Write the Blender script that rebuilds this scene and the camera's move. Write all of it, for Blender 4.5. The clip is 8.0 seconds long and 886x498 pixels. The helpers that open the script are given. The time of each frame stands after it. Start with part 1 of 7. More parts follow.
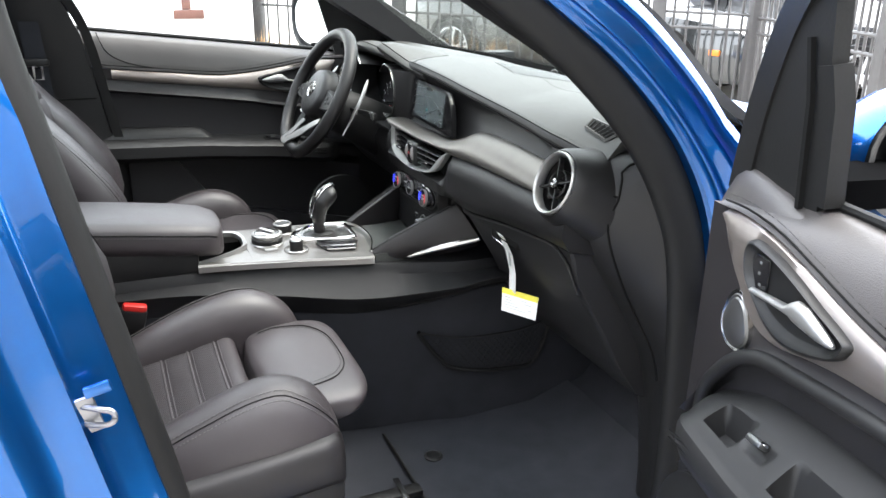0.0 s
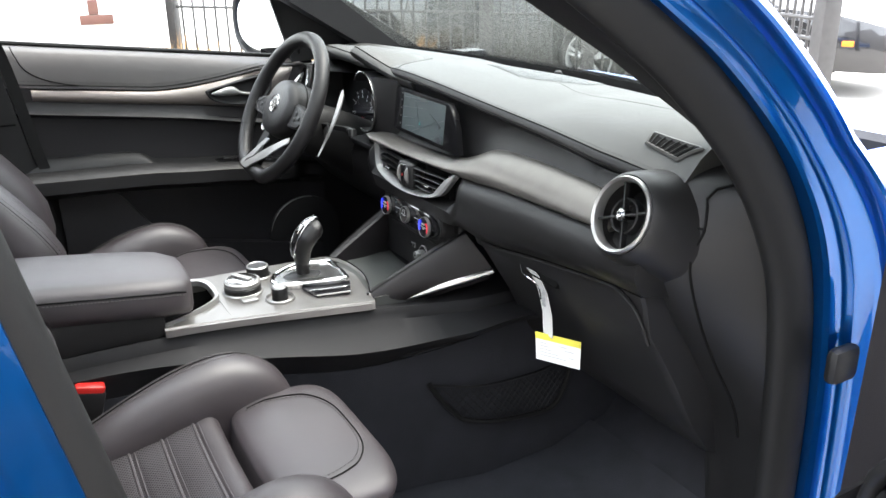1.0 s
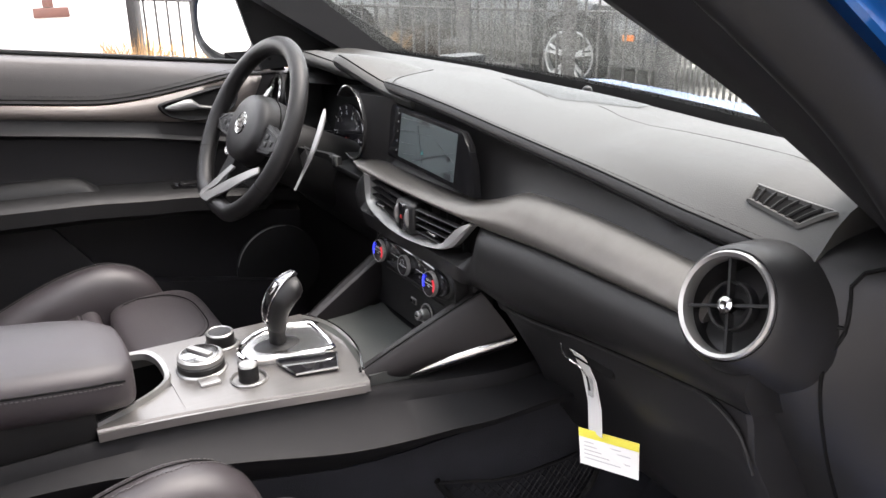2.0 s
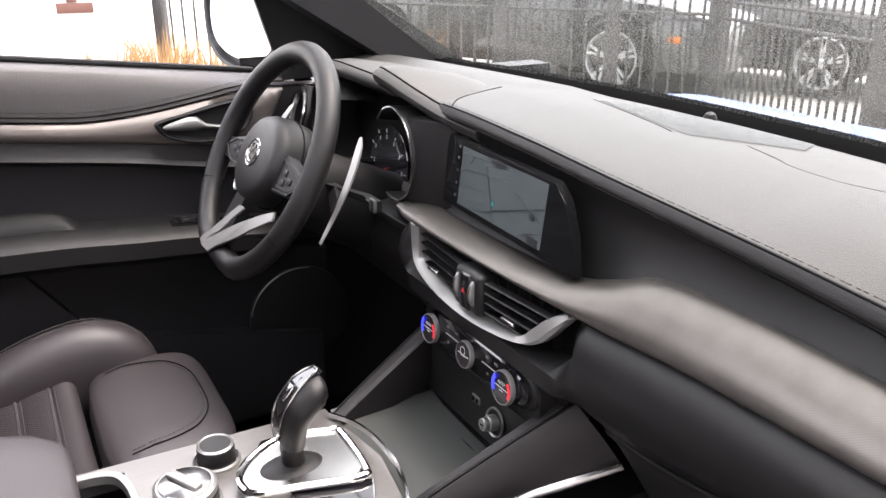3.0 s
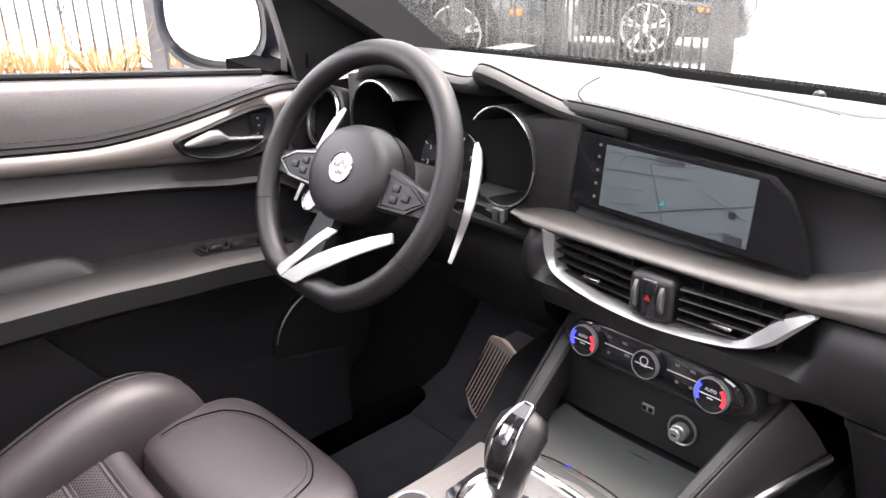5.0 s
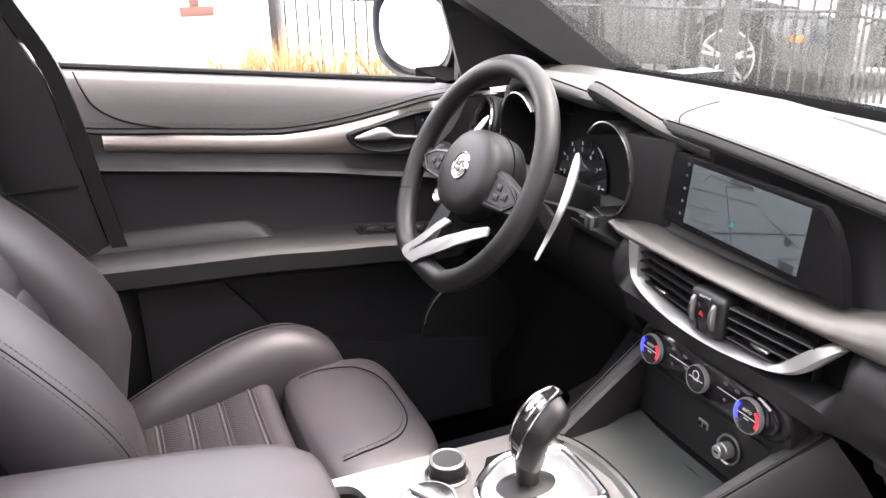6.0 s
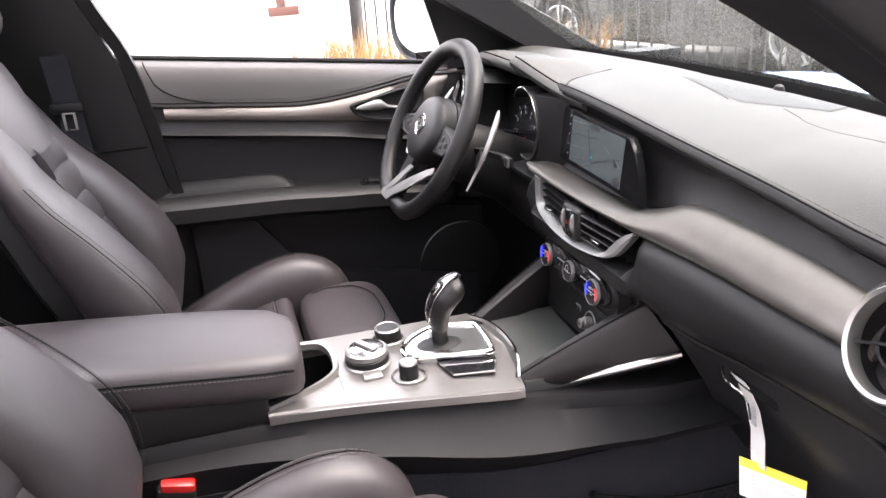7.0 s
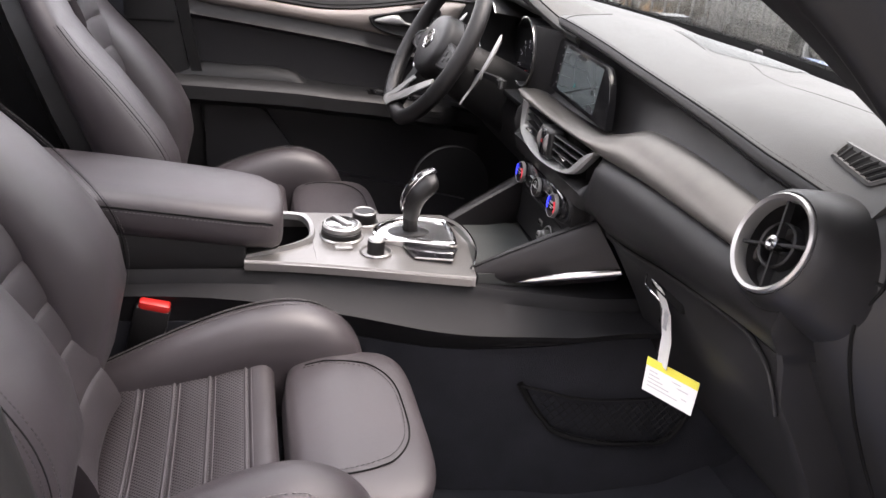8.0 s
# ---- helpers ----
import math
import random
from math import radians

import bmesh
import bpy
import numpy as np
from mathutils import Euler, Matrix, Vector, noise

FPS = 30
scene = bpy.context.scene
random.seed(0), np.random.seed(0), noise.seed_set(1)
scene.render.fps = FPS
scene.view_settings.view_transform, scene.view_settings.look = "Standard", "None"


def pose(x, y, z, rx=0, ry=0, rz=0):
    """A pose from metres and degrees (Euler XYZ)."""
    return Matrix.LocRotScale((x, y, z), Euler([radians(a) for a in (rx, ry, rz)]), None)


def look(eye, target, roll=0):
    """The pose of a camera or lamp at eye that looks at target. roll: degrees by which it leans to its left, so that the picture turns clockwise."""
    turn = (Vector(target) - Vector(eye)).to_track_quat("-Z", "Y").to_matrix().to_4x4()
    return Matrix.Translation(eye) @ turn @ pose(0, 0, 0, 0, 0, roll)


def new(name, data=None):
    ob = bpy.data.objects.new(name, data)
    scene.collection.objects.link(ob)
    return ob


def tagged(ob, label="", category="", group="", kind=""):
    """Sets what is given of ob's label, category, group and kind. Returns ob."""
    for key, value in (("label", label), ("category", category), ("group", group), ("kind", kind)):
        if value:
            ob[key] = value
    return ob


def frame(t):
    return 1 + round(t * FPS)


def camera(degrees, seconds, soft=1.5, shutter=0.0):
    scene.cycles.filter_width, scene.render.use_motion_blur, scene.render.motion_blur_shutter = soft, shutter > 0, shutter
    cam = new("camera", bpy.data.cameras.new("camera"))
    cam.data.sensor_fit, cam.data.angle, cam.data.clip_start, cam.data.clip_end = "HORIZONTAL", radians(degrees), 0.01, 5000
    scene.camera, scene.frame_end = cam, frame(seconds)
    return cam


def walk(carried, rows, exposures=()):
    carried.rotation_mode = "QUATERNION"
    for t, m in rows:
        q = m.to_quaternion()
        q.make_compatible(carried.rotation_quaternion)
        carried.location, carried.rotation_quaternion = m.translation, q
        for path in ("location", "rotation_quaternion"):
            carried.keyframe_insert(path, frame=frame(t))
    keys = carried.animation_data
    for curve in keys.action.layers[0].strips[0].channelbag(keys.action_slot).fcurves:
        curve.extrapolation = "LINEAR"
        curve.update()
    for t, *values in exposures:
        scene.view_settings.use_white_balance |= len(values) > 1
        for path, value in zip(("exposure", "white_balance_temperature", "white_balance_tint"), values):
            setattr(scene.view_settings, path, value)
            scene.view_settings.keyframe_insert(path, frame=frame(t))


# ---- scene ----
cam = camera(57.3, 8.0)
PATH = [
    (0, (-0.53, -1.709, 1.36), (0.217, 0.017, 0.678), 0.6),
    (0.5, (-0.636, -1.577, 1.357), (0.241, 0.08, 0.66), -0.8),
    (1, (-0.563, -1.394, 1.348), (0.347, 0.247, 0.654), -0.9),
    (1.2, (-0.5, -1.318, 1.344), (0.4, 0.327, 0.649), -0.9),
    (2.3, (-0.436, -0.988, 1.336), (0.551, 0.6, 0.625), -0.2),
    (2.5, (-0.403, -0.919, 1.326), (0.572, 0.677, 0.615), 0.2),
    (3, (-0.324, -0.742, 1.314), (0.592, 0.886, 0.603), -0.0),
    (3.5, (-0.335, -0.605, 1.302), (0.66, 0.969, 0.571), -1.0),
    (4, (-0.432, -0.51, 1.315), (0.747, 0.915, 0.553), -2.2),
    (4.2, (-0.474, -0.477, 1.323), (0.75, 0.903, 0.551), -2.5),
    (5.3, (-0.598, -0.436, 1.332), (0.646, 0.932, 0.569), -0.6),
    (5.5, (-0.584, -0.473, 1.337), (0.547, 0.996, 0.587), -1.0),
    (6, (-0.472, -0.653, 1.336), (0.253, 1.069, 0.622), -1.1),
    (6.5, (-0.365, -0.865, 1.333), (0.135, 0.929, 0.604), -2.1),
    (7, (-0.387, -1.096, 1.363), (0.113, 0.701, 0.641), -3.9),
    (7.5, (-0.404, -1.227, 1.341), (0.099, 0.57, 0.624), -0.6),
    (8, (-0.375, -1.262, 1.306), (0.103, 0.506, 0.501), 5.6),
]
EXPOSURES = [(0.0, 3.55, 6450, 9), (0.5, 3.68, 6400, 7), (1.2, 3.52, 6550, 12), (2.5, 3.36, 6820, 20), (3.3, 3.58, 6850, 22), (4.0, 3.8, 6850, 23), (5.5, 4.15, 6850, 23), (6.2, 4.15, 6850, 23), (7.0, 3.75, 6850, 22), (8.0, 3.42, 6850, 22)]
walk(cam, [(t, look(eye, target, roll)) for t, eye, target, roll in PATH], EXPOSURES)

# ---- world, sun, light ----
world = bpy.data.worlds.new("sky")
scene.world = world
world.use_nodes = True
wn = world.node_tree.nodes
sky = wn.new("ShaderNodeTexSky")
sky.sky_type = "NISHITA"
sky.sun_disc = False
sky.sun_elevation, sky.sun_rotation = radians(68), radians(98)
sky.dust_density = 4.0
mixer = wn.new("ShaderNodeMix")
mixer.data_type = "RGBA"
mixer.inputs[0].default_value = 0.75
mixer.inputs[7].default_value = (6.5, 6.7, 6.9, 1)
world.node_tree.links.new(sky.outputs[0], mixer.inputs[6])
world.node_tree.links.new(mixer.outputs[2], wn["Background"].inputs[0])
wn["Background"].inputs[1].default_value = 0.15
sun = new("sun", bpy.data.lights.new("sun", "SUN"))
sun.data.energy, sun.data.angle, sun.data.color = 0.65, radians(30), (1.0, 0.97, 0.92)
sun.matrix_world = look((3.5, -0.5, 9), (0, 0, 0))


# ---- materials ----
def material(name, color, rough=0.5, metal=0.0, coat=0.0, bump=0.0, bump_scale=400.0, spots=0.0, spot_scale=6.0, kind="noise",
             rough_var=0.0, ior=1.45, emit=0.0, stretch=(1, 1, 1), each=0.0):
    m = bpy.data.materials.new(name)
    m.use_nodes = True
    nt = m.node_tree
    n, link = nt.nodes, nt.links.new
    bsdf = n["Principled BSDF"]
    bsdf.inputs["Roughness"].default_value = rough
    bsdf.inputs["Metallic"].default_value = metal
    bsdf.inputs["Coat Weight"].default_value = coat
    bsdf.inputs["Coat Roughness"].default_value = 0.04
    bsdf.inputs["IOR"].default_value = ior
    bsdf.inputs["Base Color"].default_value = (*color, 1)
    if emit:
        bsdf.inputs["Emission Color"].default_value = (*color, 1)
        bsdf.inputs["Emission Strength"].default_value = emit
    coord = n.new("ShaderNodeTexCoord")
    place = n.new("ShaderNodeMapping")
    place.inputs["Scale"].default_value = stretch
    link(coord.outputs["Object"], place.inputs[0])
    if spots or rough_var:
        big = n.new("ShaderNodeTexNoise")
        big.inputs["Scale"].default_value = spot_scale
        big.inputs["Detail"].default_value = 6
        link(place.outputs[0], big.inputs["Vector"])
    if spots:
        mix = n.new("ShaderNodeMix")
        mix.data_type = "RGBA"
        mix.inputs[6].default_value = (*[c * (1 - spots) for c in color], 1)
        mix.inputs[7].default_value = (*[min(1, c * (1 + spots)) for c in color], 1)
        link(big.outputs[0], mix.inputs[0])
        out = mix.outputs[2]
        if each:
            info = n.new("ShaderNodeObjectInfo")
            hsv = n.new("ShaderNodeHueSaturation")
            ramp = n.new("ShaderNodeMapRange")
            ramp.inputs[3].default_value, ramp.inputs[4].default_value = 1 - each, 1 + each
            link(info.outputs["Random"], ramp.inputs[0])
            link(ramp.outputs[0], hsv.inputs["Value"])
            link(out, hsv.inputs["Color"])
            out = hsv.outputs[0]
        link(out, bsdf.inputs["Base Color"])
    if rough_var:
        span = n.new("ShaderNodeMapRange")
        span.inputs[3].default_value, span.inputs[4].default_value = max(0, rough - rough_var), min(1, rough + rough_var)
        link(big.outputs[0], span.inputs[0])
        link(span.outputs[0], bsdf.inputs["Roughness"])
    if bump:
        if kind == "voronoi":
            tex = n.new("ShaderNodeTexVoronoi")
        elif kind == "wave":
            tex = n.new("ShaderNodeTexWave")
            tex.bands_direction = "DIAGONAL"
        else:
            tex = n.new("ShaderNodeTexNoise")
            tex.inputs["Detail"].default_value = 3
        tex.inputs["Scale"].default_value = bump_scale
        link(place.outputs[0], tex.inputs["Vector"])
        b = n.new("ShaderNodeBump")
        b.inputs["Strength"].default_value = bump
        b.inputs["Distance"].default_value = 0.001
        link(tex.outputs[0], b.inputs["Height"])
        link(b.outputs[0], bsdf.inputs["Normal"])
    return m


LEATHER = material("black_leather", (0.0285, 0.0240, 0.0260), 0.46, bump=0.22, bump_scale=1100, kind="voronoi", spots=0.3, spot_scale=9, rough_var=0.10, ior=1.50)
PERF = material("perforated_leather", (0.0240, 0.0200, 0.0218), 0.50, bump=0.22, bump_scale=900, kind="voronoi", spots=0.25, ior=1.45)
HOLED = material("finely_perforated_leather", (0.0240, 0.0200, 0.0218), 0.50, bump=0.22, bump_scale=900, kind="voronoi", spots=0.25, ior=1.45)


def perforate(m, step=0.0042):
    """Rows of small dark holes in a cushion's upper face."""
    n, link = m.node_tree.nodes, m.node_tree.links.new
    color = n["Principled BSDF"].inputs["Base Color"]
    under = color.links[0].from_socket
    coord, cells, ramp, mix = n.new("ShaderNodeTexCoord"), n.new("ShaderNodeTexVoronoi"), n.new("ShaderNodeMapRange"), n.new("ShaderNodeMix")
    turn = n.new("ShaderNodeMapping")
    turn.inputs["Rotation"].default_value = (0, 0, radians(45))
    cells.voronoi_dimensions = "2D"
    cells.inputs["Scale"].default_value = 1 / step
    cells.inputs["Randomness"].default_value = 0.0
    link(coord.outputs["Object"], turn.inputs[0])
    link(turn.outputs[0], cells.inputs["Vector"])
    link(cells.outputs["Distance"], ramp.inputs[0])
    ramp.inputs[1].default_value, ramp.inputs[2].default_value = 0.20, 0.30
    gloss = n.new("ShaderNodeMapRange")
    gloss.inputs[1].default_value, gloss.inputs[2].default_value, gloss.inputs[3].default_value, gloss.inputs[4].default_value = 0.20, 0.30, 0.0, 0.5
    link(cells.outputs["Distance"], gloss.inputs[0])
    link(gloss.outputs[0], n["Principled BSDF"].inputs["Specular IOR Level"])
    mix.data_type = "RGBA"
    mix.inputs[6].default_value = (0.0015, 0.0015, 0.0015, 1)
    link(ramp.outputs[0], mix.inputs[0])
    link(under, mix.inputs[7])
    link(mix.outputs[2], color)


perforate(HOLED)
# Dash top: paler than the dash face, light from above put into the colour
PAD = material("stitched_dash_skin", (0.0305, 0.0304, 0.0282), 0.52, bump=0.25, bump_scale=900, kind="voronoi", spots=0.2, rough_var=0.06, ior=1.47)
SKIN = material("soft_door_skin", (0.0125, 0.0113, 0.0120), 0.44, bump=0.2, bump_scale=900, kind="voronoi", spots=0.2, rough_var=0.06, ior=1.38)
LIDSKIN = material("soft_tray_rubber", (0.044, 0.047, 0.045), 0.36, bump=0.2, bump_scale=1200, spots=0.15, rough_var=0.06, ior=1.5)
DOORSKIN = material("grained_door_plastic", (0.0105, 0.0101, 0.0112), 0.50, bump=0.25, bump_scale=1500, spots=0.2, rough_var=0.05, ior=1.40)
SHELL = material("dull_black_plastic", (0.0092, 0.0090, 0.0092), 0.50, bump=0.25, bump_scale=1500, spots=0.2, rough_var=0.05, ior=1.38)
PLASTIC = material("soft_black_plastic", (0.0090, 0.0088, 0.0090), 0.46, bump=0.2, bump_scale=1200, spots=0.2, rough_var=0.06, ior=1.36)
# The dash skin's turned-down roll, its shade put into a darker colour
EDGE = material("shaded_dash_leather", (0.0120, 0.0116, 0.0115), 0.50, bump=0.22, bump_scale=900, kind="voronoi", spots=0.2, ior=1.40)
HARD = material("hard_black_plastic", (0.0085, 0.0085, 0.0088), 0.44, bump=0.25, bump_scale=1500, spots=0.2, rough_var=0.05, ior=1.36)
GLOSS = material("gloss_black", (0.008, 0.008, 0.009), 0.08, coat=0.5)
SATIN = material("satin_silver", (0.37, 0.37, 0.365), 0.22, metal=1.0, rough_var=0.06, spot_scale=30)
SATINRING = material("soft_satin_silver", (0.30, 0.297, 0.29), 0.42, metal=0.9, rough_var=0.06, spot_scale=30)
CHROME = material("chrome", (0.8, 0.8, 0.8), 0.1, metal=1.0)
# BRUSHED's trim again for the doors, its stronger light put into a paler colour
DOORTRIM = material("brushed_aluminium_lit", (0.25, 0.222, 0.205), 0.34, metal=0.80, bump=0.10, bump_scale=260, stretch=(0.15, 6, 6), spots=0.15, spot_scale=40)
BRUSHED = material("woven_grey_aluminium", (0.116, 0.108, 0.099), 0.38, metal=0.75, bump=0.035, bump_scale=200, kind="wave", spots=0.22, spot_scale=45, rough_var=0.06)
FRAME = material("bright_shifter_metal", (0.50, 0.50, 0.49), 0.25, metal=1.0, rough_var=0.05, spot_scale=30)
SILVER = material("pale_satin_silver", (0.27, 0.268, 0.262), 0.40, metal=0.75, rough_var=0.06, spot_scale=30)
GRIP = material("dark_grip_leather", (0.0066, 0.0062, 0.0064), 0.44, bump=0.25, bump_scale=900, kind="voronoi", spots=0.25, spot_scale=14, rough_var=0.08, ior=1.38)
DULL = material("dull_grey_metal", (0.16, 0.16, 0.16), 0.35, metal=0.9)
TOPPAD = material("leather_door_pad", (0.033, 0.0295, 0.0285), 0.47, bump=0.22, bump_scale=700, kind="voronoi", spots=0.2, spot_scale=9, rough_var=0.08, ior=1.5)
GLOVE = material("matte_black_plastic", (0.0120, 0.0118, 0.0126), 0.58, bump=0.25, bump_scale=1500, spots=0.2, ior=1.36)
SIDE = material("dull_console_plastic", (0.0068, 0.0067, 0.0074), 0.62, bump=0.25, bump_scale=1500, spots=0.2, rough_var=0.05, ior=1.30)
PLATE = material("brushed_console_plate", (0.185, 0.177, 0.169), 0.38, metal=0.85, bump=0.2, bump_scale=260, stretch=(0.15, 6, 6), spots=0.1, spot_scale=40)
CARPET = material("black_carpet", (0.0215, 0.0225, 0.0265), 0.95, bump=1.0, bump_scale=500, spots=0.4, spot_scale=15, ior=1.2)
MATPILE = material("black_mat_pile", (0.0225, 0.0240, 0.0285), 0.95, bump=1.0, bump_scale=500, spots=0.4, spot_scale=15, ior=1.25)
RUBBER = material("black_rubber", (0.006, 0.006, 0.006), 0.6, bump=0.15, bump_scale=300, spots=0.2, rough_var=0.08, ior=1.3)
MATTE = material("matte_black_felt", (0.0016, 0.0016, 0.0017), 0.95, bump=0.3, bump_scale=600, spots=0.2, ior=1.06)
LINER = material("black_headliner", (0.018, 0.018, 0.018), 0.95, bump=0.3, bump_scale=600, spots=0.1, ior=1.2)
BLUE = material("metallic_blue_paint", (0.004, 0.080, 0.290), 0.30, metal=0.90, coat=0.9, bump=0.02, bump_scale=1800, spots=0.08, spot_scale=60)
BLUE.node_tree.nodes["Principled BSDF"].inputs["Specular Tint"].default_value = (0.14, 0.42, 1.0, 1)
# Bonnet: BLUE roughened, the sky's reflection put in as a paler colour
SKYLIT = material("skylit_blue_paint", (0.130, 0.190, 0.320), 0.50, metal=0.60, coat=0.35, bump=0.25, bump_scale=300, spots=0.2, spot_scale=40, rough_var=0.08)
WHITE = material("white_paper", (0.62, 0.62, 0.60), 0.7, spots=0.04)
YELLOW = material("yellow_print", (0.62, 0.56, 0.06), 0.7, spots=0.05)
RED = material("red_plastic", (0.40, 0.015, 0.012), 0.35)
SCREEN = material("screen_glass", (0.006, 0.006, 0.0065), 0.10, ior=1.28)
GREY = material("grey_print", (0.35, 0.35, 0.35), 0.6)
SEAM = material("dark_seam", (0.004, 0.004, 0.004), 0.8, ior=1.2)
THREAD = material("pale_grey_thread", (0.085, 0.080, 0.080), 0.8)
STITCH = material("dark_grey_thread", (0.026, 0.024, 0.024), 0.8)


def glass(name, color=(1, 1, 1), specks=0.0):
    """Thin clear glass: see-through, with gloss that grows at a slant; specks: dried drops and dust, with an even
    painted haze.
    """
    m = bpy.data.materials.new(name)
    m.use_nodes = True
    n, link = m.node_tree.nodes, m.node_tree.links.new
    n.remove(n["Principled BSDF"])
    clear, shine, mix, slant = n.new("ShaderNodeBsdfTransparent"), n.new("ShaderNodeBsdfGlossy"), n.new("ShaderNodeMixShader"), n.new("ShaderNodeLayerWeight")
    clear.inputs[0].default_value = (*color, 1)
    shine.inputs["Roughness"].default_value = 0.02
    power = n.new("ShaderNodeMath")
    power.operation = "POWER"
    power.inputs[1].default_value = 4.0
    scale = n.new("ShaderNodeMath")
    scale.operation = "MULTIPLY_ADD"
    scale.inputs[1].default_value, scale.inputs[2].default_value = 0.6, 0.04
    link(slant.outputs["Facing"], power.inputs[0])
    link(power.outputs[0], scale.inputs[0])
    link(scale.outputs[0], mix.inputs[0])
    link(clear.outputs[0], mix.inputs[1])
    link(shine.outputs[0], mix.inputs[2])
    out = mix.outputs[0]
    if specks:
        dust, film = n.new("ShaderNodeBsdfDiffuse"), n.new("ShaderNodeMixShader")
        dust.inputs[0].default_value = (0.72, 0.76, 0.72, 1)
        coord = n.new("ShaderNodeTexCoord")
        patchy = n.new("ShaderNodeTexNoise")
        patchy.inputs["Scale"].default_value, patchy.inputs["Detail"].default_value = 7.0, 5
        link(coord.outputs["Object"], patchy.inputs["Vector"])
        total = None
        for size, thin, most in ((330, 0.16, specks), (620, 0.20, specks * 0.9)):
            cells, ramp = n.new("ShaderNodeTexVoronoi"), n.new("ShaderNodeMapRange")
            cells.inputs["Scale"].default_value = size
            ramp.inputs[1].default_value, ramp.inputs[2].default_value = thin, thin + 0.14
            ramp.inputs[3].default_value, ramp.inputs[4].default_value = most, 0.0
            link(coord.outputs["Object"], cells.inputs["Vector"])
            link(cells.outputs["Distance"], ramp.inputs[0])
            if total is None:
                total = ramp.outputs[0]
            else:
                both = n.new("ShaderNodeMath")
                both.operation = "MAXIMUM"
                link(total, both.inputs[0])
                link(ramp.outputs[0], both.inputs[1])
                total = both.outputs[0]
        dense = n.new("ShaderNodeMapRange")
        dense.inputs[1].default_value, dense.inputs[2].default_value = 0.32, 0.68
        dense.inputs[3].default_value, dense.inputs[4].default_value = 0.55, 1.0
        link(patchy.outputs[0], dense.inputs[0])
        spread = n.new("ShaderNodeMath")
        spread.operation = "MULTIPLY"
        link(total, spread.inputs[0])
        link(dense.outputs[0], spread.inputs[1])
        # Constant pale haze over the whole pane, standing in for reflected glare
        veil = n.new("ShaderNodeMath")
        veil.operation = "ADD"
        veil.inputs[1].default_value = 0.24
        link(spread.outputs[0], veil.inputs[0])
        link(veil.outputs[0], film.inputs[0])
        link(out, film.inputs[1])
        link(dust.outputs[0], film.inputs[2])
        out = film.outputs[0]
    link(out, n["Material Output"].inputs[0])
    return m


GLASS = glass("window_glass", (0.93, 0.96, 0.95))
SPECKED = glass("specked_windshield_glass", (0.72, 0.76, 0.73), 0.56)


# ---- mesh helpers ----
def thing(name, label, category, at=(0, 0, 0), group="", kind=""):
    ob = new(name)
    ob.empty_display_size = 0.05
    ob.location = at
    return tagged(ob, label, category, group, kind)


def build(name, shape, mat, angle=35):
    me = bpy.data.meshes.new(name)
    if isinstance(shape, bmesh.types.BMesh):
        bmesh.ops.recalc_face_normals(shape, faces=shape.faces)
        shape.to_mesh(me)
        shape.free()
    else:
        me.from_pydata([tuple(v) for v in shape[0]], [], shape[1])
        bm = bmesh.new()
        bm.from_mesh(me)
        bmesh.ops.remove_doubles(bm, verts=bm.verts, dist=1e-5)
        bmesh.ops.recalc_face_normals(bm, faces=bm.faces)
        bm.to_mesh(me)
        bm.free()
    me.materials.append(mat)
    me.shade_smooth()
    me.set_sharp_from_angle(angle=radians(angle))
    return me


def part(name, shape, mat, parent, label="", angle=35):
    """Links a shape as one mesh object under a thing or part; coordinates are the world's."""
    ob = new(name, build(name, shape, mat, angle))
    ob.parent = parent
    base = Vector((0, 0, 0))
    p = parent
    while p:
        base += Vector(p.location)
        p = p.parent
    for v in ob.data.vertices:
        v.co -= base
    if label:
        ob["label"] = label
    return ob


def solo(name, shape, mat, label, category, group="", kind="", angle=35):
    return tagged(new(name, build(name, shape, mat, angle)), label, category, group, kind)


def join(*shapes):
    vs, fs = [], []
    for v, f in shapes:
        k = len(vs)
        vs += list(v)
        fs += [tuple(i + k for i in q) for q in f]
    return vs, fs


def curve(pts, n=8, closed=False):
    """A smooth polyline through points (Catmull-Rom), n steps a span."""
    p = [Vector(q) for q in pts]
    out, last = [], len(p) if closed else len(p) - 1
    for i in range(last):
        if closed:
            a, b, c, d = p[i - 1], p[i], p[(i + 1) % len(p)], p[(i + 2) % len(p)]
        else:
            a, b, c, d = p[max(i - 1, 0)], p[i], p[i + 1], p[min(i + 2, len(p) - 1)]
        for k in range(n):
            t = k / n
            out.append(0.5 * (2 * b + (c - a) * t + (2 * a - 5 * b + 4 * c - d) * t * t + (3 * b - a - 3 * c + d) * t ** 3))
    if not closed:
        out.append(p[-1])
    return out


def loft(rings, closed=True, cap=True, loop=False):
    n = len(rings[0])
    vs = [Vector(p) for r in rings for p in r]
    fs = []
    m = len(rings)
    for i in range(m if loop else m - 1):
        a, b = i * n, ((i + 1) % m) * n
        for k in range(n if closed else n - 1):
            j = (k + 1) % n
            fs.append((a + k, a + j, b + j, b + k))
    if cap and closed and not loop:
        fs += [tuple(range(n - 1, -1, -1)), tuple(range((m - 1) * n, m * n))]
    return vs, fs


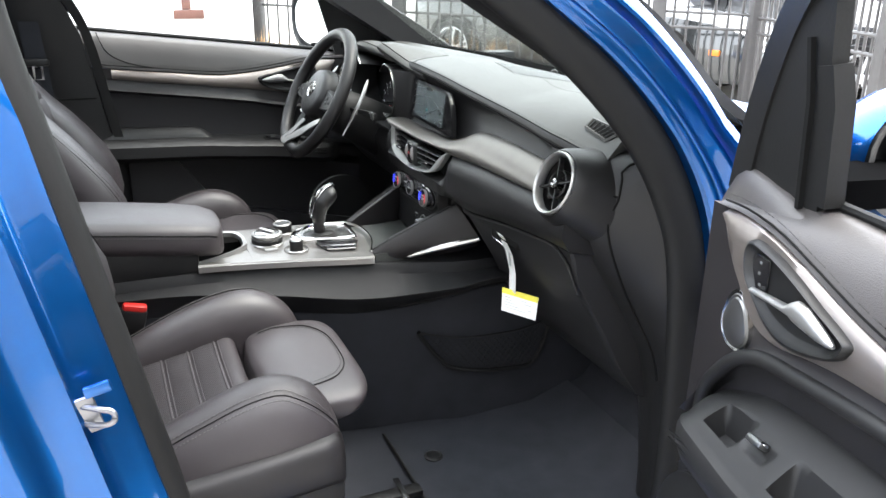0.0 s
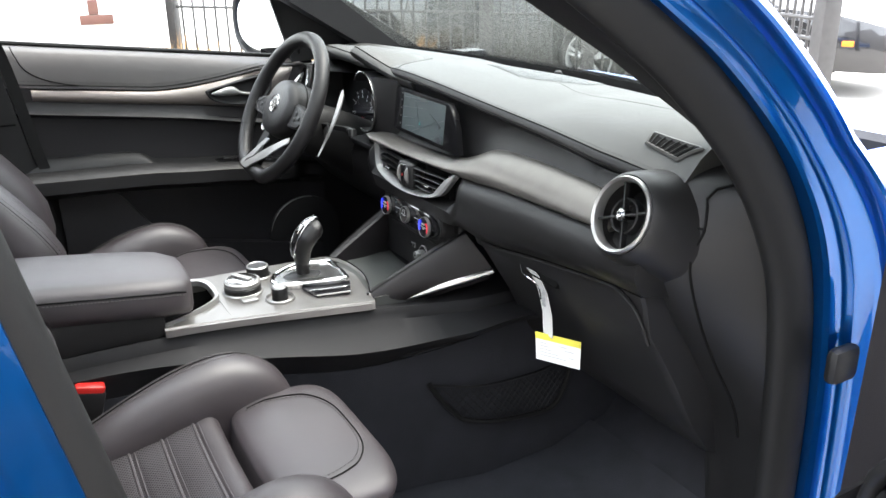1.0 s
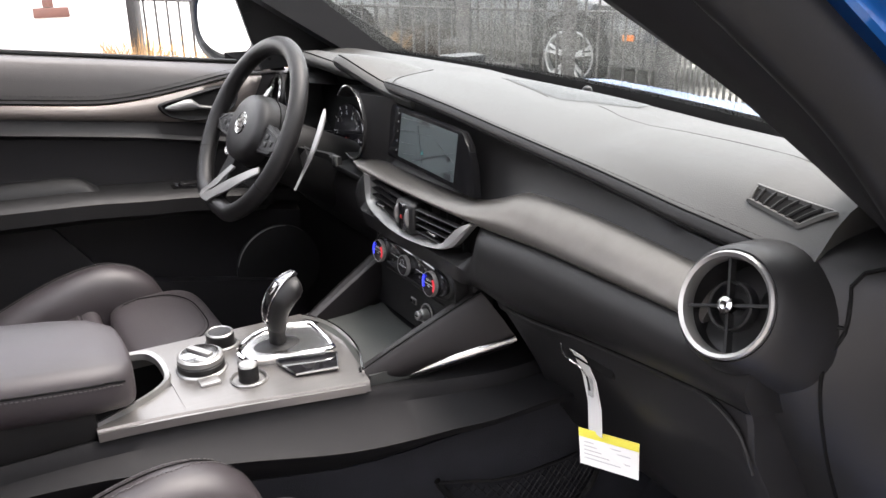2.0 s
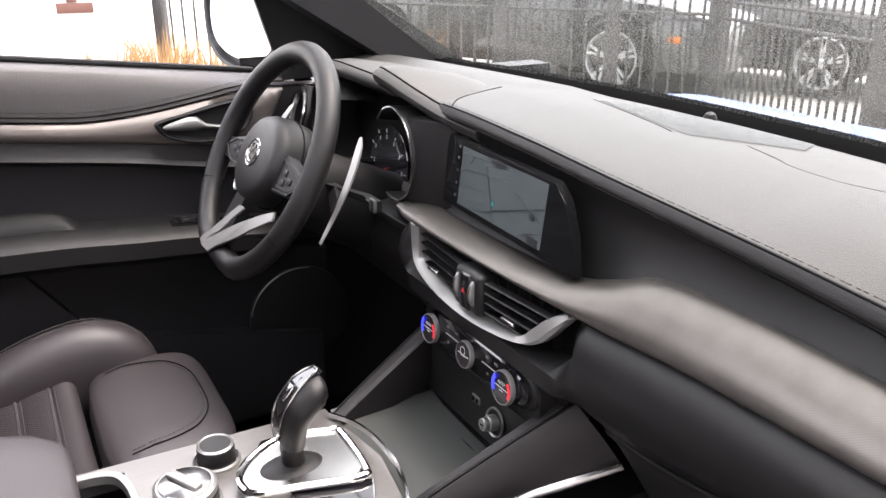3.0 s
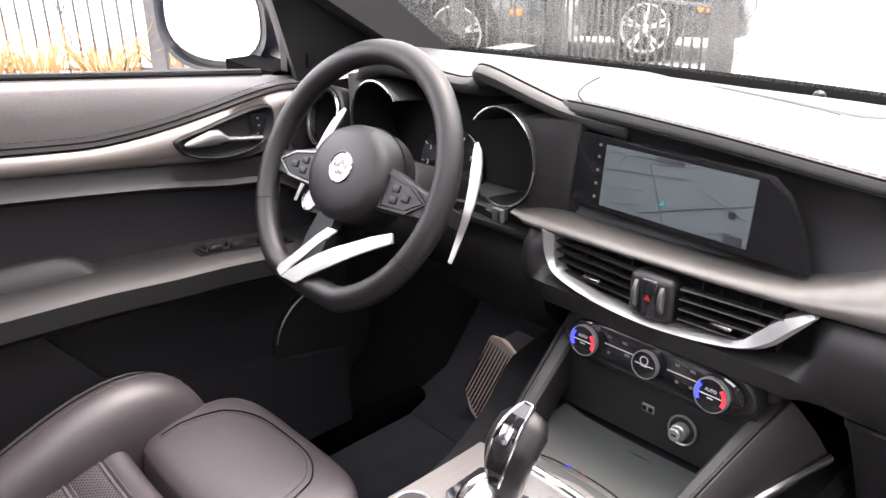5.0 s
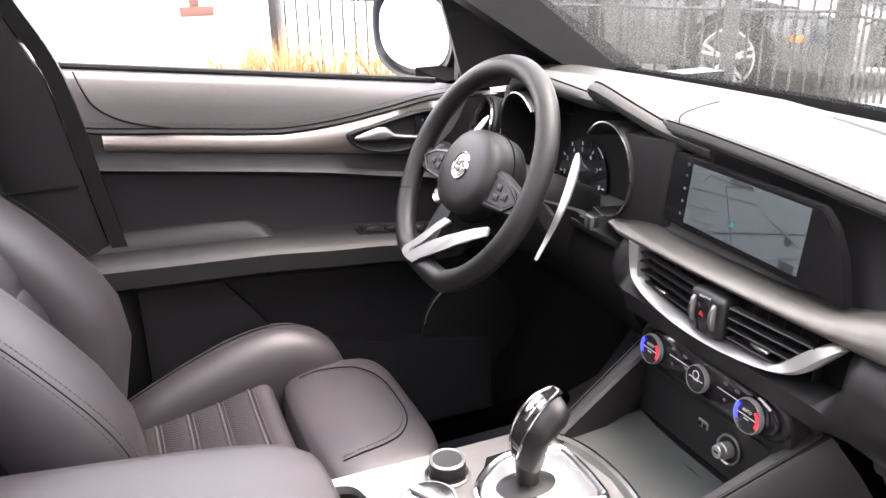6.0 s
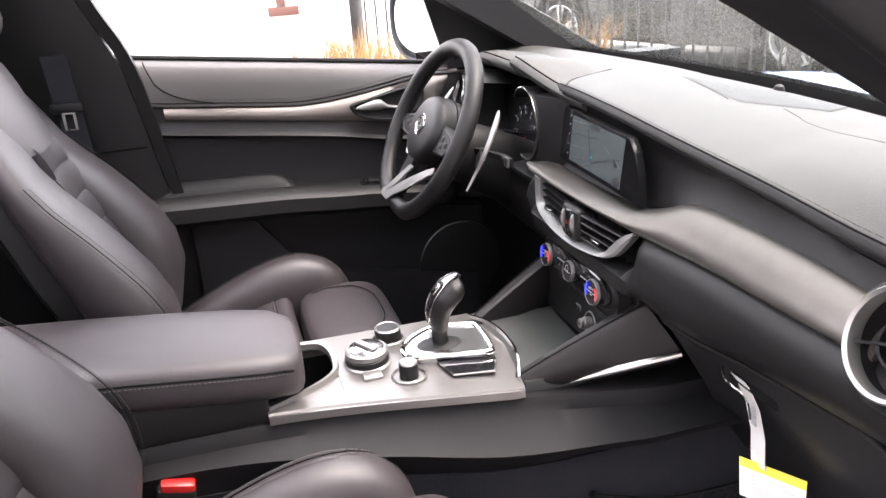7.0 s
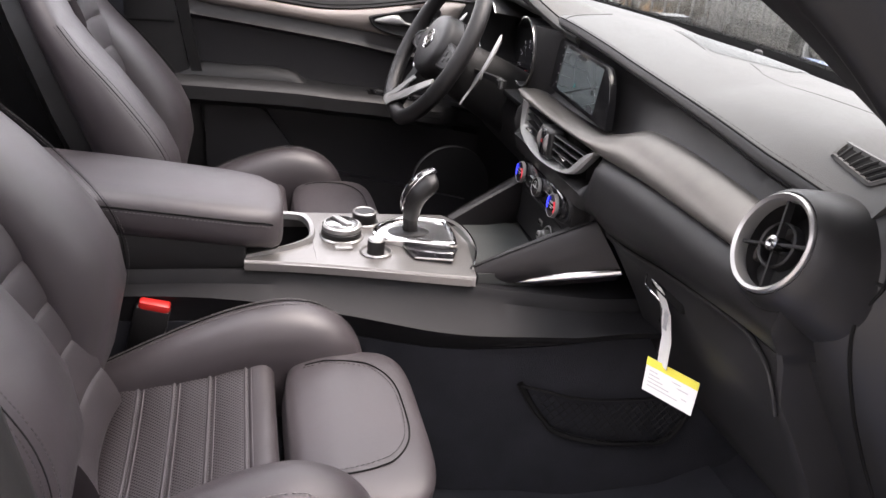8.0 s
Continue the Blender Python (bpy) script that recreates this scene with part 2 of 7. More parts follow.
def sweep(path, profile, closed=False, up=(0, 0, 1), scale=None):
    """A closed profile of (side, up) pairs along a path."""
    p = [Vector(q) for q in path]
    rings = []
    for i, q in enumerate(p):
        if closed:
            d = p[(i + 1) % len(p)] - p[i - 1]
        else:
            d = p[min(i + 1, len(p) - 1)] - p[max(i - 1, 0)]
        d.normalize()
        s = d.cross(Vector(up))
        if s.length < 1e-4:
            s = d.cross(Vector((1, 0, 0)))
        s.normalize()
        u = s.cross(d)
        k = scale(i / (len(p) - 1)) if scale else 1
        rings.append([q + s * a * k + u * b * k for a, b in profile])
    return loft(rings, True, not closed, closed)


def circle(r, n=10, ry=None):
    return [(r * math.cos(2 * math.pi * i / n), (ry or r) * math.sin(2 * math.pi * i / n)) for i in range(n)]


def tube(path, r, n=8, closed=False, scale=None):
    return sweep(path, circle(r, n), closed, scale=scale)


def rbox(c, s, bev=0.005, seg=2, rot=None):
    bm = bmesh.new()
    bmesh.ops.create_cube(bm, size=1)
    for v in bm.verts:
        v.co = Vector((v.co.x * s[0], v.co.y * s[1], v.co.z * s[2]))
    if bev:
        bmesh.ops.bevel(bm, geom=bm.edges[:], offset=min(bev, min(s) * 0.49), segments=seg, profile=0.5, affect="EDGES")
    m = Matrix.Translation(c) @ (rot.to_4x4() if rot else Matrix())
    bm.verts.index_update()
    out = [m @ v.co for v in bm.verts], [tuple(v.index for v in f.verts) for f in bm.faces]
    bm.free()
    return out


def turned(axis):
    """The turn that lays z along an axis."""
    return Vector(axis).to_track_quat("Z", "Y").to_matrix()


def lathe(profile, at, axis=(0, 0, 1), n=28, ry=1.0, ring=False):
    """A turned shape: (radius, height) pairs round an axis; ring: open in the middle."""
    rot, at = turned(axis), Vector(at)
    rings = []
    for r, h in profile:
        rings.append([at + rot @ Vector((max(r, 1e-4) * math.cos(2 * math.pi * i / n), max(r, 1e-4) * ry * math.sin(2 * math.pi * i / n), h)) for i in range(n)])
    return loft(rings, loop=ring)


def plate(poly, off, thick, bev=0.0):
    """A flat polygon given as world points, thickened along off."""
    bm = bmesh.new()
    vs = [bm.verts.new(Vector(p)) for p in poly]
    f = bm.faces.new(vs)
    ext = bmesh.ops.extrude_face_region(bm, geom=[f])
    move = Vector(off).normalized() * thick
    for v in ext["geom"]:
        if isinstance(v, bmesh.types.BMVert):
            v.co += move
    if bev:
        bmesh.ops.bevel(bm, geom=bm.edges[:], offset=bev, segments=2, affect="EDGES")
    bm.verts.index_update()
    out = [v.co.copy() for v in bm.verts], [tuple(v.index for v in f.verts) for f in bm.faces]
    bm.free()
    return out


def stitches(path, step=0.0062, long=0.0040, r=0.0006):
    """A run of single stitches along a path, as one mesh."""
    p = [Vector(q) for q in path]
    out, rest = [], 0.0
    for a, b in zip(p, p[1:]):
        length = (b - a).length
        if length < 1e-6:
            continue
        d = (b - a) / length
        at = rest
        while at + long < length:
            out.append(tube([a + d * at, a + d * (at + long)], r, 5))
            at += step
        rest = max(0.0, at - length)
    return join(*out)


def letters(text, size, at, axis, up):
    """Flat raised letters, centred at a place, facing along axis."""
    data = bpy.data.curves.new("letters", "FONT")
    data.body, data.size, data.align_x, data.align_y, data.extrude = text, size, "CENTER", "CENTER", 0.0002
    ob = bpy.data.objects.new("letters", data)
    me = ob.to_mesh()
    z = Vector(axis).normalized()
    x = Vector(up).cross(z).normalized()
    y = z.cross(x)
    out = [Vector(at) + x * v.co.x + y * v.co.y + z * v.co.z for v in me.vertices], [tuple(q.vertices) for q in me.polygons]
    ob.to_mesh_clear()
    bpy.data.objects.remove(ob)
    return out


def lerp(y, ys, vs):
    return float(np.interp(y, ys, vs))


def smooth(y, ys, vs):
    """Smooth interpolation through keys."""
    y = min(max(y, ys[0]), ys[-1])
    for i in range(len(ys) - 1):
        if y <= ys[i + 1]:
            t = (y - ys[i]) / (ys[i + 1] - ys[i])
            s0 = 0 if i == 0 else (vs[i + 1] - vs[i - 1]) / (ys[i + 1] - ys[i - 1])
            s1 = 0 if i + 2 >= len(ys) else (vs[i + 2] - vs[i]) / (ys[i + 2] - ys[i])
            h = ys[i + 1] - ys[i]
            return (2 * t ** 3 - 3 * t * t + 1) * vs[i] + (t ** 3 - 2 * t * t + t) * h * s0 + (3 * t * t - 2 * t ** 3) * vs[i + 1] + (t ** 3 - t * t) * h * s1
    return vs[-1]


def span(a, b, n):
    return [a + (b - a) * i / n for i in range(n + 1)]


# ---- dashboard ----


def seam_z(y):
    return smooth(y, [-0.66, -0.512, -0.355, -0.141, 0, 0.19, 0.70], [1.043, 1.056, 1.071, 1.086, 1.096, 1.103, 1.09])


def trim_top(y):
    return smooth(y, [-0.60, -0.46, -0.34, -0.235, -0.18, -0.124, 0.04, 0.24], [1.014, 1.021, 1.023, 1.017, 0.997, 0.982, 0.974, 0.976])


def trim_low(y):
    return smooth(y, [-0.60, -0.45, -0.317, -0.18, -0.02, 0.165, 0.24], [0.978, 0.976, 0.974, 0.966, 0.962, 0.958, 0.957])


def glove_top(y):
    return smooth(y, [-0.66, -0.57, -0.42, -0.25, -0.1, 0.1, 0.7], [0.908, 0.904, 0.888, 0.866, 0.876, 0.876, 0.86])


def base_x(y):
    return 0.535 - 0.085 * (abs(y) / 0.66) ** 2


def ease(y, a, b):
    t = min(1.0, max(0.0, (y - a) / (b - a)))
    return t * t * (3 - 2 * t)


def seam_x(y):
    return 0.192 + 0.075 * ease(y, 0.195, 0.25) + 0.012 * max(0, (-y - 0.5) / 0.16)


def top_skin(y, u):
    """The dash's upper skin from the seam (u=0) to the windshield (u=1)."""
    zs = seam_z(y)
    xs = seam_x(y)
    x = xs + (base_x(y) - xs) * u
    xs += 0.0
    rise = 0.020 * min(1, max(0, (-y - 0.30) / 0.25)) * smooth(u, [0, 0.06, 0.16, 0.5, 1.0], [0, 0.35, 0.9, 1.0, 0.3]) + smooth(u, [0, 0.008, 0.022, 0.06, 0.16, 0.4, 0.8, 1.0], [0, 0.007, 0.0110, 0.0135, 0.018, 0.024, 0.012, -0.004])
    return Vector((x, y, zs + rise + (1.09 - zs) * smooth(u, [0, 0.2, 1], [0, 0.35, 1])))


dashboard = thing("dashboard", "black stitched dashboard with brushed grey trim band across it", "dashboard", (0.3, 0, 0.9))
skin, rolls, face = [], [], []
for y in span(-0.655, 0.70, 90):
    r = [top_skin(y, u) for u in (0, 0.004, 0.008, 0.014, 0.022, 0.035, 0.07, 0.12, 0.2, 0.32, 0.45, 0.6, 0.75, 0.88, 1.0)][::-1]
    xs, zs = seam_x(y), seam_z(y)
    zt, zl, zg = trim_top(max(y, -0.6)), trim_low(max(y, -0.6)), glove_top(y)
    skin.append(r[:-4] + [r[-5] + Vector((0.004, 0, -0.006)), Vector((xs + 0.03, y, zs - 0.008)), Vector((base_x(y), y, zs - 0.03))])
    rolls.append(r[-5:] + [Vector((xs + 0.001, y, zs - 0.003)), Vector((xs + 0.004, y, zs - 0.007)), Vector((xs + 0.028, y, zs - 0.012)), r[-5] + Vector((0.006, 0, -0.003))])
    # below the seam: recessed band, trim seat, rounded lower roll with the vents' pocket, undercut
    v = 1 - ease(abs(y), 0.160, 0.182)
    b = 0.075 * ease(y, 0.195, 0.25)
    f = [(xs + 0.006, zs - 0.006), (xs + 0.014, zs - 0.014), (0.205 + b, (zs + zt) / 2 + 0.005), (0.196 + b, zt + 0.004), (0.186 + b, zt - 0.008), (0.172 + b, zl + 0.004)]
    roll = [(0.150, zl - 0.006), (0.138, zl - 0.02), (0.133, zl - 0.04), (0.137, zg + 0.02), (0.150, zg), (0.20, zg - 0.012)]
    hole = [(0.168, zl - 0.004), (0.170, zl - 0.02), (0.168, 0.908), (0.127, 0.899), (0.133, 0.872), (0.185, zg - 0.012)]
    f += [(a[0] + (h[0] - a[0]) * v + b, a[1] + (h[1] - a[1]) * v) for a, h in zip(roll, hole)]
    f += [(0.32, 0.80), (base_x(y) + 0.02, 0.85), (base_x(y), zs - 0.031)]
    face.append([Vector((x, y, z)) for x, z in f])
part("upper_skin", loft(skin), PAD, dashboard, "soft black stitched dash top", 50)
part("edge_roll", loft(rolls), EDGE, dashboard, "rolled edge under the stitched seam, shade put into its colour", 60)
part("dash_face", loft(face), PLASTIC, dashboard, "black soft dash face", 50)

# brushed trim: a rolled bar under the screen that broadens towards the passenger's vent
rings = []
for y in span(-0.585, 0.235, 60):
    zt, zl = trim_top(y), trim_low(y)
    e = smooth(y, [-0.585, -0.57, 0.2, 0.235], [0.9, 1, 1, 0.15])
    b = smooth(y, [-0.585, -0.3, -0.15, 0.0, 0.235], [0.010, 0.014, 0.020, 0.022, 0.016]) * e
    zm = (zt + zl) / 2
    h = (zt - zl) / 2 * e
    xa, xb = 0.187 + 0.008 * ease(-y, 0.12, 0.24), 0.150
    ring = []
    for k in range(13):
        a = math.pi * k / 12
        s = math.cos(a)
        xx = (xa + xb) / 2 + (xa - xb) / 2 * s - b * math.sin(a)
        ring.append(Vector((xx, y, zm + h * s * 1.02 + 0.004 * math.sin(a))))
    ring += [Vector((0.175, y, zl + 0.002)), Vector((0.192, y, zt - 0.006))]
    rings.append(ring)
part("trim_band", loft(rings), BRUSHED, dashboard, "brushed grey aluminium trim band", 60)

# glovebox and lower dash
glovebox = part("glovebox", loft([[Vector((x + dx, y, z)) for x, z in ((0.160, glove_top(y) - 0.008), (0.166, glove_top(y) - 0.022), (0.176, 0.838), (0.200, 0.800), (0.236, 0.74), (0.278, 0.66), (0.32, 0.60), (0.37, 0.58), (0.40, 0.85))]
                                    for y, dx in [(yy, 0.004 if yy in (-0.645, -0.205) else 0) for yy in [-0.645, -0.64] + span(-0.62, -0.23, 12) + [-0.21, -0.205]]]), GLOVE, dashboard, "black glovebox door")

lid_edge = curve([(0.1585, y, glove_top(y) - 0.009) for y in span(-0.235, -0.585, 10)] + [(0.1600, -0.612, 0.888), (0.1640, -0.632, 0.872), (0.1690, -0.643, 0.848), (0.1760, -0.647, 0.826)], 3)
part("lid_edge", tube(lid_edge, 0.0028, 8), PLASTIC, glovebox, "rounded lid edge")
part("lid_gap", tube([q + Vector((-0.0004, 0, 0.0042)) for q in lid_edge], 0.0016, 6), SEAM, glovebox)

# round passenger vent
VA = Vector((-0.93, 0.005, 0.35)).normalized()
VC = Vector((0.136, -0.619, 1.016))
vent = part("round_vent", lathe([(0.090, -0.13), (0.080, -0.085), (0.072, -0.050), (0.0645, -0.022), (0.0595, -0.006), (0.0545, 0.0), (0.0495, -0.003), (0.048, -0.012), (0.046, -0.05), (0.0, -0.052)], VC, VA, 48), PLASTIC, dashboard, "round air vent with silver ring")
part("ring", lathe([(0.0525, -0.003), (0.0525, 0.003), (0.0505, 0.0055), (0.0470, 0.003), (0.0450, -0.006), (0.0458, -0.012)], VC, VA, 48, ring=True), SATINRING, vent, "satin silver ring")
RV = turned(VA)
part("hub", lathe([(0.0085, -0.02), (0.009, -0.004), (0.008, 0.002), (0.004, 0.004), (0.0, 0.003)], VC, VA, 18), SATIN, vent, "silver hub")
part("inner_ring", lathe([(0.022, -0.02), (0.0245, -0.018), (0.0245, -0.006), (0.023, -0.004), (0.0215, -0.006), (0.0215, -0.018)], VC, VA, 28, ring=True), HARD, vent)
for k in range(4):
    a = radians(20 + 90 * k)
    d = RV @ Vector((math.cos(a), math.sin(a), 0))
    part("spoke", sweep([VC + d * 0.008 - VA * 0.007, VC + d * 0.0455 - VA * 0.007], [(-0.0014, -0.005), (0.0014, -0.005), (0.0014, 0.004), (-0.0014, 0.004)], up=VA), HARD, vent)

# centre vents, set back in a pocket of the roll
def vent_x(y):
    return 0.123 + 0.020 * (abs(y) / 0.18) ** 3


cv = part("center_vent", rbox((0.166, 0, 0.932), (0.006, 0.33, 0.056), 0.002), SEAM, dashboard, "pair of centre air vents in a silver surround")
outer = curve([(0, 0.174, 0.962), (0, 0.171, 0.944), (0, 0.162, 0.925), (0, 0.141, 0.911), (0, 0.07, 0.9005), (0, 0, 0.8975), (0, -0.07, 0.9035), (0, -0.112, 0.9115), (0, -0.136, 0.923), (0, -0.156, 0.944), (0, -0.172, 0.963)], 6)
inner = curve([(0, 0.155, 0.959), (0, 0.154, 0.942), (0, 0.150, 0.926), (0, 0.136, 0.915), (0, 0.07, 0.905), (0, 0, 0.902), (0, -0.07, 0.9085), (0, -0.102, 0.9165), (0, -0.117, 0.930), (0, -0.138, 0.950), (0, -0.166, 0.966)], 6)
rings = []
for a, b in zip(outer, inner):
    x = vent_x(a.y)
    rings.append([Vector((x + 0.012, a.y, a.z)), Vector((x + 0.001, a.y, a.z)), Vector((x - 0.0015, (a.y * 3 + b.y) / 4, (a.z * 3 + b.z) / 4)), Vector((x + 0.003, b.y, b.z)), Vector((x + 0.020, b.y * 0.99, b.z + 0.001))])
part("surround", loft(rings), SILVER, cv, "satin silver surround", 40)
for side in (1, -1):
    for k in range(4):
        z = 0.9155 + 0.0118 * k
        ends = [q.y for q in inner if q.y * side > 0 and q.z < z + 0.003]
        y0, y1 = side * 0.030, side * (max(abs(q) for q in ends) - 0.001 if ends else 0.10)
        part("louvre", sweep([(0.138, y0, z), (vent_x(y1) + 0.014, y1, z)], [(-0.003, -0.0008), (0.007, -0.0011), (0.008, 0), (0.007, 0.0011), (-0.003, 0.0008)]), HARD, cv)
    for k in range(5):
        y = side * (0.045 + 0.022 * k)
        part("fin", sweep([(0.158, y, 0.908), (0.158, y, 0.957)], [(-0.006, -0.0007), (0.006, -0.0007), (0.006, 0.0007), (-0.006, 0.0007)], up=(0, 1, 0)), HARD, cv)
    part("tab", rbox((0.1275, side * 0.084, 0.9275), (0.007, 0.024, 0.0036), 0.0015), SATIN, cv, "silver vent tab")
hz = part("hazard_panel", rbox((0.141, 0.004, 0.930), (0.03, 0.056, 0.052), 0.008, 3), HARD, cv, "black panel with red hazard switch")
part("hazard_button", rbox((0.1265, 0.004, 0.930), (0.006, 0.020, 0.046), 0.004, 3), GLOSS, hz, "gloss black hazard switch")
DIMRED = material("dim_red_print", (0.30, 0.02, 0.02), 0.4)
part("hazard_mark", plate([(0.1228, 0.004 - 0.0042, 0.929), (0.1228, 0.004 + 0.0042, 0.929), (0.1228, 0.004, 0.936)], (-1, 0, 0), 0.0008), DIMRED, hz, "red triangle")
for side in (1, -1):
    part("thumbwheel", lathe([(0.020, -0.0035), (0.0225, -0.002), (0.0225, 0.002), (0.020, 0.0035)], (0.1415, 0.004 + side * 0.0165, 0.932), (0, 1, 0), 28), DULL, hz, "grey metal thumbwheel")

# screen: a glossy wide panel set flush under the dash's upper skin
S0, SU, SV = Vector((0.1815, 0.118, 0.998)), Vector((-0.0125, -0.197, 0.002)), Vector((0.009, 0.0, 0.0735))


def on_screen(u, v, lift=0.0):
    return S0 + SU * u + SV * v + Vector((-lift, 0, 0))


scr = part("screen", plate([on_screen(u, v) for u, v in ((-0.22, -0.10), (-0.235, 1.02), (-0.2, 1.12), (1.06, 1.06), (1.17, 0.85), (1.27, 0.45), (1.345, -0.12))], (1, 0, 0), 0.012, 0.0015), SCREEN, dashboard, "glossy infotainment screen showing a grey map")
MAP = material("map_picture", (0.062, 0.075, 0.076), 0.22, spots=0.10, spot_scale=25, coat=0.3)
part("map_display", plate([on_screen(0, 0, 0.0006), on_screen(1, 0, 0.0006), on_screen(1, 1, 0.0006), on_screen(0, 1, 0.0006)], (1, 0, 0), 0.002), MAP, scr, "pale grey road map")
ROADS = material("map_roads", (0.02, 0.022, 0.024), 0.3)
LANES = material("map_lanes", (0.055, 0.065, 0.065), 0.3)
for (u0, v0, u1, v1, w, mat) in ((0.28, 0.05, 0.66, 0.36, 0.0065, ROADS), (0.66, 0.36, 0.99, 0.62, 0.004, ROADS), (0.0, 0.62, 0.6, 0.76, 0.0028, ROADS), (0.33, 0.86, 0.47, 0.04, 0.003, LANES), (0.02, 0.90, 0.5, 0.98, 0.0025, LANES), (0.68, 0.66, 0.98, 0.40, 0.002, LANES),
                               (0.05, 0.35, 0.3, 0.42, 0.002, LANES), (0.75, 0.05, 0.98, 0.25, 0.002, LANES), (0.30, 0.86, 0.62, 0.97, 0.0025, LANES), (0.12, 0.78, 0.18, 0.95, 0.002, LANES), (0.10, 0.12, 0.32, 0.2, 0.002, LANES)):
    a, b = on_screen(u0, v0, 0.0012), on_screen(u1, v1, 0.0012)
    part("road_line", sweep([a, b], [(-w * 0.1, -0.0003), (w * 0.1, -0.0003), (w * 0.1, 0.0003), (-w * 0.1, 0.0003)], up=(-1, 0, 0)), mat, scr)
DIM = material("dim_icon_print", (0.09, 0.09, 0.09), 0.5)
TEAL = material("teal_marker", (0.012, 0.15, 0.15), 0.4)
part("position_marker", plate([on_screen(0.425, 0.27, 0.0016), on_screen(0.47, 0.29, 0.0016), on_screen(0.455, 0.38, 0.0016)], (1, 0, 0), 0.0006), TEAL, scr, "teal arrow")
part("compass_button", lathe([(0.0048, -0.0003), (0.0048, 0.0006), (0, 0.0006)], on_screen(0.89, 0.42, 0.001), (-1, 0, 0), 20), ROADS, scr, "round dark map button")
part("corner_button", plate([on_screen(u, v, 0.0014) for u, v in ((0.86, 0.0), (0.97, 0.0), (0.97, 0.13), (0.86, 0.13))], (1, 0, 0), 0.0008), ROADS, scr)
part("page_tab", plate([on_screen(u, v, 0.0014) for u, v in ((0.36, 0.93), (0.56, 0.93), (0.55, 1.0), (0.37, 1.0))], (1, 0, 0), 0.0008), ROADS, scr)
for v in (0.12, 0.34, 0.56, 0.78, 0.97):
    part("menu_icon", plate([on_screen(-0.045 + a, v + b, 0.0008) for a, b in ((-0.009, -0.02), (0.009, -0.02), (0.009, 0.02), (-0.009, 0.02))], (1, 0, 0), 0.001), DIM, scr)

# seams, slots and grilles of the upper skin


def on_top(x, y, lift=0.0):
    xs = seam_x(y)
    p = top_skin(y, (x - xs) / (base_x(y) - xs))
    return p + Vector((0, 0, lift))


part("airbag_seam", tube([on_top(q.x, q.y, -0.0004) for q in curve([(0.372, -0.165, 0), (0.356, -0.215, 0), (0.343, -0.255, 0), (0.340, -0.38, 0), (0.328, -0.50, 0), (0.308, -0.60, 0)], 8)], 0.0006, 6), SEAM, dashboard)
part("demister_slot", tube([on_top(q.x, q.y, -0.0006) for q in curve([(0.392, 0.115, 0), (0.379, 0.066, 0), (0.366, 0.015, 0), (0.348, -0.055, 0), (0.340, -0.085, 0)], 8)], 0.0010, 6), SEAM, dashboard, "dark demister slot")
part("edge_seam", tube([on_top(seam_x(y) + 0.0052, y, 0.0002) for y in span(-0.65, 0.185, 60)], 0.0011, 6), SEAM, dashboard)
part("edge_shadow_gap", tube([(seam_x(y) + 0.001, y, seam_z(y) - 0.004) for y in span(-0.65, 0.185, 60)], 0.0014, 6), SEAM, dashboard)
part("edge_stitching", stitches([on_top(seam_x(y) + 0.0095, y, 0.0001) for y in span(-0.65, 0.18, 60)], 0.0055, 0.0040, 0.0004), STITCH, dashboard, "grey stitching")
GP = [(0.396, 0.108), (0.352, -0.055), (0.344, -0.105), (0.42, -0.20), (0.478, -0.17), (0.472, -0.05), (0.44, 0.06)]


def across(x):
    """The grille field's two edges at a depth x."""
    ys = [a[1] + (b[1] - a[1]) * (x - a[0]) / (b[0] - a[0]) for a, b in zip(GP, GP[1:] + GP[:1]) if (a[0] - x) * (b[0] - x) < 0]
    return max(ys), min(ys)


for k in range(30):
    x = 0.3470 + 0.0043 * k
    y1, y0 = across(x)
    part("grille_rib", sweep([on_top(x, y, 0.0006) for y in span(y1, y0, 10)], [(-0.0010, 0.0), (0.0010, 0.0), (0.0006, 0.0006), (-0.0006, 0.0006)]), LIDSKIN, dashboard)
part("light_sensor", lathe([(0.009, -0.002), (0.009, 0.003), (0.007, 0.008), (0.003, 0.0105), (0, 0.011)], on_top(0.5, 0.007), (0, 0, 1), 16), HARD, dashboard, "small domed light sensor")
part("cowl_seal", loft([[Vector((base_x(y) + a, y, 1.086 + b)) for a, b in ((-0.034, -0.010), (-0.030, 0.006), (-0.014, 0.010), (0.01, 0.012), (0.034, 0.013), (0.036, 0.0))] for y in span(-0.67, 0.67, 30)]), MATTE, dashboard, "black windshield base strip", 60)

# corner demister vent, following the dash top
CQ = [(0.244, -0.556), (0.246, -0.645), (0.226, -0.622), (0.228, -0.560)]


def in_corner(a, b, lift):
    x = (CQ[0][0] * (1 - a) + CQ[1][0] * a) * (1 - b) + (CQ[3][0] * (1 - a) + CQ[2][0] * a) * b
    y = (CQ[0][1] * (1 - a) + CQ[1][1] * a) * (1 - b) + (CQ[3][1] * (1 - a) + CQ[2][1] * a) * b
    return on_top(x, y, lift)


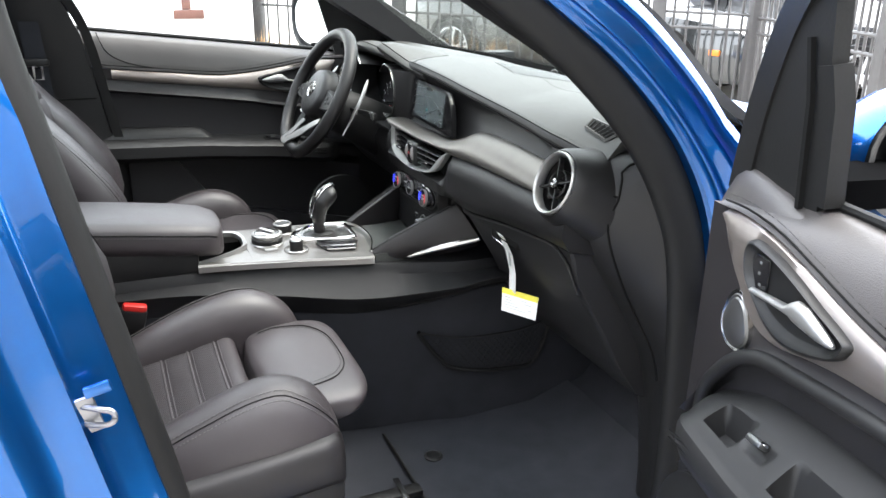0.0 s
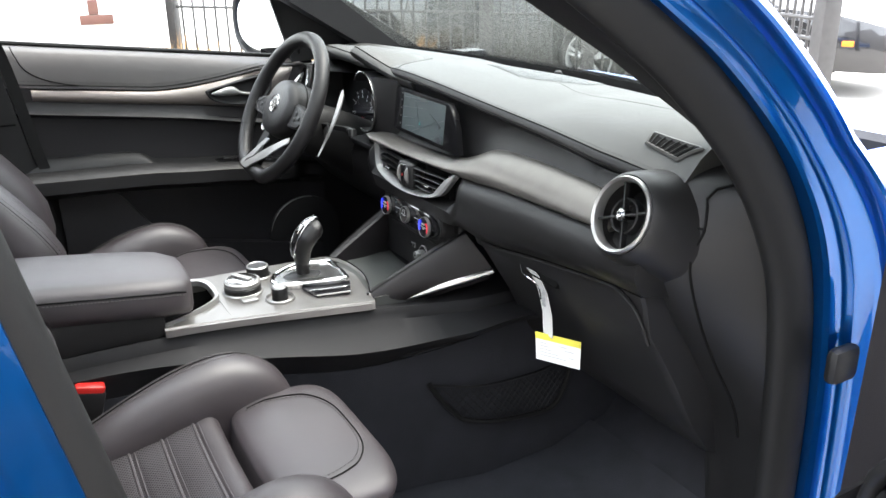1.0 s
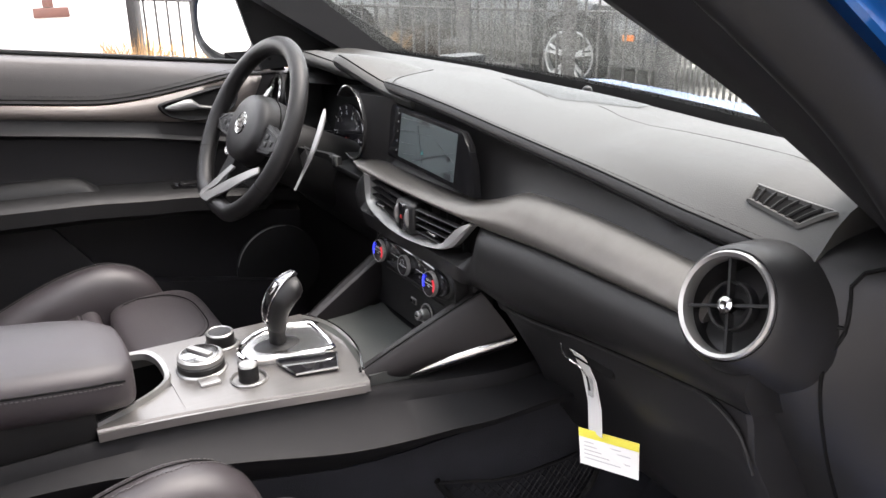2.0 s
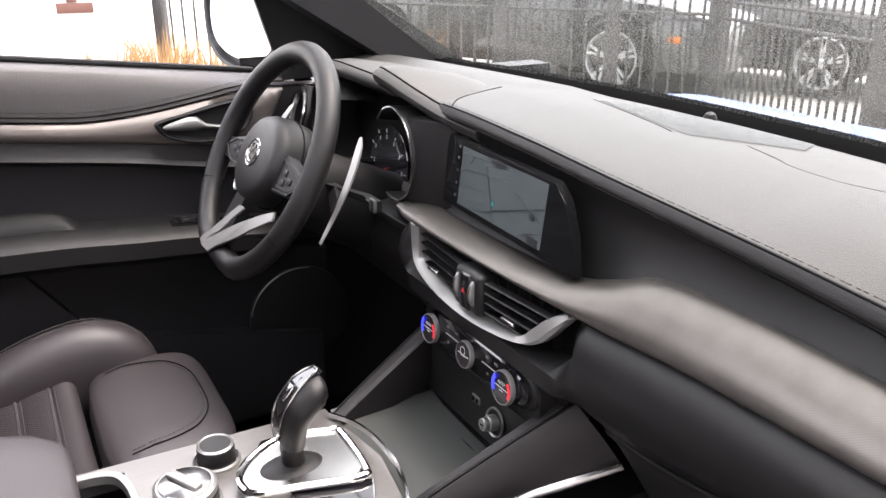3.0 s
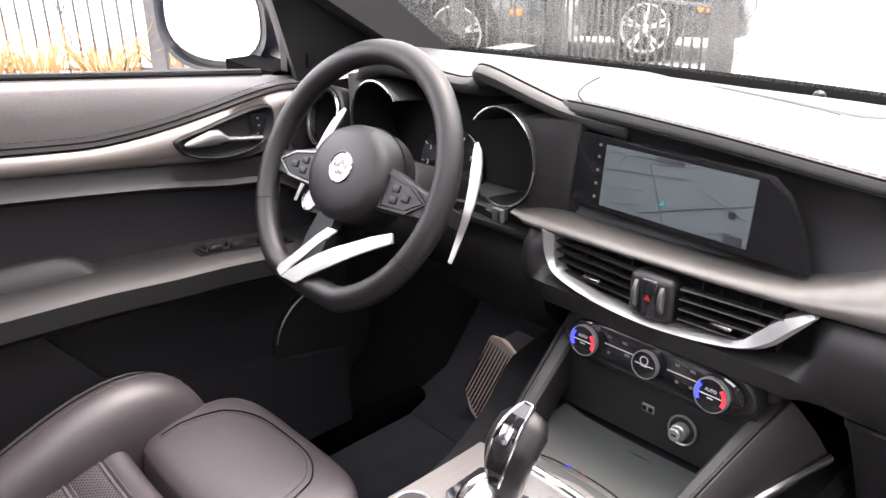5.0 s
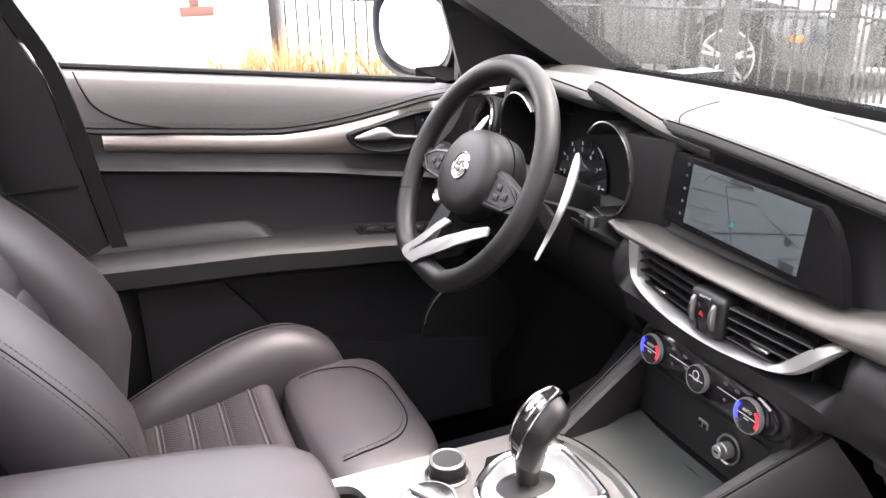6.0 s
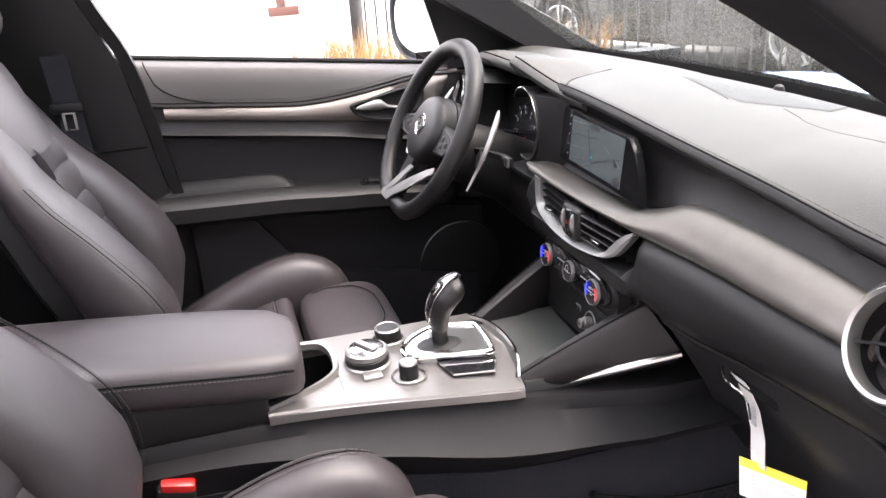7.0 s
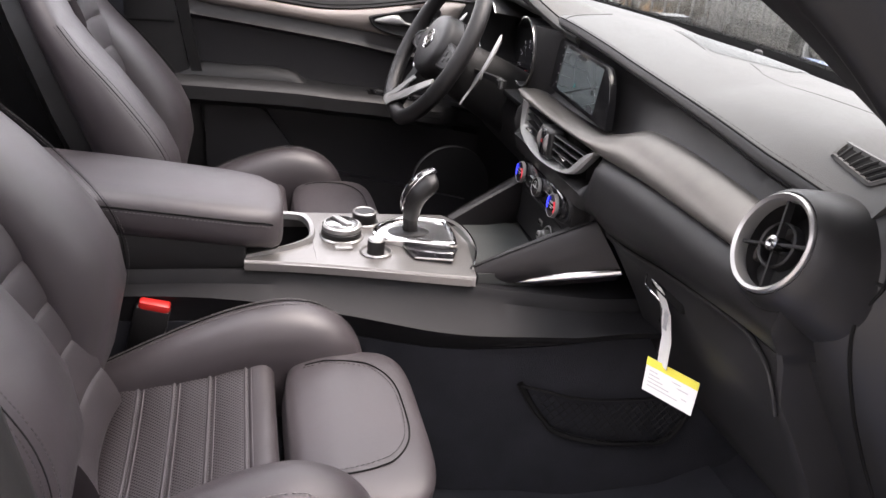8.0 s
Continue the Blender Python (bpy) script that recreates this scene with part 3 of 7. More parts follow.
corner = part("corner_vent", loft([[in_corner(a, b, 0.0015) for b in span(0, 1, 6)] + [in_corner(a, b, -0.004) for b in span(1, 0, 6)] for a in span(0, 1, 8)]), SEAM, dashboard, "small slatted demister vent with grey frame")
ringc = [in_corner(a, 0, 0.002) for a in span(0, 0.95, 8)] + [in_corner(1, b, 0.002) for b in span(0, 0.9, 5)] + [in_corner(a, 1, 0.002) for a in span(1, 0.05, 8)] + [in_corner(0, b, 0.002) for b in span(1, 0.1, 5)]
part("vent_frame", sweep(ringc, [(-0.003, -0.002), (0.003, -0.002), (0.002, 0.0018), (-0.002, 0.0018)], True), PAD, corner, "grey vent frame")
for k in range(6):
    t = (k + 0.8) / 6.6
    part("slat", sweep([in_corner(t, b, 0.0028) for b in span(0, 1, 5)], [(-0.0018, -0.001), (0.0018, -0.001), (0.0010, 0.0012), (-0.0010, 0.0012)]), RUBBER, corner)

# end cap and lower post trim at the passenger's side


def post_x(z):
    return smooth(z, [0.36, 0.55, 0.70, 0.79, 0.86, 0.947, 1.0, 1.045], [0.36, 0.345, 0.312, 0.262, 0.215, 0.172, 0.178, 0.198])


def seal_in(z):
    return smooth(z, [0.36, 0.62, 0.816, 0.951, 1.035, 1.10], [0.285, 0.29, 0.284, 0.272, 0.238, 0.21])


rings, joint = [], []
for z, back in [(zz, 0.0) for zz in span(0.36, 1.03, 26)] + [(1.045, 0.004), (1.056, 0.012), (1.064, 0.026), (1.070, 0.05), (1.074, 0.09)]:
    x, xo = post_x(min(z, 1.045)) + back, seal_in(min(z, 1.06)) + 0.012 + back
    run = [(x + 0.06, -0.612), (x + 0.010, -0.616), (x + 0.002, -0.624), (x, -0.636), (x + 0.003, -0.650)]
    run += [(x + 0.003 + (xo - x - 0.003) * (t ** 1.3), -0.650 - 0.128 * t) for t in (0.15, 0.3, 0.45, 0.6, 0.75, 0.9, 1.0)]
    run += [(xo + 0.10, -0.778), (xo + 0.10, -0.612)]
    rings.append([Vector((a, y, z)) for a, y in run])
part("end_trim", loft(rings), SHELL, dashboard, "black rounded trim at the dash end", 60)


def on_end(z, t, back=0.0):
    x, xo = post_x(min(z, 1.045)) + back, seal_in(min(z, 1.06)) + 0.012 + back
    return Vector((x + 0.003 + (xo - x - 0.003) * t ** 1.3 - 0.0012, -0.650 - 0.128 * t, z + 0.4 * min(back, 0.003)))


for z in span(0.66, 1.045, 36):
    joint.append(on_end(z, smooth(z, [0.66, 0.697, 0.779, 0.851, 0.923, 0.956, 0.975, 1.003, 1.03, 1.045], [0.40, 0.378, 0.265, 0.276, 0.299, 0.310, 0.320, 0.385, 0.36, 0.34])))
for z, t, back in ((1.056, 0.37, 0.012), (1.064, 0.50, 0.026), (1.068, 0.70, 0.042), (1.070, 0.95, 0.05)):
    joint.append(on_end(z, t, back))
part("end_joint", tube(joint, 0.0020, 6), SEAM, dashboard, "joint of the end cover")
part("corner_joint", tube([on_end(1.0065, t) for t in span(0.05, 0.385, 8)], 0.0018, 6), SEAM, dashboard, "joint of the corner trim")

# instrument cluster: two hooded gauges under a twin-humped stitched pad
HY = [0.10, 0.15, 0.19, 0.235, 0.265, 0.29, 0.31, 0.34, 0.40, 0.45, 0.49, 0.525, 0.57, 0.63]
HX = [0.196, 0.1925, 0.186, 0.166, 0.154, 0.148, 0.155, 0.190, 0.215, 0.192, 0.172, 0.166, 0.172, 0.195]
HZ = [1.096, 1.1005, 1.107, 1.126, 1.139, 1.146, 1.142, 1.124, 1.108, 1.118, 1.127, 1.128, 1.116, 1.075]
hood, lip = [], []
for y in span(0.10, 0.63, 66):
    x, z = smooth(y, HY, HX), smooth(y, HY, HZ)
    back = Vector((0.40, y, 1.092))
    hood.append([back, Vector((0.34, y, 1.100 + (z - 1.1) * 0.25)), Vector((0.28, y, 1.104 + (z - 1.1) * 0.6)), Vector((x + 0.045, y, z + 0.004)), Vector((x + 0.018, y, z + 0.004)), Vector((x + 0.005, y, z + 0.001)), Vector((x, y, z - 0.005)),
                 Vector((x + 0.002, y, z - 0.012)), Vector((x + 0.010, y, z - 0.020)), Vector((x + 0.05, y, z - 0.030)), Vector((0.275, y, min(z - 0.04, 1.085))), Vector((0.36, y, 1.05))])
    lip.append(Vector((x + 0.0065, y, z + 0.0024)))
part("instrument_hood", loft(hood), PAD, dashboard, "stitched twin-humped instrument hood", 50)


def on_hood(x, y, lift):
    zz, xx = smooth(y, HY, HZ), smooth(y, HY, HX)
    return Vector((x, y, lerp(x, [xx, xx + 0.005, xx + 0.018, xx + 0.045, 0.28, 0.34, 0.40], [zz - 0.005, zz + 0.001, zz + 0.004, zz + 0.004, 1.104 + (zz - 1.1) * 0.6, 1.100 + (zz - 1.1) * 0.25, 1.092]) + lift))


part("skin_seam", tube([max(on_hood(q.x, q.y, 0.0), on_top(q.x, q.y), key=lambda v: v.z) for q in curve([(0.197, 0.160, 0), (0.219, 0.186, 0), (0.25, 0.205, 0), (0.286, 0.22, 0), (0.317, 0.227, 0)], 6)], 0.0009, 6), SEAM, dashboard)
part("hood_seam", tube([q + Vector((0.006, 0, 0.0012)) for q in lip], 0.0011, 6), SEAM, dashboard)
part("cluster_face", plate([(0.232, 0.175, 0.90), (0.232, 0.625, 0.90), (0.262, 0.625, 1.10), (0.262, 0.175, 1.10)], (1, 0, 0), 0.01), SEAM, dashboard, "dark instrument panel")
part("cluster_floor", rbox((0.21, 0.40, 0.935), (0.11, 0.44, 0.012), 0.004), HARD, dashboard)
for yc, s, ye, xe in ((0.265, -1, 0.160, 0.194), (0.523, 1, 0.640, 0.20)):
    rings = []
    for z in span(0.935, 1.090, 16):
        d = min(0.070, abs(z - 1.032))
        ya = yc + s * (math.sqrt(max(0.0, 0.070 ** 2 - d * d)) * 0.88)
        xa = 0.166 + 0.3 * max(0, abs(z - 1.032) - 0.0685)
        rings.append([Vector((xa, ya, z)), Vector((xa + 0.004, ya + (ye - ya) * 0.3, z)), Vector((xa * 0.4 + xe * 0.6, ya + (ye - ya) * 0.7, z)), Vector((xe, ye, z)), Vector((0.245, ye, z)), Vector((0.245, ya, z))])
    part("cluster_cheek", loft(rings), PLASTIC, dashboard, "black cheek beside the gauges", 60)
NUM = material("dial_print", (0.38, 0.38, 0.38), 0.6)
GA = Vector((-1, 0, 0.12)).normalized()
for y, s in ((0.265, -1), (0.523, 1)):
    c = Vector((0.162, y, 1.032))
    arcs = [radians(a) for a in range(-112, 146, 6)]
    wall = [[Vector((x, y + s * r * 0.90 * math.cos(a), 1.032 + r * math.sin(a) - (x - 0.162) * 0.12)) for x, r in ((0.162, 0.0645), (0.160, 0.0665), (0.163, 0.0685), (0.240, 0.0685), (0.240, 0.0645))] for a in arcs]
    g = part("gauge", loft(wall), HARD, dashboard, "deep hooded round gauge with a thin bright rim")
    part("bezel", tube([Vector((0.1605, y + s * 0.0665 * 0.90 * math.cos(a), 1.032 + 0.0665 * math.sin(a))) for a in arcs], 0.0016, 6), SATIN, g, "thin silver bezel")
DC = Vector((0.236, 0.437, 0.962))
dial_face = part("dial_face", lathe([(0.070, -0.003), (0.070, 0.0), (0.069, 0.001), (0, 0.001)], DC, GA, 40), GLOSS, dashboard, "black dial face with white numerals")
for k in range(8):
    a = radians(205 - k * 29)
    d = Vector((0, -math.cos(a), math.sin(a)))
    part("dial_mark", sweep([DC + GA * 0.002 + d * 0.060, DC + GA * 0.002 + d * 0.066], [(-0.0008, -0.0004), (0.0008, -0.0004), (0.0008, 0.0004), (-0.0008, 0.0004)], up=GA), NUM, dial_face)
    part("numeral", letters(str(k + 1), 0.010, DC + GA * 0.002 + d * 0.052, GA, (0, 0, 1)), NUM, dial_face)
part("needle", sweep([DC + GA * 0.004, DC + GA * 0.004 + Vector((0, 0.040, -0.018))], [(-0.0010, -0.0006), (0.0010, -0.0006), (0.0010, 0.0006), (-0.0010, 0.0006)], up=GA), RED, dial_face, "red needle")
# driver's side vent
dvc = Vector((0.165, 0.665, 1.02))
dv = part("round_vent", lathe([(0.040, -0.06), (0.052, -0.05), (0.054, -0.004), (0.051, 0.0), (0.047, -0.004), (0.044, -0.04), (0.02, -0.045)], dvc, (-0.95, 0.1, 0.3), 32), PLASTIC, dashboard, "round air vent with silver ring")
part("ring", lathe([(0.048, -0.004), (0.0495, 0.003), (0.047, 0.006), (0.042, 0.003), (0.041, -0.006)], dvc, (-0.95, 0.1, 0.3), 32, ring=True), SATIN, dv, "satin silver ring")
part("driver_lower_dash", loft([[Vector((x, y, z)) for x, z in ((0.17, 0.94), (0.155, 0.90), (0.175, 0.83), (0.24, 0.76), (0.34, 0.72), (0.40, 0.85), (0.3, 0.95))] for y in span(0.19, 0.70, 10)]), PLASTIC, dashboard, "black lower dash panel", 50)

# ---- steering wheel ----
WA = Vector((-0.882, -0.046, 0.469)).normalized()
WC = Vector((0.014, 0.394, 1.015))
W_RT = Vector((0, 0, 1)).cross(WA).normalized()
W_UP = WA.cross(W_RT)
wheel = thing("steering_wheel", "black leather flat-bottomed steering wheel with silver lower spoke, slightly turned", "steering wheel", WC)
FLAT = radians(264)


def on_wheel(a, r, h=0.0):
    """A place on the wheel: angle in degrees from its right, radius, height towards the driver."""
    a = radians(a)
    x, y = r * math.cos(a), r * math.sin(a)
    over = x * math.cos(FLAT) + y * math.sin(FLAT) - 0.152
    if over > 0:
        x, y = x - math.cos(FLAT) * over * 0.75, y - math.sin(FLAT) * over * 0.75
    return WC + W_RT * x + W_UP * y + WA * h


rim_prof = [((0.0160 + 0.001 * math.cos(2 * t)) * math.cos(t), 0.0168 * math.sin(t)) for t in [2 * math.pi * k / 16 for k in range(16)]]
rim = part("rim", sweep([on_wheel(a, 0.166) for a in range(0, 360, 5)], rim_prof, True, up=WA), GRIP, wheel, "leather-wrapped rim", 60)
part("rim_seam", tube([on_wheel(a, 0.1505, -0.001) for a in range(0, 360, 5)], 0.0011, 5, True), SEAM, rim)
for a in (205, 330):
    part("rim_joint", sweep([on_wheel(a, 0.166) + (on_wheel(a, 0.176) - on_wheel(a, 0.166)).normalized() * 0.0163 * math.cos(t) + WA * 0.0172 * math.sin(t) for t in [2 * math.pi * k / 20 for k in range(20)]], circle(0.0005, 5), True, up=WA), SEAM, rim)
part("hub", loft([[on_wheel(a, r * (1 + 0.06 * math.cos(2 * radians(a))), h) for a in range(0, 360, 10)] for r, h in ((0.062, -0.055), (0.071, -0.045), (0.073, -0.020), (0.0705, 0.000), (0.065, 0.011), (0.052, 0.016), (0.025, 0.0185), (0.001, 0.019))]), GRIP, wheel, "domed black airbag hub", 60)
part("hub_seam", tube([on_wheel(a, 0.0735 * (1 + 0.06 * math.cos(2 * radians(a))), -0.022) for a in range(0, 360, 8)], 0.0011, 5, True), SEAM, wheel)
BC = WC + WA * 0.0175 + W_UP * 0.004
badge = part("badge", lathe([(0.0215, -0.003), (0.0215, 0.002), (0.0200, 0.0034), (0.0185, 0.002), (0.0, 0.0014)], BC, WA, 32), SATIN, wheel, "round silver badge with raised plain shapes")
part("badge_ring", lathe([(0.0145, 0.0), (0.015, 0.0022), (0.0138, 0.0022), (0.0133, 0.0)], BC + WA * 0.0010, WA, 28, ring=True), CHROME, badge)
BADGE = material("dark_badge_enamel", (0.05, 0.045, 0.04), 0.3, coat=0.5)
for k in range(5):
    a = radians(72 * k + 20)
    part("badge_shape", lathe([(0.0042, 0.0), (0.0040, 0.0012), (0.0, 0.0016)], BC + WA * 0.0014 + W_RT * 0.0078 * math.cos(a) + W_UP * 0.0078 * math.sin(a), WA, 12), BADGE, badge)
for c0, s in ((184, -1), (355, 1)):
    sp = part("spoke", loft([[on_wheel(c0, r, 0) + W_UP * (w * b) + WA * (-0.008 + t * c) for b, c in ((-1, -1), (1, -1), (1, 0.7), (0.85, 1), (-0.85, 1), (-1, 0.7))] for r, w, t in ((0.055, 0.030, 0.010), (0.085, 0.026, 0.009), (0.12, 0.020, 0.008), (0.145, 0.016, 0.008), (0.158, 0.019, 0.008))]), HARD, wheel, "spoke with gloss black button pod")
    # Left pod's edge is grey, right one's black: the left highlight is coloured in
    part("pod_edge", sweep([on_wheel(c0, r, 0.0) + W_UP * y * 0.88 for r, y in ((0.072, 0.024), (0.118, 0.019), (0.146, 0.004), (0.118, -0.019), (0.072, -0.026))], [(-0.0016, -0.001), (0.0016, -0.001), (0.0016, 0.003), (-0.0016, 0.003)], True, up=WA), DULL if s < 0 else HARD, sp)
    part("button_pad", plate([on_wheel(c0, r, -0.001) + W_UP * y * 0.85 for r, y in ((0.074, 0.021), (0.116, 0.016), (0.140, 0.003), (0.116, -0.016), (0.074, -0.022))], WA, 0.003), PLASTIC, sp)
    for r, y in ((0.092, 0.009), (0.092, -0.009), (0.112, 0.0)):
        part("button", rbox(on_wheel(c0, r, 0.0025) + W_UP * y * 0.8, (0.003, 0.013, 0.010), 0.0018, 2, Matrix((WA, W_RT, W_UP)).transposed()), HARD, sp)
low = part("lower_spoke", loft([[on_wheel(259 + s2, r, h) for s2, h in ((-w, -0.010), (-w, 0.006), (w, 0.006), (w, -0.010))] for r, w in ((0.060, 16), (0.10, 12), (0.135, 8), (0.155, 7))]), HARD, wheel, "V-shaped lower spoke with satin silver blades")


def in_wheel(x, y):
    foot = min(1.0, max(0.0, (-0.118 - y) / 0.03))
    return WC + W_RT * x + W_UP * y + WA * (0.003 + 0.0145 * foot * foot * (3 - 2 * foot))


for pts in ([(-0.002, -0.074), (-0.020, -0.090), (-0.034, -0.106), (-0.049, -0.126), (-0.0575, -0.143), (-0.058, -0.152), (-0.045, -0.158), (-0.036, -0.148), (-0.034, -0.138), (-0.030, -0.126), (-0.012, -0.104), (0.018, -0.076)],
            [(0.112, -0.054), (0.08, -0.067), (0.05, -0.082), (0.02, -0.097), (-0.005, -0.112), (-0.024, -0.129), (-0.036, -0.148), (-0.045, -0.158), (-0.012, -0.158), (0.002, -0.144), (0.014, -0.132), (0.034, -0.115), (0.056, -0.101), (0.085, -0.084), (0.118, -0.066)]):
    part("silver_blade", plate([in_wheel(x, y) for x, y in pts], WA, 0.004, 0.0012), SILVER, low, "satin silver blade", 50)

column = thing("steering_column", "black steering column shroud with paddles, stalk and start button", "steering column", WC - WA * 0.12)
part("shroud", loft([[WC - WA * h + W_RT * (0.056 * k * math.cos(radians(a))) + W_UP * (0.060 * k * math.sin(radians(a)) - 0.015) for a in range(0, 360, 12)] for h, k in ((0.060, 0.80), (0.065, 0.92), (0.09, 1.0), (0.15, 1.1), (0.24, 1.2))]), RUBBER, column, "", 60)
part("stalk", sweep([WC - WA * 0.085 + W_RT * 0.045, Vector((0.112, 0.250, 0.979)), Vector((0.109, 0.208, 0.979))], [(-0.007, -0.007), (0.007, -0.007), (0.007, 0.007), (-0.007, 0.007)], up=(0, 0, 1), scale=lambda t: 0.55 + 0.45 * t), RUBBER, column, "wiper stalk", 30)
part("stalk_end", rbox((0.1055, 0.214, 0.9795), (0.006, 0.018, 0.019), 0.003), LIDSKIN, column)
part("stalk_mark", rbox((0.104, 0.228, 0.983), (0.002, 0.010, 0.002), 0), DIM, column)
for s, top, bot in ((1, (0.109, 0.255, 1.064), (0.031, 0.224, 0.934)), (-1, (0.112, 0.530, 1.064), (0.031, 0.561, 0.934))):
    top, bot = Vector(top), Vector(bot)
    way = [top + (bot - top) * t + Vector((0.002, -s * 0.010, 0.0)) * math.sin(math.pi * t ** 0.8) for t in span(0, 1, 14)]
    part("shift_paddle", sweep(way, [(-0.0080, -0.0016), (0.0080, -0.0016), (0.0080, 0.0016), (-0.0080, 0.0016)], up=WA, scale=lambda t: lerp(t, [0, 0.06, 0.2, 0.45, 0.7, 1], [0.35, 0.75, 1.0, 0.9, 0.62, 0.42])), SILVER, column, "tall aluminium shift paddle", 50)
    part("paddle_mount", sweep([bot + (top - bot) * 0.30 + Vector((0.012, s * 0.012, 0)), WC - WA * 0.10 + W_RT * s * 0.045], [(-0.010, -0.005), (0.010, -0.005), (0.010, 0.005), (-0.010, 0.005)], up=WA), HARD, column)
sb = part("start_button", lathe([(0.0155, -0.02), (0.0155, 0.0), (0.013, 0.002), (0.0, 0.0015)], (-0.005, 0.462, 0.967), WA, 24), GREY, column, "round grey start button")
part("button_ring", lathe([(0.0150, 0.0), (0.0165, 0.002), (0.0148, 0.004), (0.0135, 0.002)], (-0.005, 0.462, 0.967), WA, 24, ring=True), SATIN, sb, "silver ring")

# ---- centre console ----
console = thing("center_console", "black centre console with brushed plate, dials, open tray and climate controls", "center console", (-0.1, 0, 0.6))


def right_edge(x):
    return smooth(x, [-0.8, -0.37, -0.03, 0.08, 0.22], [-0.080, -0.080, -0.135, -0.15, -0.18])


def left_edge(x):
    return smooth(x, [-0.8, -0.37, -0.03, 0.08, 0.22], [0.125, 0.125, 0.130, 0.15, 0.18])


def console_z(x):
    return smooth(x, [-0.8, -0.37, -0.03, 0.08, 0.22], [0.752, 0.752, 0.744, 0.735, 0.735])


rings = []
for x in span(-0.85, 0.56, 56):
    yr, yl, z = right_edge(x), left_edge(x), console_z(x)
    f = smooth(x, [-0.5, -0.3, -0.1, 0.1, 0.21, 0.3], [0.04, 0.05, 0.062, 0.082, 0.098, 0.11])
    low = smooth(x, [-0.6, -0.4, -0.22, -0.06, 0.113, 0.21, 0.3, 0.56], [0.70, 0.694, 0.678, 0.662, 0.674, 0.700, 0.70, 0.70])
    zz = z - 0.016
    d = lerp(x, [-0.43, -0.40, -0.25, -0.22], [0.001, 1.0, 1.0, 0.001])
    rings.append([Vector((x, y, h)) for y, h in ((yl, zz), (yl + 0.006, zz - 0.008), (yl + 0.010, zz - 0.020), (yl + f, low + 0.012), (yl + f - 0.004, low), (yl + 0.03, low - 0.03), (yl + 0.02, 0.33), (yr - 0.02, 0.33), (yr - 0.03, low - 0.03), (yr - f + 0.004, low), (yr - f, low + 0.012), (yr - 0.010, zz - 0.020), (yr - 0.006, zz - 0.008), (yr, zz), (yr + 0.012, zz), (yr + 0.014, zz - 0.10 * d), (yl - 0.014, zz - 0.10 * d), (yl - 0.012, zz))])
part("side_shell", loft(rings), SIDE, console, "black moulded console shell", 50)
for edge, sg in ((right_edge, -1), (left_edge, 1)):
    wall = []
    for x in span(-0.60, 0.56, 20):
        low = smooth(x, [-0.6, -0.4, -0.22, -0.06, 0.113, 0.21, 0.3, 0.56], [0.70, 0.694, 0.678, 0.662, 0.674, 0.700, 0.70, 0.70])
        wall.append([Vector((x, edge(x) + sg * d, h)) for d, h in ((0.0, low - 0.035), (0.0325, low - 0.035), (0.0235, 0.332), (0.0, 0.332))])
    part("tunnel_carpet", loft(wall), CARPET, console, "black carpet on the tunnel side", 50)
# brushed plate with the cup well behind it
rings = []
for x in span(-0.262, -0.012, 14):
    yr, yl, z = right_edge(x) - 0.003, left_edge(x) + 0.003, console_z(x)
    rings.append([Vector((x + (0.02 * (1 - (2 * k) ** 2) if x > -0.02 else 0), y, h)) for y, h, k in ((yl, z - 0.014, -0.5), (yl, z - 0.005, -0.5), (yl - 0.004, z, -0.48), ((yl + yr) / 2, z + 0.002, 0), (yr + 0.004, z, 0.48), (yr, z - 0.005, 0.5), (yr - 0.002, z - 0.014, 0.5))])
part("top_plate", loft(rings), PLATE, console, "brushed silver console plate")
for ys in (1, -1):
    rings = []
    for x in span(-0.374, -0.262, 8):
        e0 = left_edge(x) + 0.003 if ys > 0 else right_edge(x) - 0.003
        inner = 0.105 if ys > 0 else smooth(x, [-0.374, -0.30, -0.262], [-0.068, -0.040, -0.012])
        z = console_z(x)
        rings.append([Vector((x, y, h)) for y, h in ((e0, z - 0.014), (e0, z - 0.005), (e0 - ys * 0.004, z), (inner, z), (inner, z - 0.02))])
    part("plate_arm", loft(rings), PLATE, console, "brushed silver plate beside the cup well")
part("well_edge", sweep(curve([(-0.330, 0.108, 0.754), (-0.295, 0.106, 0.755), (-0.272, 0.096, 0.755), (-0.262, 0.070, 0.755), (-0.260, 0.035, 0.755), (-0.265, 0.002, 0.755), (-0.285, -0.022, 0.755), (-0.325, -0.046, 0.754), (-0.374, -0.068, 0.753)], 6), [(-0.006, -0.008), (0.005, -0.008), (0.004, 0.002), (-0.003, 0.004)]), SILVER, console, "bright silver edge of the cup well")
part("well_floor", plate([(-0.37, 0.10, 0.665), (-0.262, 0.10, 0.665), (-0.262, -0.05, 0.665), (-0.37, -0.065, 0.665)], (0, 0, -1), 0.005), SEAM, console, "dark cup well")
part("plate_lip", sweep([(x, right_edge(x) - 0.0055, console_z(x) - 0.0065) for x in span(-0.374, -0.02, 14)], [(-0.003, -0.007), (0.003, -0.007), (0.002, 0.0045), (-0.002, 0.0045)]), PLATE, console, "rounded silver edge strip")
armrest = thing("armrest", "black leather padded armrest lid on the console", "armrest", (-0.55, 0.02, 0.76))
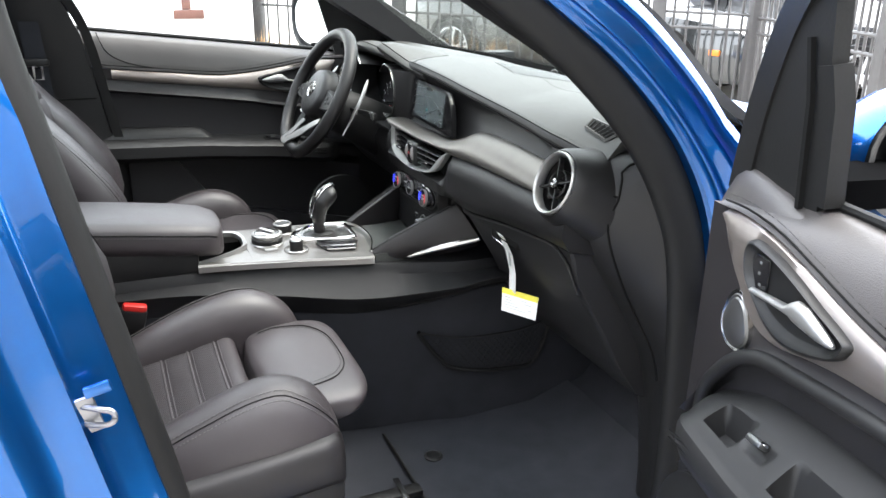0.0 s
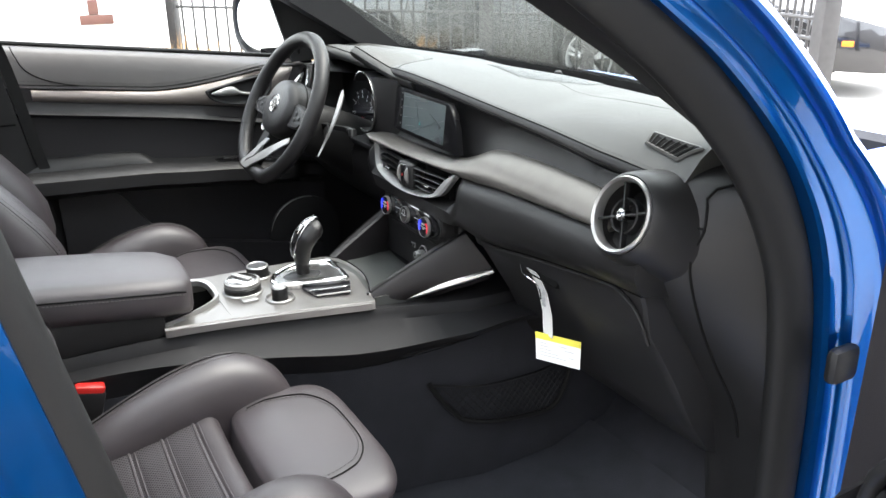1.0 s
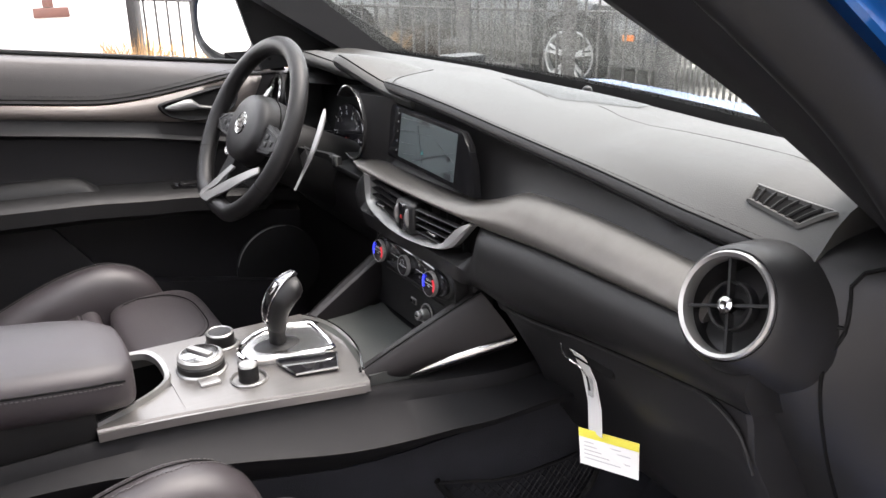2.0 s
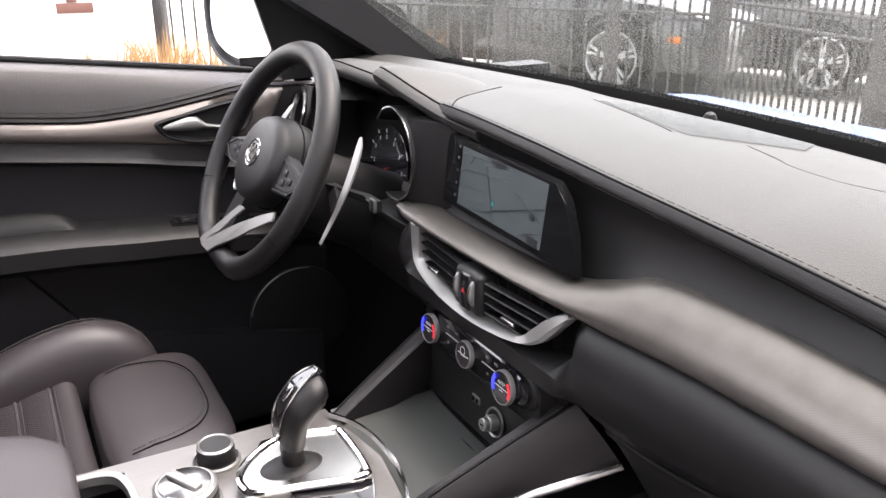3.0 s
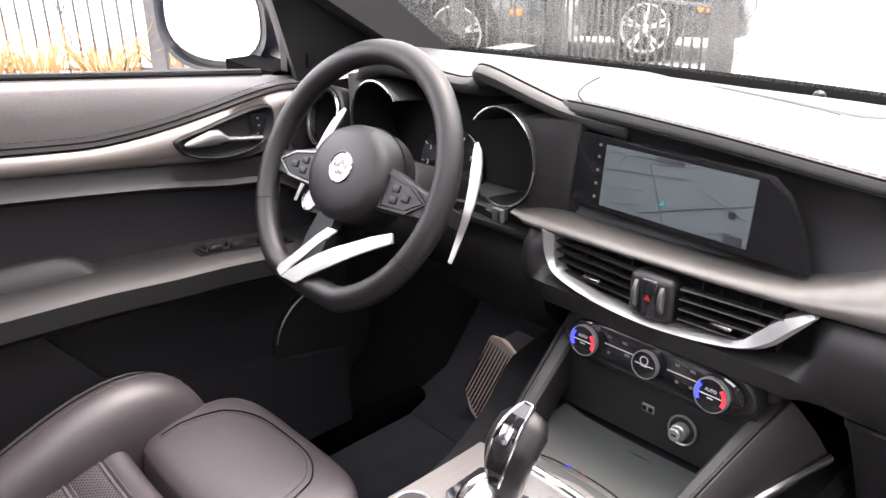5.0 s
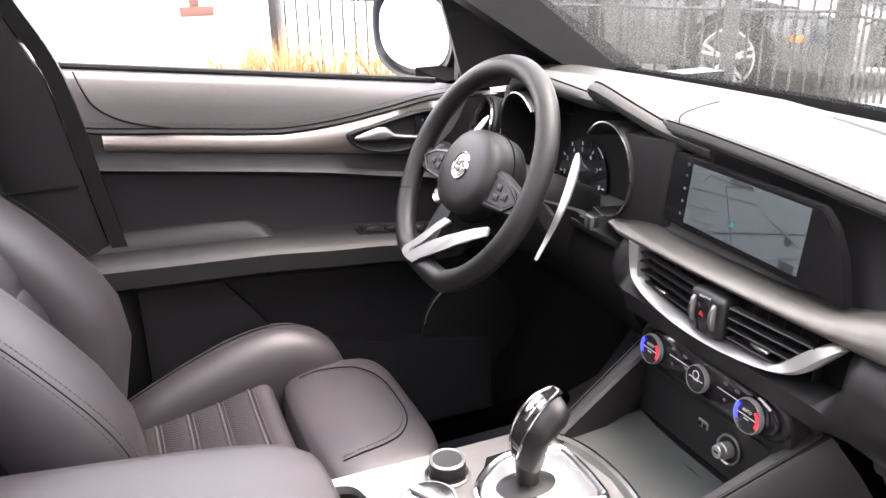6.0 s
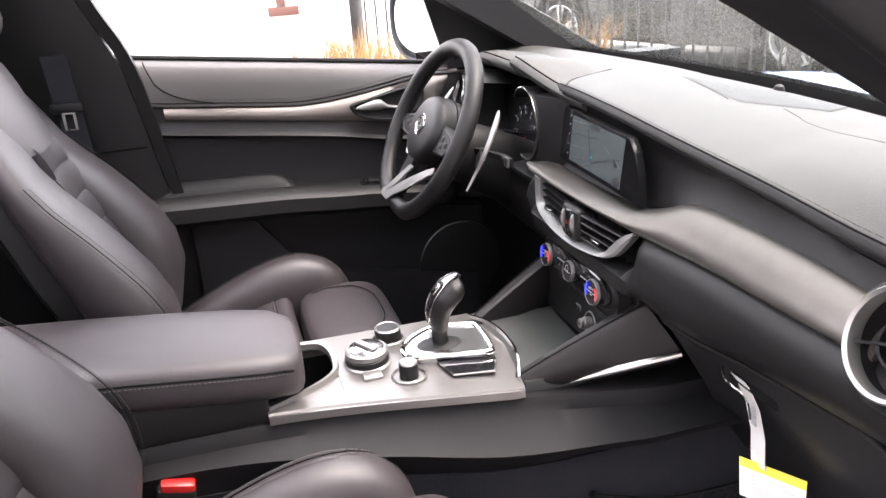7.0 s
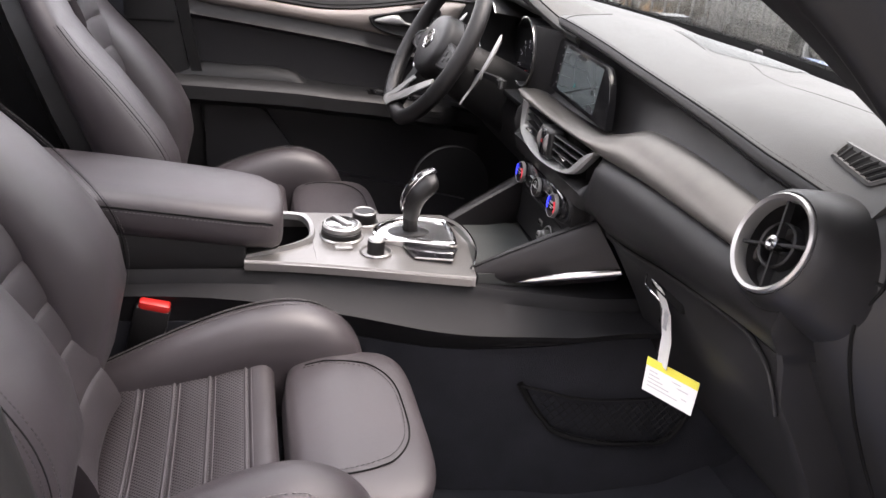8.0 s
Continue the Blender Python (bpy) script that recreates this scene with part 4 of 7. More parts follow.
lid_prof = ((-1, -0.012), (-1.0, 0.006), (-0.97, 0.020), (-0.90, 0.029), (-0.75, 0.034), (-0.4, 0.037), (0, 0.038), (0.4, 0.037), (0.75, 0.034), (0.90, 0.029), (0.97, 0.020), (1, 0.006), (1, -0.012), (0.97, -0.026), (0.85, -0.034), (-0.85, -0.034), (-0.97, -0.026))


def lid_z(x):
    """The lid's middle height: it falls towards its front end."""
    return smooth(x, [-0.85, -0.60, -0.42, -0.31], [0.850, 0.831, 0.809, 0.796])


part("lid", loft([[Vector((x, 0.020 + s * 0.105 * k, lid_z(x) + h * (0.5 + 0.5 * k) - (0.004 if k < 0.9 else 0))) for s, h in lid_prof] for x, k in ((-0.85, 1.0), (-0.72, 1.0), (-0.6, 1.0), (-0.52, 1.0), (-0.45, 1.0), (-0.40, 0.99), (-0.37, 0.965), (-0.347, 0.92), (-0.330, 0.85), (-0.319, 0.74), (-0.314, 0.58), (-0.312, 0.4))]), LEATHER, armrest, "", 60)
lid_run = [(x, 0.020 - 0.1045 * k, lid_z(x) + 0.015 * (0.5 + 0.5 * k) - (0.004 if k < 0.9 else 0)) for x, k in [(x, 1.0) for x in span(-0.85, -0.45, 8)] + [(-0.40, 0.99), (-0.37, 0.965), (-0.347, 0.92), (-0.330, 0.85)]]
part("lid_seam", tube(lid_run, 0.0014, 6), SEAM, armrest, "seam along the lid")
part("lid_stitching", stitches([(x, y - 0.0003, z - 0.005) for x, y, z in lid_run], 0.0058, 0.0036, 0.0010), THREAD, armrest, "grey stitching")
part("bin", rbox((-0.62, 0.022, 0.766), (0.50, 0.195, 0.066), 0.008), HARD, armrest)

# shifter and its frame
fr = [(-0.155, 0.016), (-0.140, 0.040), (-0.110, 0.062), (-0.080, 0.068), (-0.034, 0.056), (-0.022, 0.046), (-0.024, -0.030), (-0.036, -0.046), (-0.10, -0.030), (-0.146, -0.018), (-0.155, -0.006)]
part("shifter_frame", plate([(x, y, 0.742) for x, y in fr], (0, 0, 1), 0.018, 0.004), FRAME, console, "satin silver shifter surround")
part("bezel_rim", tube(curve([(x, y, 0.7605) for x, y in fr], 4, True), 0.0045, 8, True), CHROME, console, "bright rounded bezel round the shifter")
part("shifter_well", lathe([(0.036, -0.004), (0.036, 0.001), (0.030, 0.003), (0.022, 0.005), (0.0, 0.005)], (-0.096, 0.012, 0.7595), (0, 0, 1), 30, ry=0.66), HARD, console, "black shifter gate")
part("gate_window", plate([(x, y, 0.746) for x, y in ((-0.112, -0.032), (-0.100, -0.078), (-0.040, -0.090), (-0.022, -0.046), (-0.036, -0.042))], (0, 0, 1), 0.008, 0.001), GLOSS, console, "gloss black gear display")
part("gate_edge", sweep([(x, y, 0.752) for x, y in ((-0.112, -0.032), (-0.100, -0.078), (-0.040, -0.090), (-0.022, -0.046))], circle(0.002, 6)), SATIN, console)
part("left_window", plate([(x, y, 0.746) for x, y in ((-0.125, 0.062), (-0.11, 0.085), (-0.055, 0.088), (-0.03, 0.062), (-0.08, 0.070))], (0, 0, 1), 0.008, 0.001), GLOSS, console, "gloss black switch field")
shifter = thing("gear_shifter", "black leather gear selector with silver inlay", "gear shifter", (-0.085, 0.012, 0.76))
part("stem", sweep(curve([(-0.092, 0.014, 0.757), (-0.094, 0.014, 0.785), (-0.092, 0.014, 0.812)], 5), circle(0.013, 12, 0.014), up=(0, 1, 0)), GRIP, shifter, "", 60)
grip = part("grip", sweep(curve([(-0.093, 0.014, 0.787), (-0.092, 0.014, 0.812), (-0.084, 0.014, 0.833), (-0.066, 0.014, 0.850), (-0.052, 0.014, 0.855)], 6), circle(0.0185, 16, 0.0285), up=(0, 1, 0), scale=lambda t: lerp(t, [0, 0.2, 0.5, 0.75, 0.92, 1.0], [0.72, 0.9, 1.08, 1.05, 0.8, 0.3])), GRIP, shifter, "", 60)
spine = curve([(-0.1105, 0, 0.800), (-0.1095, 0, 0.819), (-0.100, 0, 0.842), (-0.082, 0, 0.8625), (-0.060, 0, 0.8735)], 6)
rail = [Vector((q.x, 0.014 + 0.0135 * math.sin(math.pi * (0.06 + 0.88 * k / 24)) ** 0.6, q.z)) for k, q in enumerate(spine)]
rail += [Vector((q.x, 0.028 - q.y, q.z)) for q in rail[::-1]]
part("silver_outline", tube(rail, 0.0016, 6, True), SATIN, grip, "silver outline of the inlay")
part("gloss_inlay", loft([[a, b, b + Vector((0.006, 0, -0.003)), a + Vector((0.006, 0, -0.003))] for a, b in zip(rail[:25], rail[25:][::-1])]), GLOSS, grip, "gloss black inlay")
part("release_key", rbox((-0.094, 0.014, 0.8530), (0.004, 0.014, 0.020), 0.0015, 2, Euler((0, 0.75, 0)).to_matrix()), SATIN, grip, "silver release key")


def dial(x, y, r, h, base, label):
    d = part("rotary_dial", lathe([(r * 1.02, 0), (r * 1.02, 0.004), (r * 0.97, 0.006), (r, 0.009), (r, h - 0.003), (r * 0.9, h), (0, h)], (x, y, 0.748), (0, 0, 1), 30), HARD, console, label)
    part("dial_ring", lathe([(base, 0.0), (base, 0.004), (base * 0.93, 0.006), (base * 0.86, 0.003)], (x, y, 0.748), (0, 0, 1), 30, ring=True), SILVER, d, "silver ring")
    return d


d2 = dial(-0.164, 0.078, 0.0215, 0.024, 0.027, "black drive mode dial with silver rim")
part("top_ring", lathe([(0.0200, 0.022), (0.0215, 0.0235), (0.019, 0.0255), (0.0175, 0.024)], (-0.164, 0.078, 0.748), (0, 0, 1), 28, ring=True), SILVER, d2, "silver rim")
d1 = dial(-0.212, 0.016, 0.034, 0.018, 0.0375, "large silver-capped control dial")
part("knurled_band", lathe([(0.030, 0.016), (0.0335, 0.018), (0.0335, 0.025), (0.030, 0.0275), (0, 0.0275)], (-0.212, 0.016, 0.748), (0, 0, 1), 30), SILVER, d1, "silver knurled band")
part("dial_cap", lathe([(0.0275, 0.026), (0.0275, 0.0288), (0.0262, 0.0296), (0, 0.0292)], (-0.212, 0.016, 0.748), (0, 0, 1), 30), SATIN, d1, "satin silver dial top")
part("dial_ridge", rbox((-0.212, 0.016, 0.7795), (0.012, 0.046, 0.006), 0.0025, 2, Euler((0, 0, 0.5)).to_matrix()), SILVER, d1, "raised grip across the dial")
part("dial_key", rbox((-0.214, -0.031, 0.752), (0.030, 0.024, 0.006), 0.003), SILVER, console, "silver key beside the dial")
d3 = dial(-0.162, -0.050, 0.0145, 0.024, 0.027, "small volume knob on a silver dish")
part("knob_cap", lathe([(0.0125, 0.023), (0.014, 0.0245), (0.012, 0.027), (0, 0.027)], (-0.162, -0.050, 0.748), (0, 0, 1), 24), SILVER, d3, "silver cap")

# tray and climate panel
part("tray", loft([[Vector((x, y, 0.743 - 0.010 * math.sin(math.pi * k / 8) ** 0.3 + dz)) for k, y in enumerate(span(0.125, -0.125, 8))] + [Vector((x, y, 0.70)) for y in (-0.125, 0.125)] for x, dz in ((-0.004, 0.0), (0.02, 0.0), (0.08, -0.007), (0.130, -0.015), (0.146, -0.013))]), LIDSKIN, console, "black ribbed tray cover", 50)
part("tray_edge", sweep(curve([(-0.014, 0.105, 0.750), (0.004, 0.070, 0.752), (0.013, 0.03, 0.753), (0.014, -0.02, 0.753), (0.007, -0.065, 0.752), (-0.012, -0.118, 0.749)], 6), [(-0.0025, -0.003), (0.0025, -0.003), (0.0015, 0.003), (-0.0015, 0.003)]), CHROME, console, "bright chrome tray edge")
CN = Vector((-1, 0, 0.12)).normalized()
cpanel = part("climate_panel", loft([[Vector((x, y, z)) for y, z in ((0.132, 0.735), (0.128, 0.84), (0.122, 0.87), (0.10, 0.895), (-0.10, 0.895), (-0.122, 0.87), (-0.128, 0.84), (-0.132, 0.735))] for x in (0.165, 0.146, 0.142)]), HARD, console, "black climate control panel")
part("climate_backing", rbox((0.188, 0, 0.81), (0.04, 0.275, 0.17), 0.006), SHELL, console)


def stadium(x, half, high, zc=0.8465):
    return [Vector((x, half * math.copysign(abs(math.cos(a)) ** 0.35, math.cos(a)), zc + high * math.sin(a))) for a in [2 * math.pi * k / 48 for k in range(48)]]


strip_rim = part("strip_rim", loft([stadium(0.144, 0.128, 0.030), stadium(0.139, 0.127, 0.0295), stadium(0.1375, 0.124, 0.028), stadium(0.1395, 0.120, 0.0255)]), SHELL, console, "rounded black rim of the control strip", 50)
strip = part("control_strip", loft([stadium(0.141, 0.117, 0.0235), stadium(0.1345, 0.116, 0.0230), stadium(0.1328, 0.113, 0.0215)]), GLOSS, console, "gloss black control strip")
part("strip_crease", rbox((0.1412, -0.004, 0.8095), (0.003, 0.20, 0.0022), 0.0008), SHELL, console, "ledge under the control strip")
# Temperature marks given a glow of their own on top of the print's colour
BLUEGLOW, REDGLOW = material("blue_print", (0.02, 0.03, 0.80), 0.3, emit=0.35), material("red_print", (0.42, 0.02, 0.03), 0.3, emit=0.14)
for y, z, r, kind in ((0.086, 0.8455, 0.0192, "temp"), (-0.001, 0.8480, 0.0168, "fan"), (-0.0845, 0.8455, 0.0200, "temp")):
    c = Vector((0.1335, y, z))
    k = part("climate_knob", lathe([(r * 1.02, 0), (r, 0.011), (r * 0.94, 0.013), (0, 0.013)], c, CN, 36), GLOSS, console, "climate knob with silver ring" + (" and blue and red marks" if kind == "temp" else ""))
    part("knob_ring", lathe([(r * 1.0, 0.006), (r * 1.02, 0.0105), (r * 0.985, 0.0138), (r * 0.935, 0.0138), (r * 0.93, 0.009)], c, CN, 36, ring=True), SILVER, k, "silver ring")
    f = c + CN * 0.0133
    part("split_line", sweep([f + Vector((0, r * 0.70, 0)), f + Vector((0, -r * 0.70, 0))], [(-0.0004, -0.0003), (0.0004, -0.0003), (0.0004, 0.0003), (-0.0004, 0.0003)], up=CN), NUM, k)
    if kind == "temp":
        for mat, s in ((BLUEGLOW, 1), (REDGLOW, -1)):
            arc = [f + Vector((0.0, s * r * 0.80 * math.cos(a), r * 0.80 * math.sin(a))) + CN * 0.0004 for a in span(-0.62, 0.72, 8)]
            part("temperature_mark", sweep(arc, [(-0.0022, -0.0003), (0.0022, -0.0003), (0.0022, 0.0003), (-0.0022, 0.0003)], up=CN), mat, k)
        part("word", letters("AUTO", 0.0050, f + Vector((0, 0, 0.0062)), CN, (0, 0, 1)), NUM, k, "word AUTO")
        part("mark_bar", rbox(f + Vector((0, 0, -0.0034)), (0.0006, 0.007, 0.0014), 0), NUM, k)
        part("word", letters("SYNC" if y < 0 else "A/C", 0.0046, f + Vector((0, 0, -0.0082)), CN, (0, 0, 1)), NUM, k)
    else:
        part("fan_mark", lathe([(0.0050, 0.0), (0.0056, 0.0005), (0.0044, 0.0005)], f + Vector((0, 0, 0.0055)), CN, 18, ring=True), NUM, k)
        part("mark_bar", rbox(f + Vector((0, 0, -0.0012)), (0.0006, 0.008, 0.0014), 0), NUM, k)
        part("mark_bar", rbox(f + Vector((0, 0, -0.0085)), (0.0006, 0.006, 0.0022), 0), NUM, k)
for y, z, w in ((0.056, 0.8590, 0.006), (0.034, 0.8585, 0.007), (0.056, 0.8380, 0.004), (0.030, 0.8440, 0.007), (-0.036, 0.8590, 0.006), (-0.055, 0.8585, 0.007), (-0.037, 0.8380, 0.004), (-0.055, 0.8380, 0.005)):
    part("button_mark", rbox((0.1326, y, z), (0.0008, w, 0.0034), 0.0003), DIM, strip)
for y0, y1 in ((0.062, 0.018), (-0.024, -0.064)):
    part("button_line", rbox((0.1326, (y0 + y1) / 2, 0.8485), (0.0006, abs(y0 - y1), 0.0010), 0), NUM, strip)
usb = part("usb_socket", rbox((0.1415, 0.001, 0.781), (0.003, 0.017, 0.0105), 0.002), DIM, console, "small grey socket cover")
for dy in (-0.0042, 0.0042):
    part("socket_mark", rbox((0.1396, 0.001 + dy, 0.781), (0.001, 0.0055, 0.006), 0.0008), SEAM, usb)
PC = Vector((0.1415, -0.0475, 0.7755))
sc = part("power_socket", lathe([(0.0180, 0), (0.0185, 0.003), (0.0165, 0.0045), (0.0, 0.003)], PC, CN, 32), HARD, console, "round power socket with silver ring and knob")
part("socket_ring", lathe([(0.0165, 0.002), (0.0186, 0.0035), (0.0178, 0.006), (0.0152, 0.004)], PC, CN, 32, ring=True), SILVER, sc, "silver ring")
part("plug", lathe([(0.0098, 0.002), (0.0102, 0.012), (0.0096, 0.0145), (0.0082, 0.0155), (0.0078, 0.0215), (0.0066, 0.0225), (0.0, 0.0222)], PC, CN, 24), SILVER, sc, "silver knob in the socket")
part("plug_mark", rbox(PC + CN * 0.0227, (0.0006, 0.006, 0.0018), 0), SEAM, sc)
for s in (1, -1):
    rings, run = [], []
    for t in span(0, 1, 10):
        tx, tz = -0.028 + 0.205 * t, 0.732 + 0.110 * t ** 0.92
        bx, bz = 0.022 + 0.200 * t, 0.720 + 0.046 * t
        yi, yo, yb = 0.090 + 0.034 * t, 0.113 + 0.041 * t, 0.117 + 0.064 * t
        rings.append([Vector((x, s * y, z)) for x, y, z in ((tx, yi, tz - 0.06), (tx, yi - 0.001, tz - 0.004), (tx, yi + 0.003, tz), (tx, yo - 0.006, tz + 0.001), (tx + 0.002, yo, tz - 0.004), ((tx + bx) / 2, (yo + yb) / 2 + 0.003, (tz + bz) / 2), (bx, yb, bz), (bx, yb - 0.02, bz - 0.022))])
        run.append(Vector((tx, s * (yo - 0.009), tz + 0.0014)))
    wing = part("wing", loft(rings), SKIN, console, "padded leather console wing", 40)
    part("wing_seam", tube(run, 0.0011, 6), SEAM, wing)
    part("wing_stitching", stitches([q + Vector((0, -s * 0.004, 0.0004)) for q in run]), STITCH, wing)
    part("chrome_strip", sweep(curve([(0.052, s * 0.1195, 0.7250), (0.112, s * 0.1435, 0.7425), (0.165, s * 0.1640, 0.757), (0.217, s * 0.1830, 0.770)], 6), circle(0.0068, 10, 0.0072), scale=lambda t: lerp(t, [0, 0.1, 0.6, 1.0], [0.3, 0.85, 1.0, 0.8])), FRAME, console, "bright silver strip")

# ---- seats ----


BX = [-0.68, -0.61, -0.52, -0.43, -0.36, -0.30, -0.25, -0.215, -0.197, -0.190]
BZ = [0.575, 0.610, 0.655, 0.695, 0.717, 0.722, 0.705, 0.675, 0.640, 0.61]
BW = [0.045, 0.052, 0.058, 0.061, 0.062, 0.062, 0.060, 0.052, 0.036, 0.015]
BH = [0.06, 0.075, 0.095, 0.11, 0.115, 0.115, 0.10, 0.075, 0.045, 0.015]


def seat(name, yc, xo, label):
    st = thing(name, label, "car seat", (-0.45 + xo, yc, 0.35))

    def insert_z(x):
        return smooth(x, [-0.65, -0.57, -0.45, -0.32], [0.575, 0.588, 0.612, 0.638])

    # cushion centre: flat lateral panels between raised double seams
    for k in range(6):
        x0, x1 = -0.62 + 0.05 * k, -0.62 + 0.05 * (k + 1) - (0.013 if k == 5 else 0.0)
        rings = []
        for y in span(-0.15, 0.15, 10):
            dip = 0.014 * (abs(y) / 0.15) ** 2.5
            prof = [(u, insert_z(x0 + (x1 - x0) * u) + dip + 0.003 * math.sin(math.pi * min(1, max(0, u))) ** 0.5 - (0.014 * u ** 5 if k == 5 else 0.0)) for u in (0, 0.12, 0.3, 0.5, 0.7, 0.88, 1)]
            rings.append([Vector((x0 + (x1 - x0) * u + xo, yc + y, z)) for u, z in prof] + [Vector((x1 + xo, yc + y, 0.50)), Vector((x0 + xo, yc + y, 0.50))])
        part("cushion_panel", loft(rings), HOLED if k < 5 else PERF, st, "perforated leather panel", 60)
        if k:
            for dx in (-0.0042, 0.0042):
                part("seam_welt", tube([(x0 + dx + xo, yc + y, insert_z(x0) + 0.014 * (abs(y) / 0.15) ** 2.5 + 0.0005) for y in span(-0.15, 0.15, 12)], 0.0026, 7), LEATHER, st)
    # thigh extension
    rings = []
    prof = ((-0.316, 0.575), (-0.321, 0.625), (-0.316, 0.640), (-0.300, 0.651), (-0.26, 0.660), (-0.20, 0.660), (-0.165, 0.657), (-0.147, 0.651), (-0.139, 0.641), (-0.144, 0.624), (-0.162, 0.609), (-0.22, 0.596))
    dense = [(q.x, q.z) for q in curve([(x, 0, z) for x, z in prof], 4, True)]
    for s in [math.sin(a) for a in span(-math.pi / 2, math.pi / 2, 36)]:
        c = max(0.0, 1 - abs(s) ** 4.2)
        rings.append([Vector(((-0.25 + (x + 0.25) * (0.58 + 0.42 * c ** 0.5)) + xo, yc + s * 0.172, 0.615 + (z - 0.615) * (0.45 + 0.55 * c ** 0.5) + 0.004 * s * s)) for x, z in dense])
    ext = part("extension", loft(rings), LEATHER, st, "leather thigh support cushion", 60)
    def on_ext(k, s, lift):
        k0 = int(k)
        x = prof[k0][0] + (prof[k0 + 1][0] - prof[k0][0]) * (k - k0)
        z = prof[k0][1] + (prof[k0 + 1][1] - prof[k0][1]) * (k - k0)
        c = max(0.0, 1 - abs(s) ** 4.2)
        return Vector(((-0.25 + (x + 0.25) * (0.58 + 0.42 * c ** 0.5)) + xo, yc + s * 0.172, 0.615 + (z - 0.615) * (0.45 + 0.55 * c ** 0.5) + 0.004 * s * s + lift))

    loop = curve([(3.2, 0.74, 0), (4.0, 0.74, 0), (4.7, 0.70, 0), (5.4, 0.58, 0), (5.9, 0.36, 0), (6.05, 0, 0), (5.9, -0.36, 0), (5.4, -0.58, 0), (4.7, -0.70, 0), (4.0, -0.74, 0), (3.2, -0.74, 0)], 6)
    part("extension_seam", tube([on_ext(q.x, q.y, 0.0016) for q in loop], 0.0011, 6), SEAM, ext)
    part("extension_stitching", stitches([on_ext(q.x - 0.16, q.y * 0.94, 0.0022) for q in loop]), STITCH, ext)
    for s in (1, -1):
        outer_side = s < 0 and yc < 0

        def short(x):
            """The outer bolster beside the open door stops short of the thigh support's front."""
            return -0.42 + (x + 0.42) * 0.87 if outer_side and x > -0.42 else x

        rings = []
        for x, z, w, h in [(bx, smooth(bx, BX, BZ), smooth(bx, BX, BW), smooth(bx, BX, BH)) for bx in span(-0.68, -0.26, 16) + [-0.25, -0.24, -0.23, -0.22, -0.213, -0.207, -0.202, -0.198, -0.195, -0.192, -0.190]]:
            ring = []
            z -= 0.075 if xo > 0.01 and s < 0 else 0.0
            x = short(x)
            for a in [2 * math.pi * i / 20 for i in range(20)]:
                sx, sz = math.cos(a), math.sin(a)
                sx, sz = math.copysign(abs(sx) ** 0.8, sx), math.copysign(abs(sz) ** 0.8, sz)
                ring.append(Vector((x + xo, yc + s * (0.203 + w * sx - 0.012 * max(0, sz)), z - h + h * sz)))
            rings.append(ring)
        b = part("cushion_bolster", loft(rings), LEATHER, st, "leather side bolster", 60)
        low, outer = (0.075 if xo > 0.01 and s < 0 else 0.0), (62 if s < 0 and yc < 0 else 84)

        def on_bolster(x, deg, lift=0.0):
            w, h = smooth(x, BX, BW) + lift, smooth(x, BX, BH)
            sx, sz = math.cos(radians(deg)), math.sin(radians(deg))
            sx, sz = math.copysign(abs(sx) ** 0.8, sx), math.copysign(abs(sz) ** 0.8, sz)
            return Vector((short(x) + xo + (lift if x > -0.26 else 0), yc + s * (0.203 + w * sx - 0.012 * max(0, sz)), smooth(x, BX, BZ) - low - h + (h + lift) * sz))

        xs = span(-0.62, -0.26, 20) + [-0.25, -0.24, -0.23, -0.22, -0.213, -0.207, -0.202, -0.198]
        turn = [outer - 22 * max(0.0, (x + 0.30) / 0.10) for x in xs]
        part("bolster_seam", tube([on_bolster(x, d, 0.0) for x, d in zip(xs, turn)], 0.0009, 6), SEAM, b)
        for off in (7, -7):
            part("bolster_stitching", stitches([on_bolster(x, d + off, 0.0004) for x, d in zip(xs, turn)], 0.0058, 0.0036, 0.0008), THREAD, b, "grey double stitching")
        cover = part("side_cover", loft([[Vector((short(x) + xo, yc + s * (y + dy), z)) for y, z in ((0.20, 0.625 + dz), (0.262, 0.628 + dz), (0.278, 0.600 + dz), (0.276, 0.50), (0.262, 0.42), (0.20, 0.42))] for x, dy, dz in ((-0.78, -0.01, -0.06), (-0.6, 0.0, -0.035), (-0.4, 0.002, -0.01), (-0.24, 0.0, 0.005), (-0.205, -0.012, 0.0), (-0.195, -0.04, -0.02))]), HARD, st, "black plastic seat side cover", 50)
        part("side_panel", loft([[Vector((short(x) + xo, yc + s * (y + dy), z)) for y, z in ((0.20, 0.629 + dz), (0.264, 0.632 + dz), (0.277, 0.622 + dz), (0.2825, 0.600 + dz), (0.2825, 0.567 + dz), (0.279, 0.556 + dz), (0.272, 0.553 + dz), (0.20, 0.553 + dz))] for x, dy, dz in ((-0.78, -0.01, -0.06), (-0.6, 0.0, -0.035), (-0.4, 0.002, -0.01), (-0.24, 0.0, 0.005), (-0.212, -0.006, 0.003), (-0.200, -0.018, -0.004), (-0.191, -0.045, -0.02))]), SKIN, st, "leather-look panel along the seat side", 60)
        part("seat_switch", rbox((-0.40 + xo, yc + s * 0.281, 0.515), (0.05, 0.010, 0.016), 0.004, 2, Euler((0, -0.25, 0)).to_matrix()), GLOSS, cover, "black seat adjustment switch")
        part("seat_rail", rbox((-0.45 + xo, yc + s * 0.20, 0.375), (0.60, 0.035, 0.05), 0.008), HARD, st, "black seat rail")
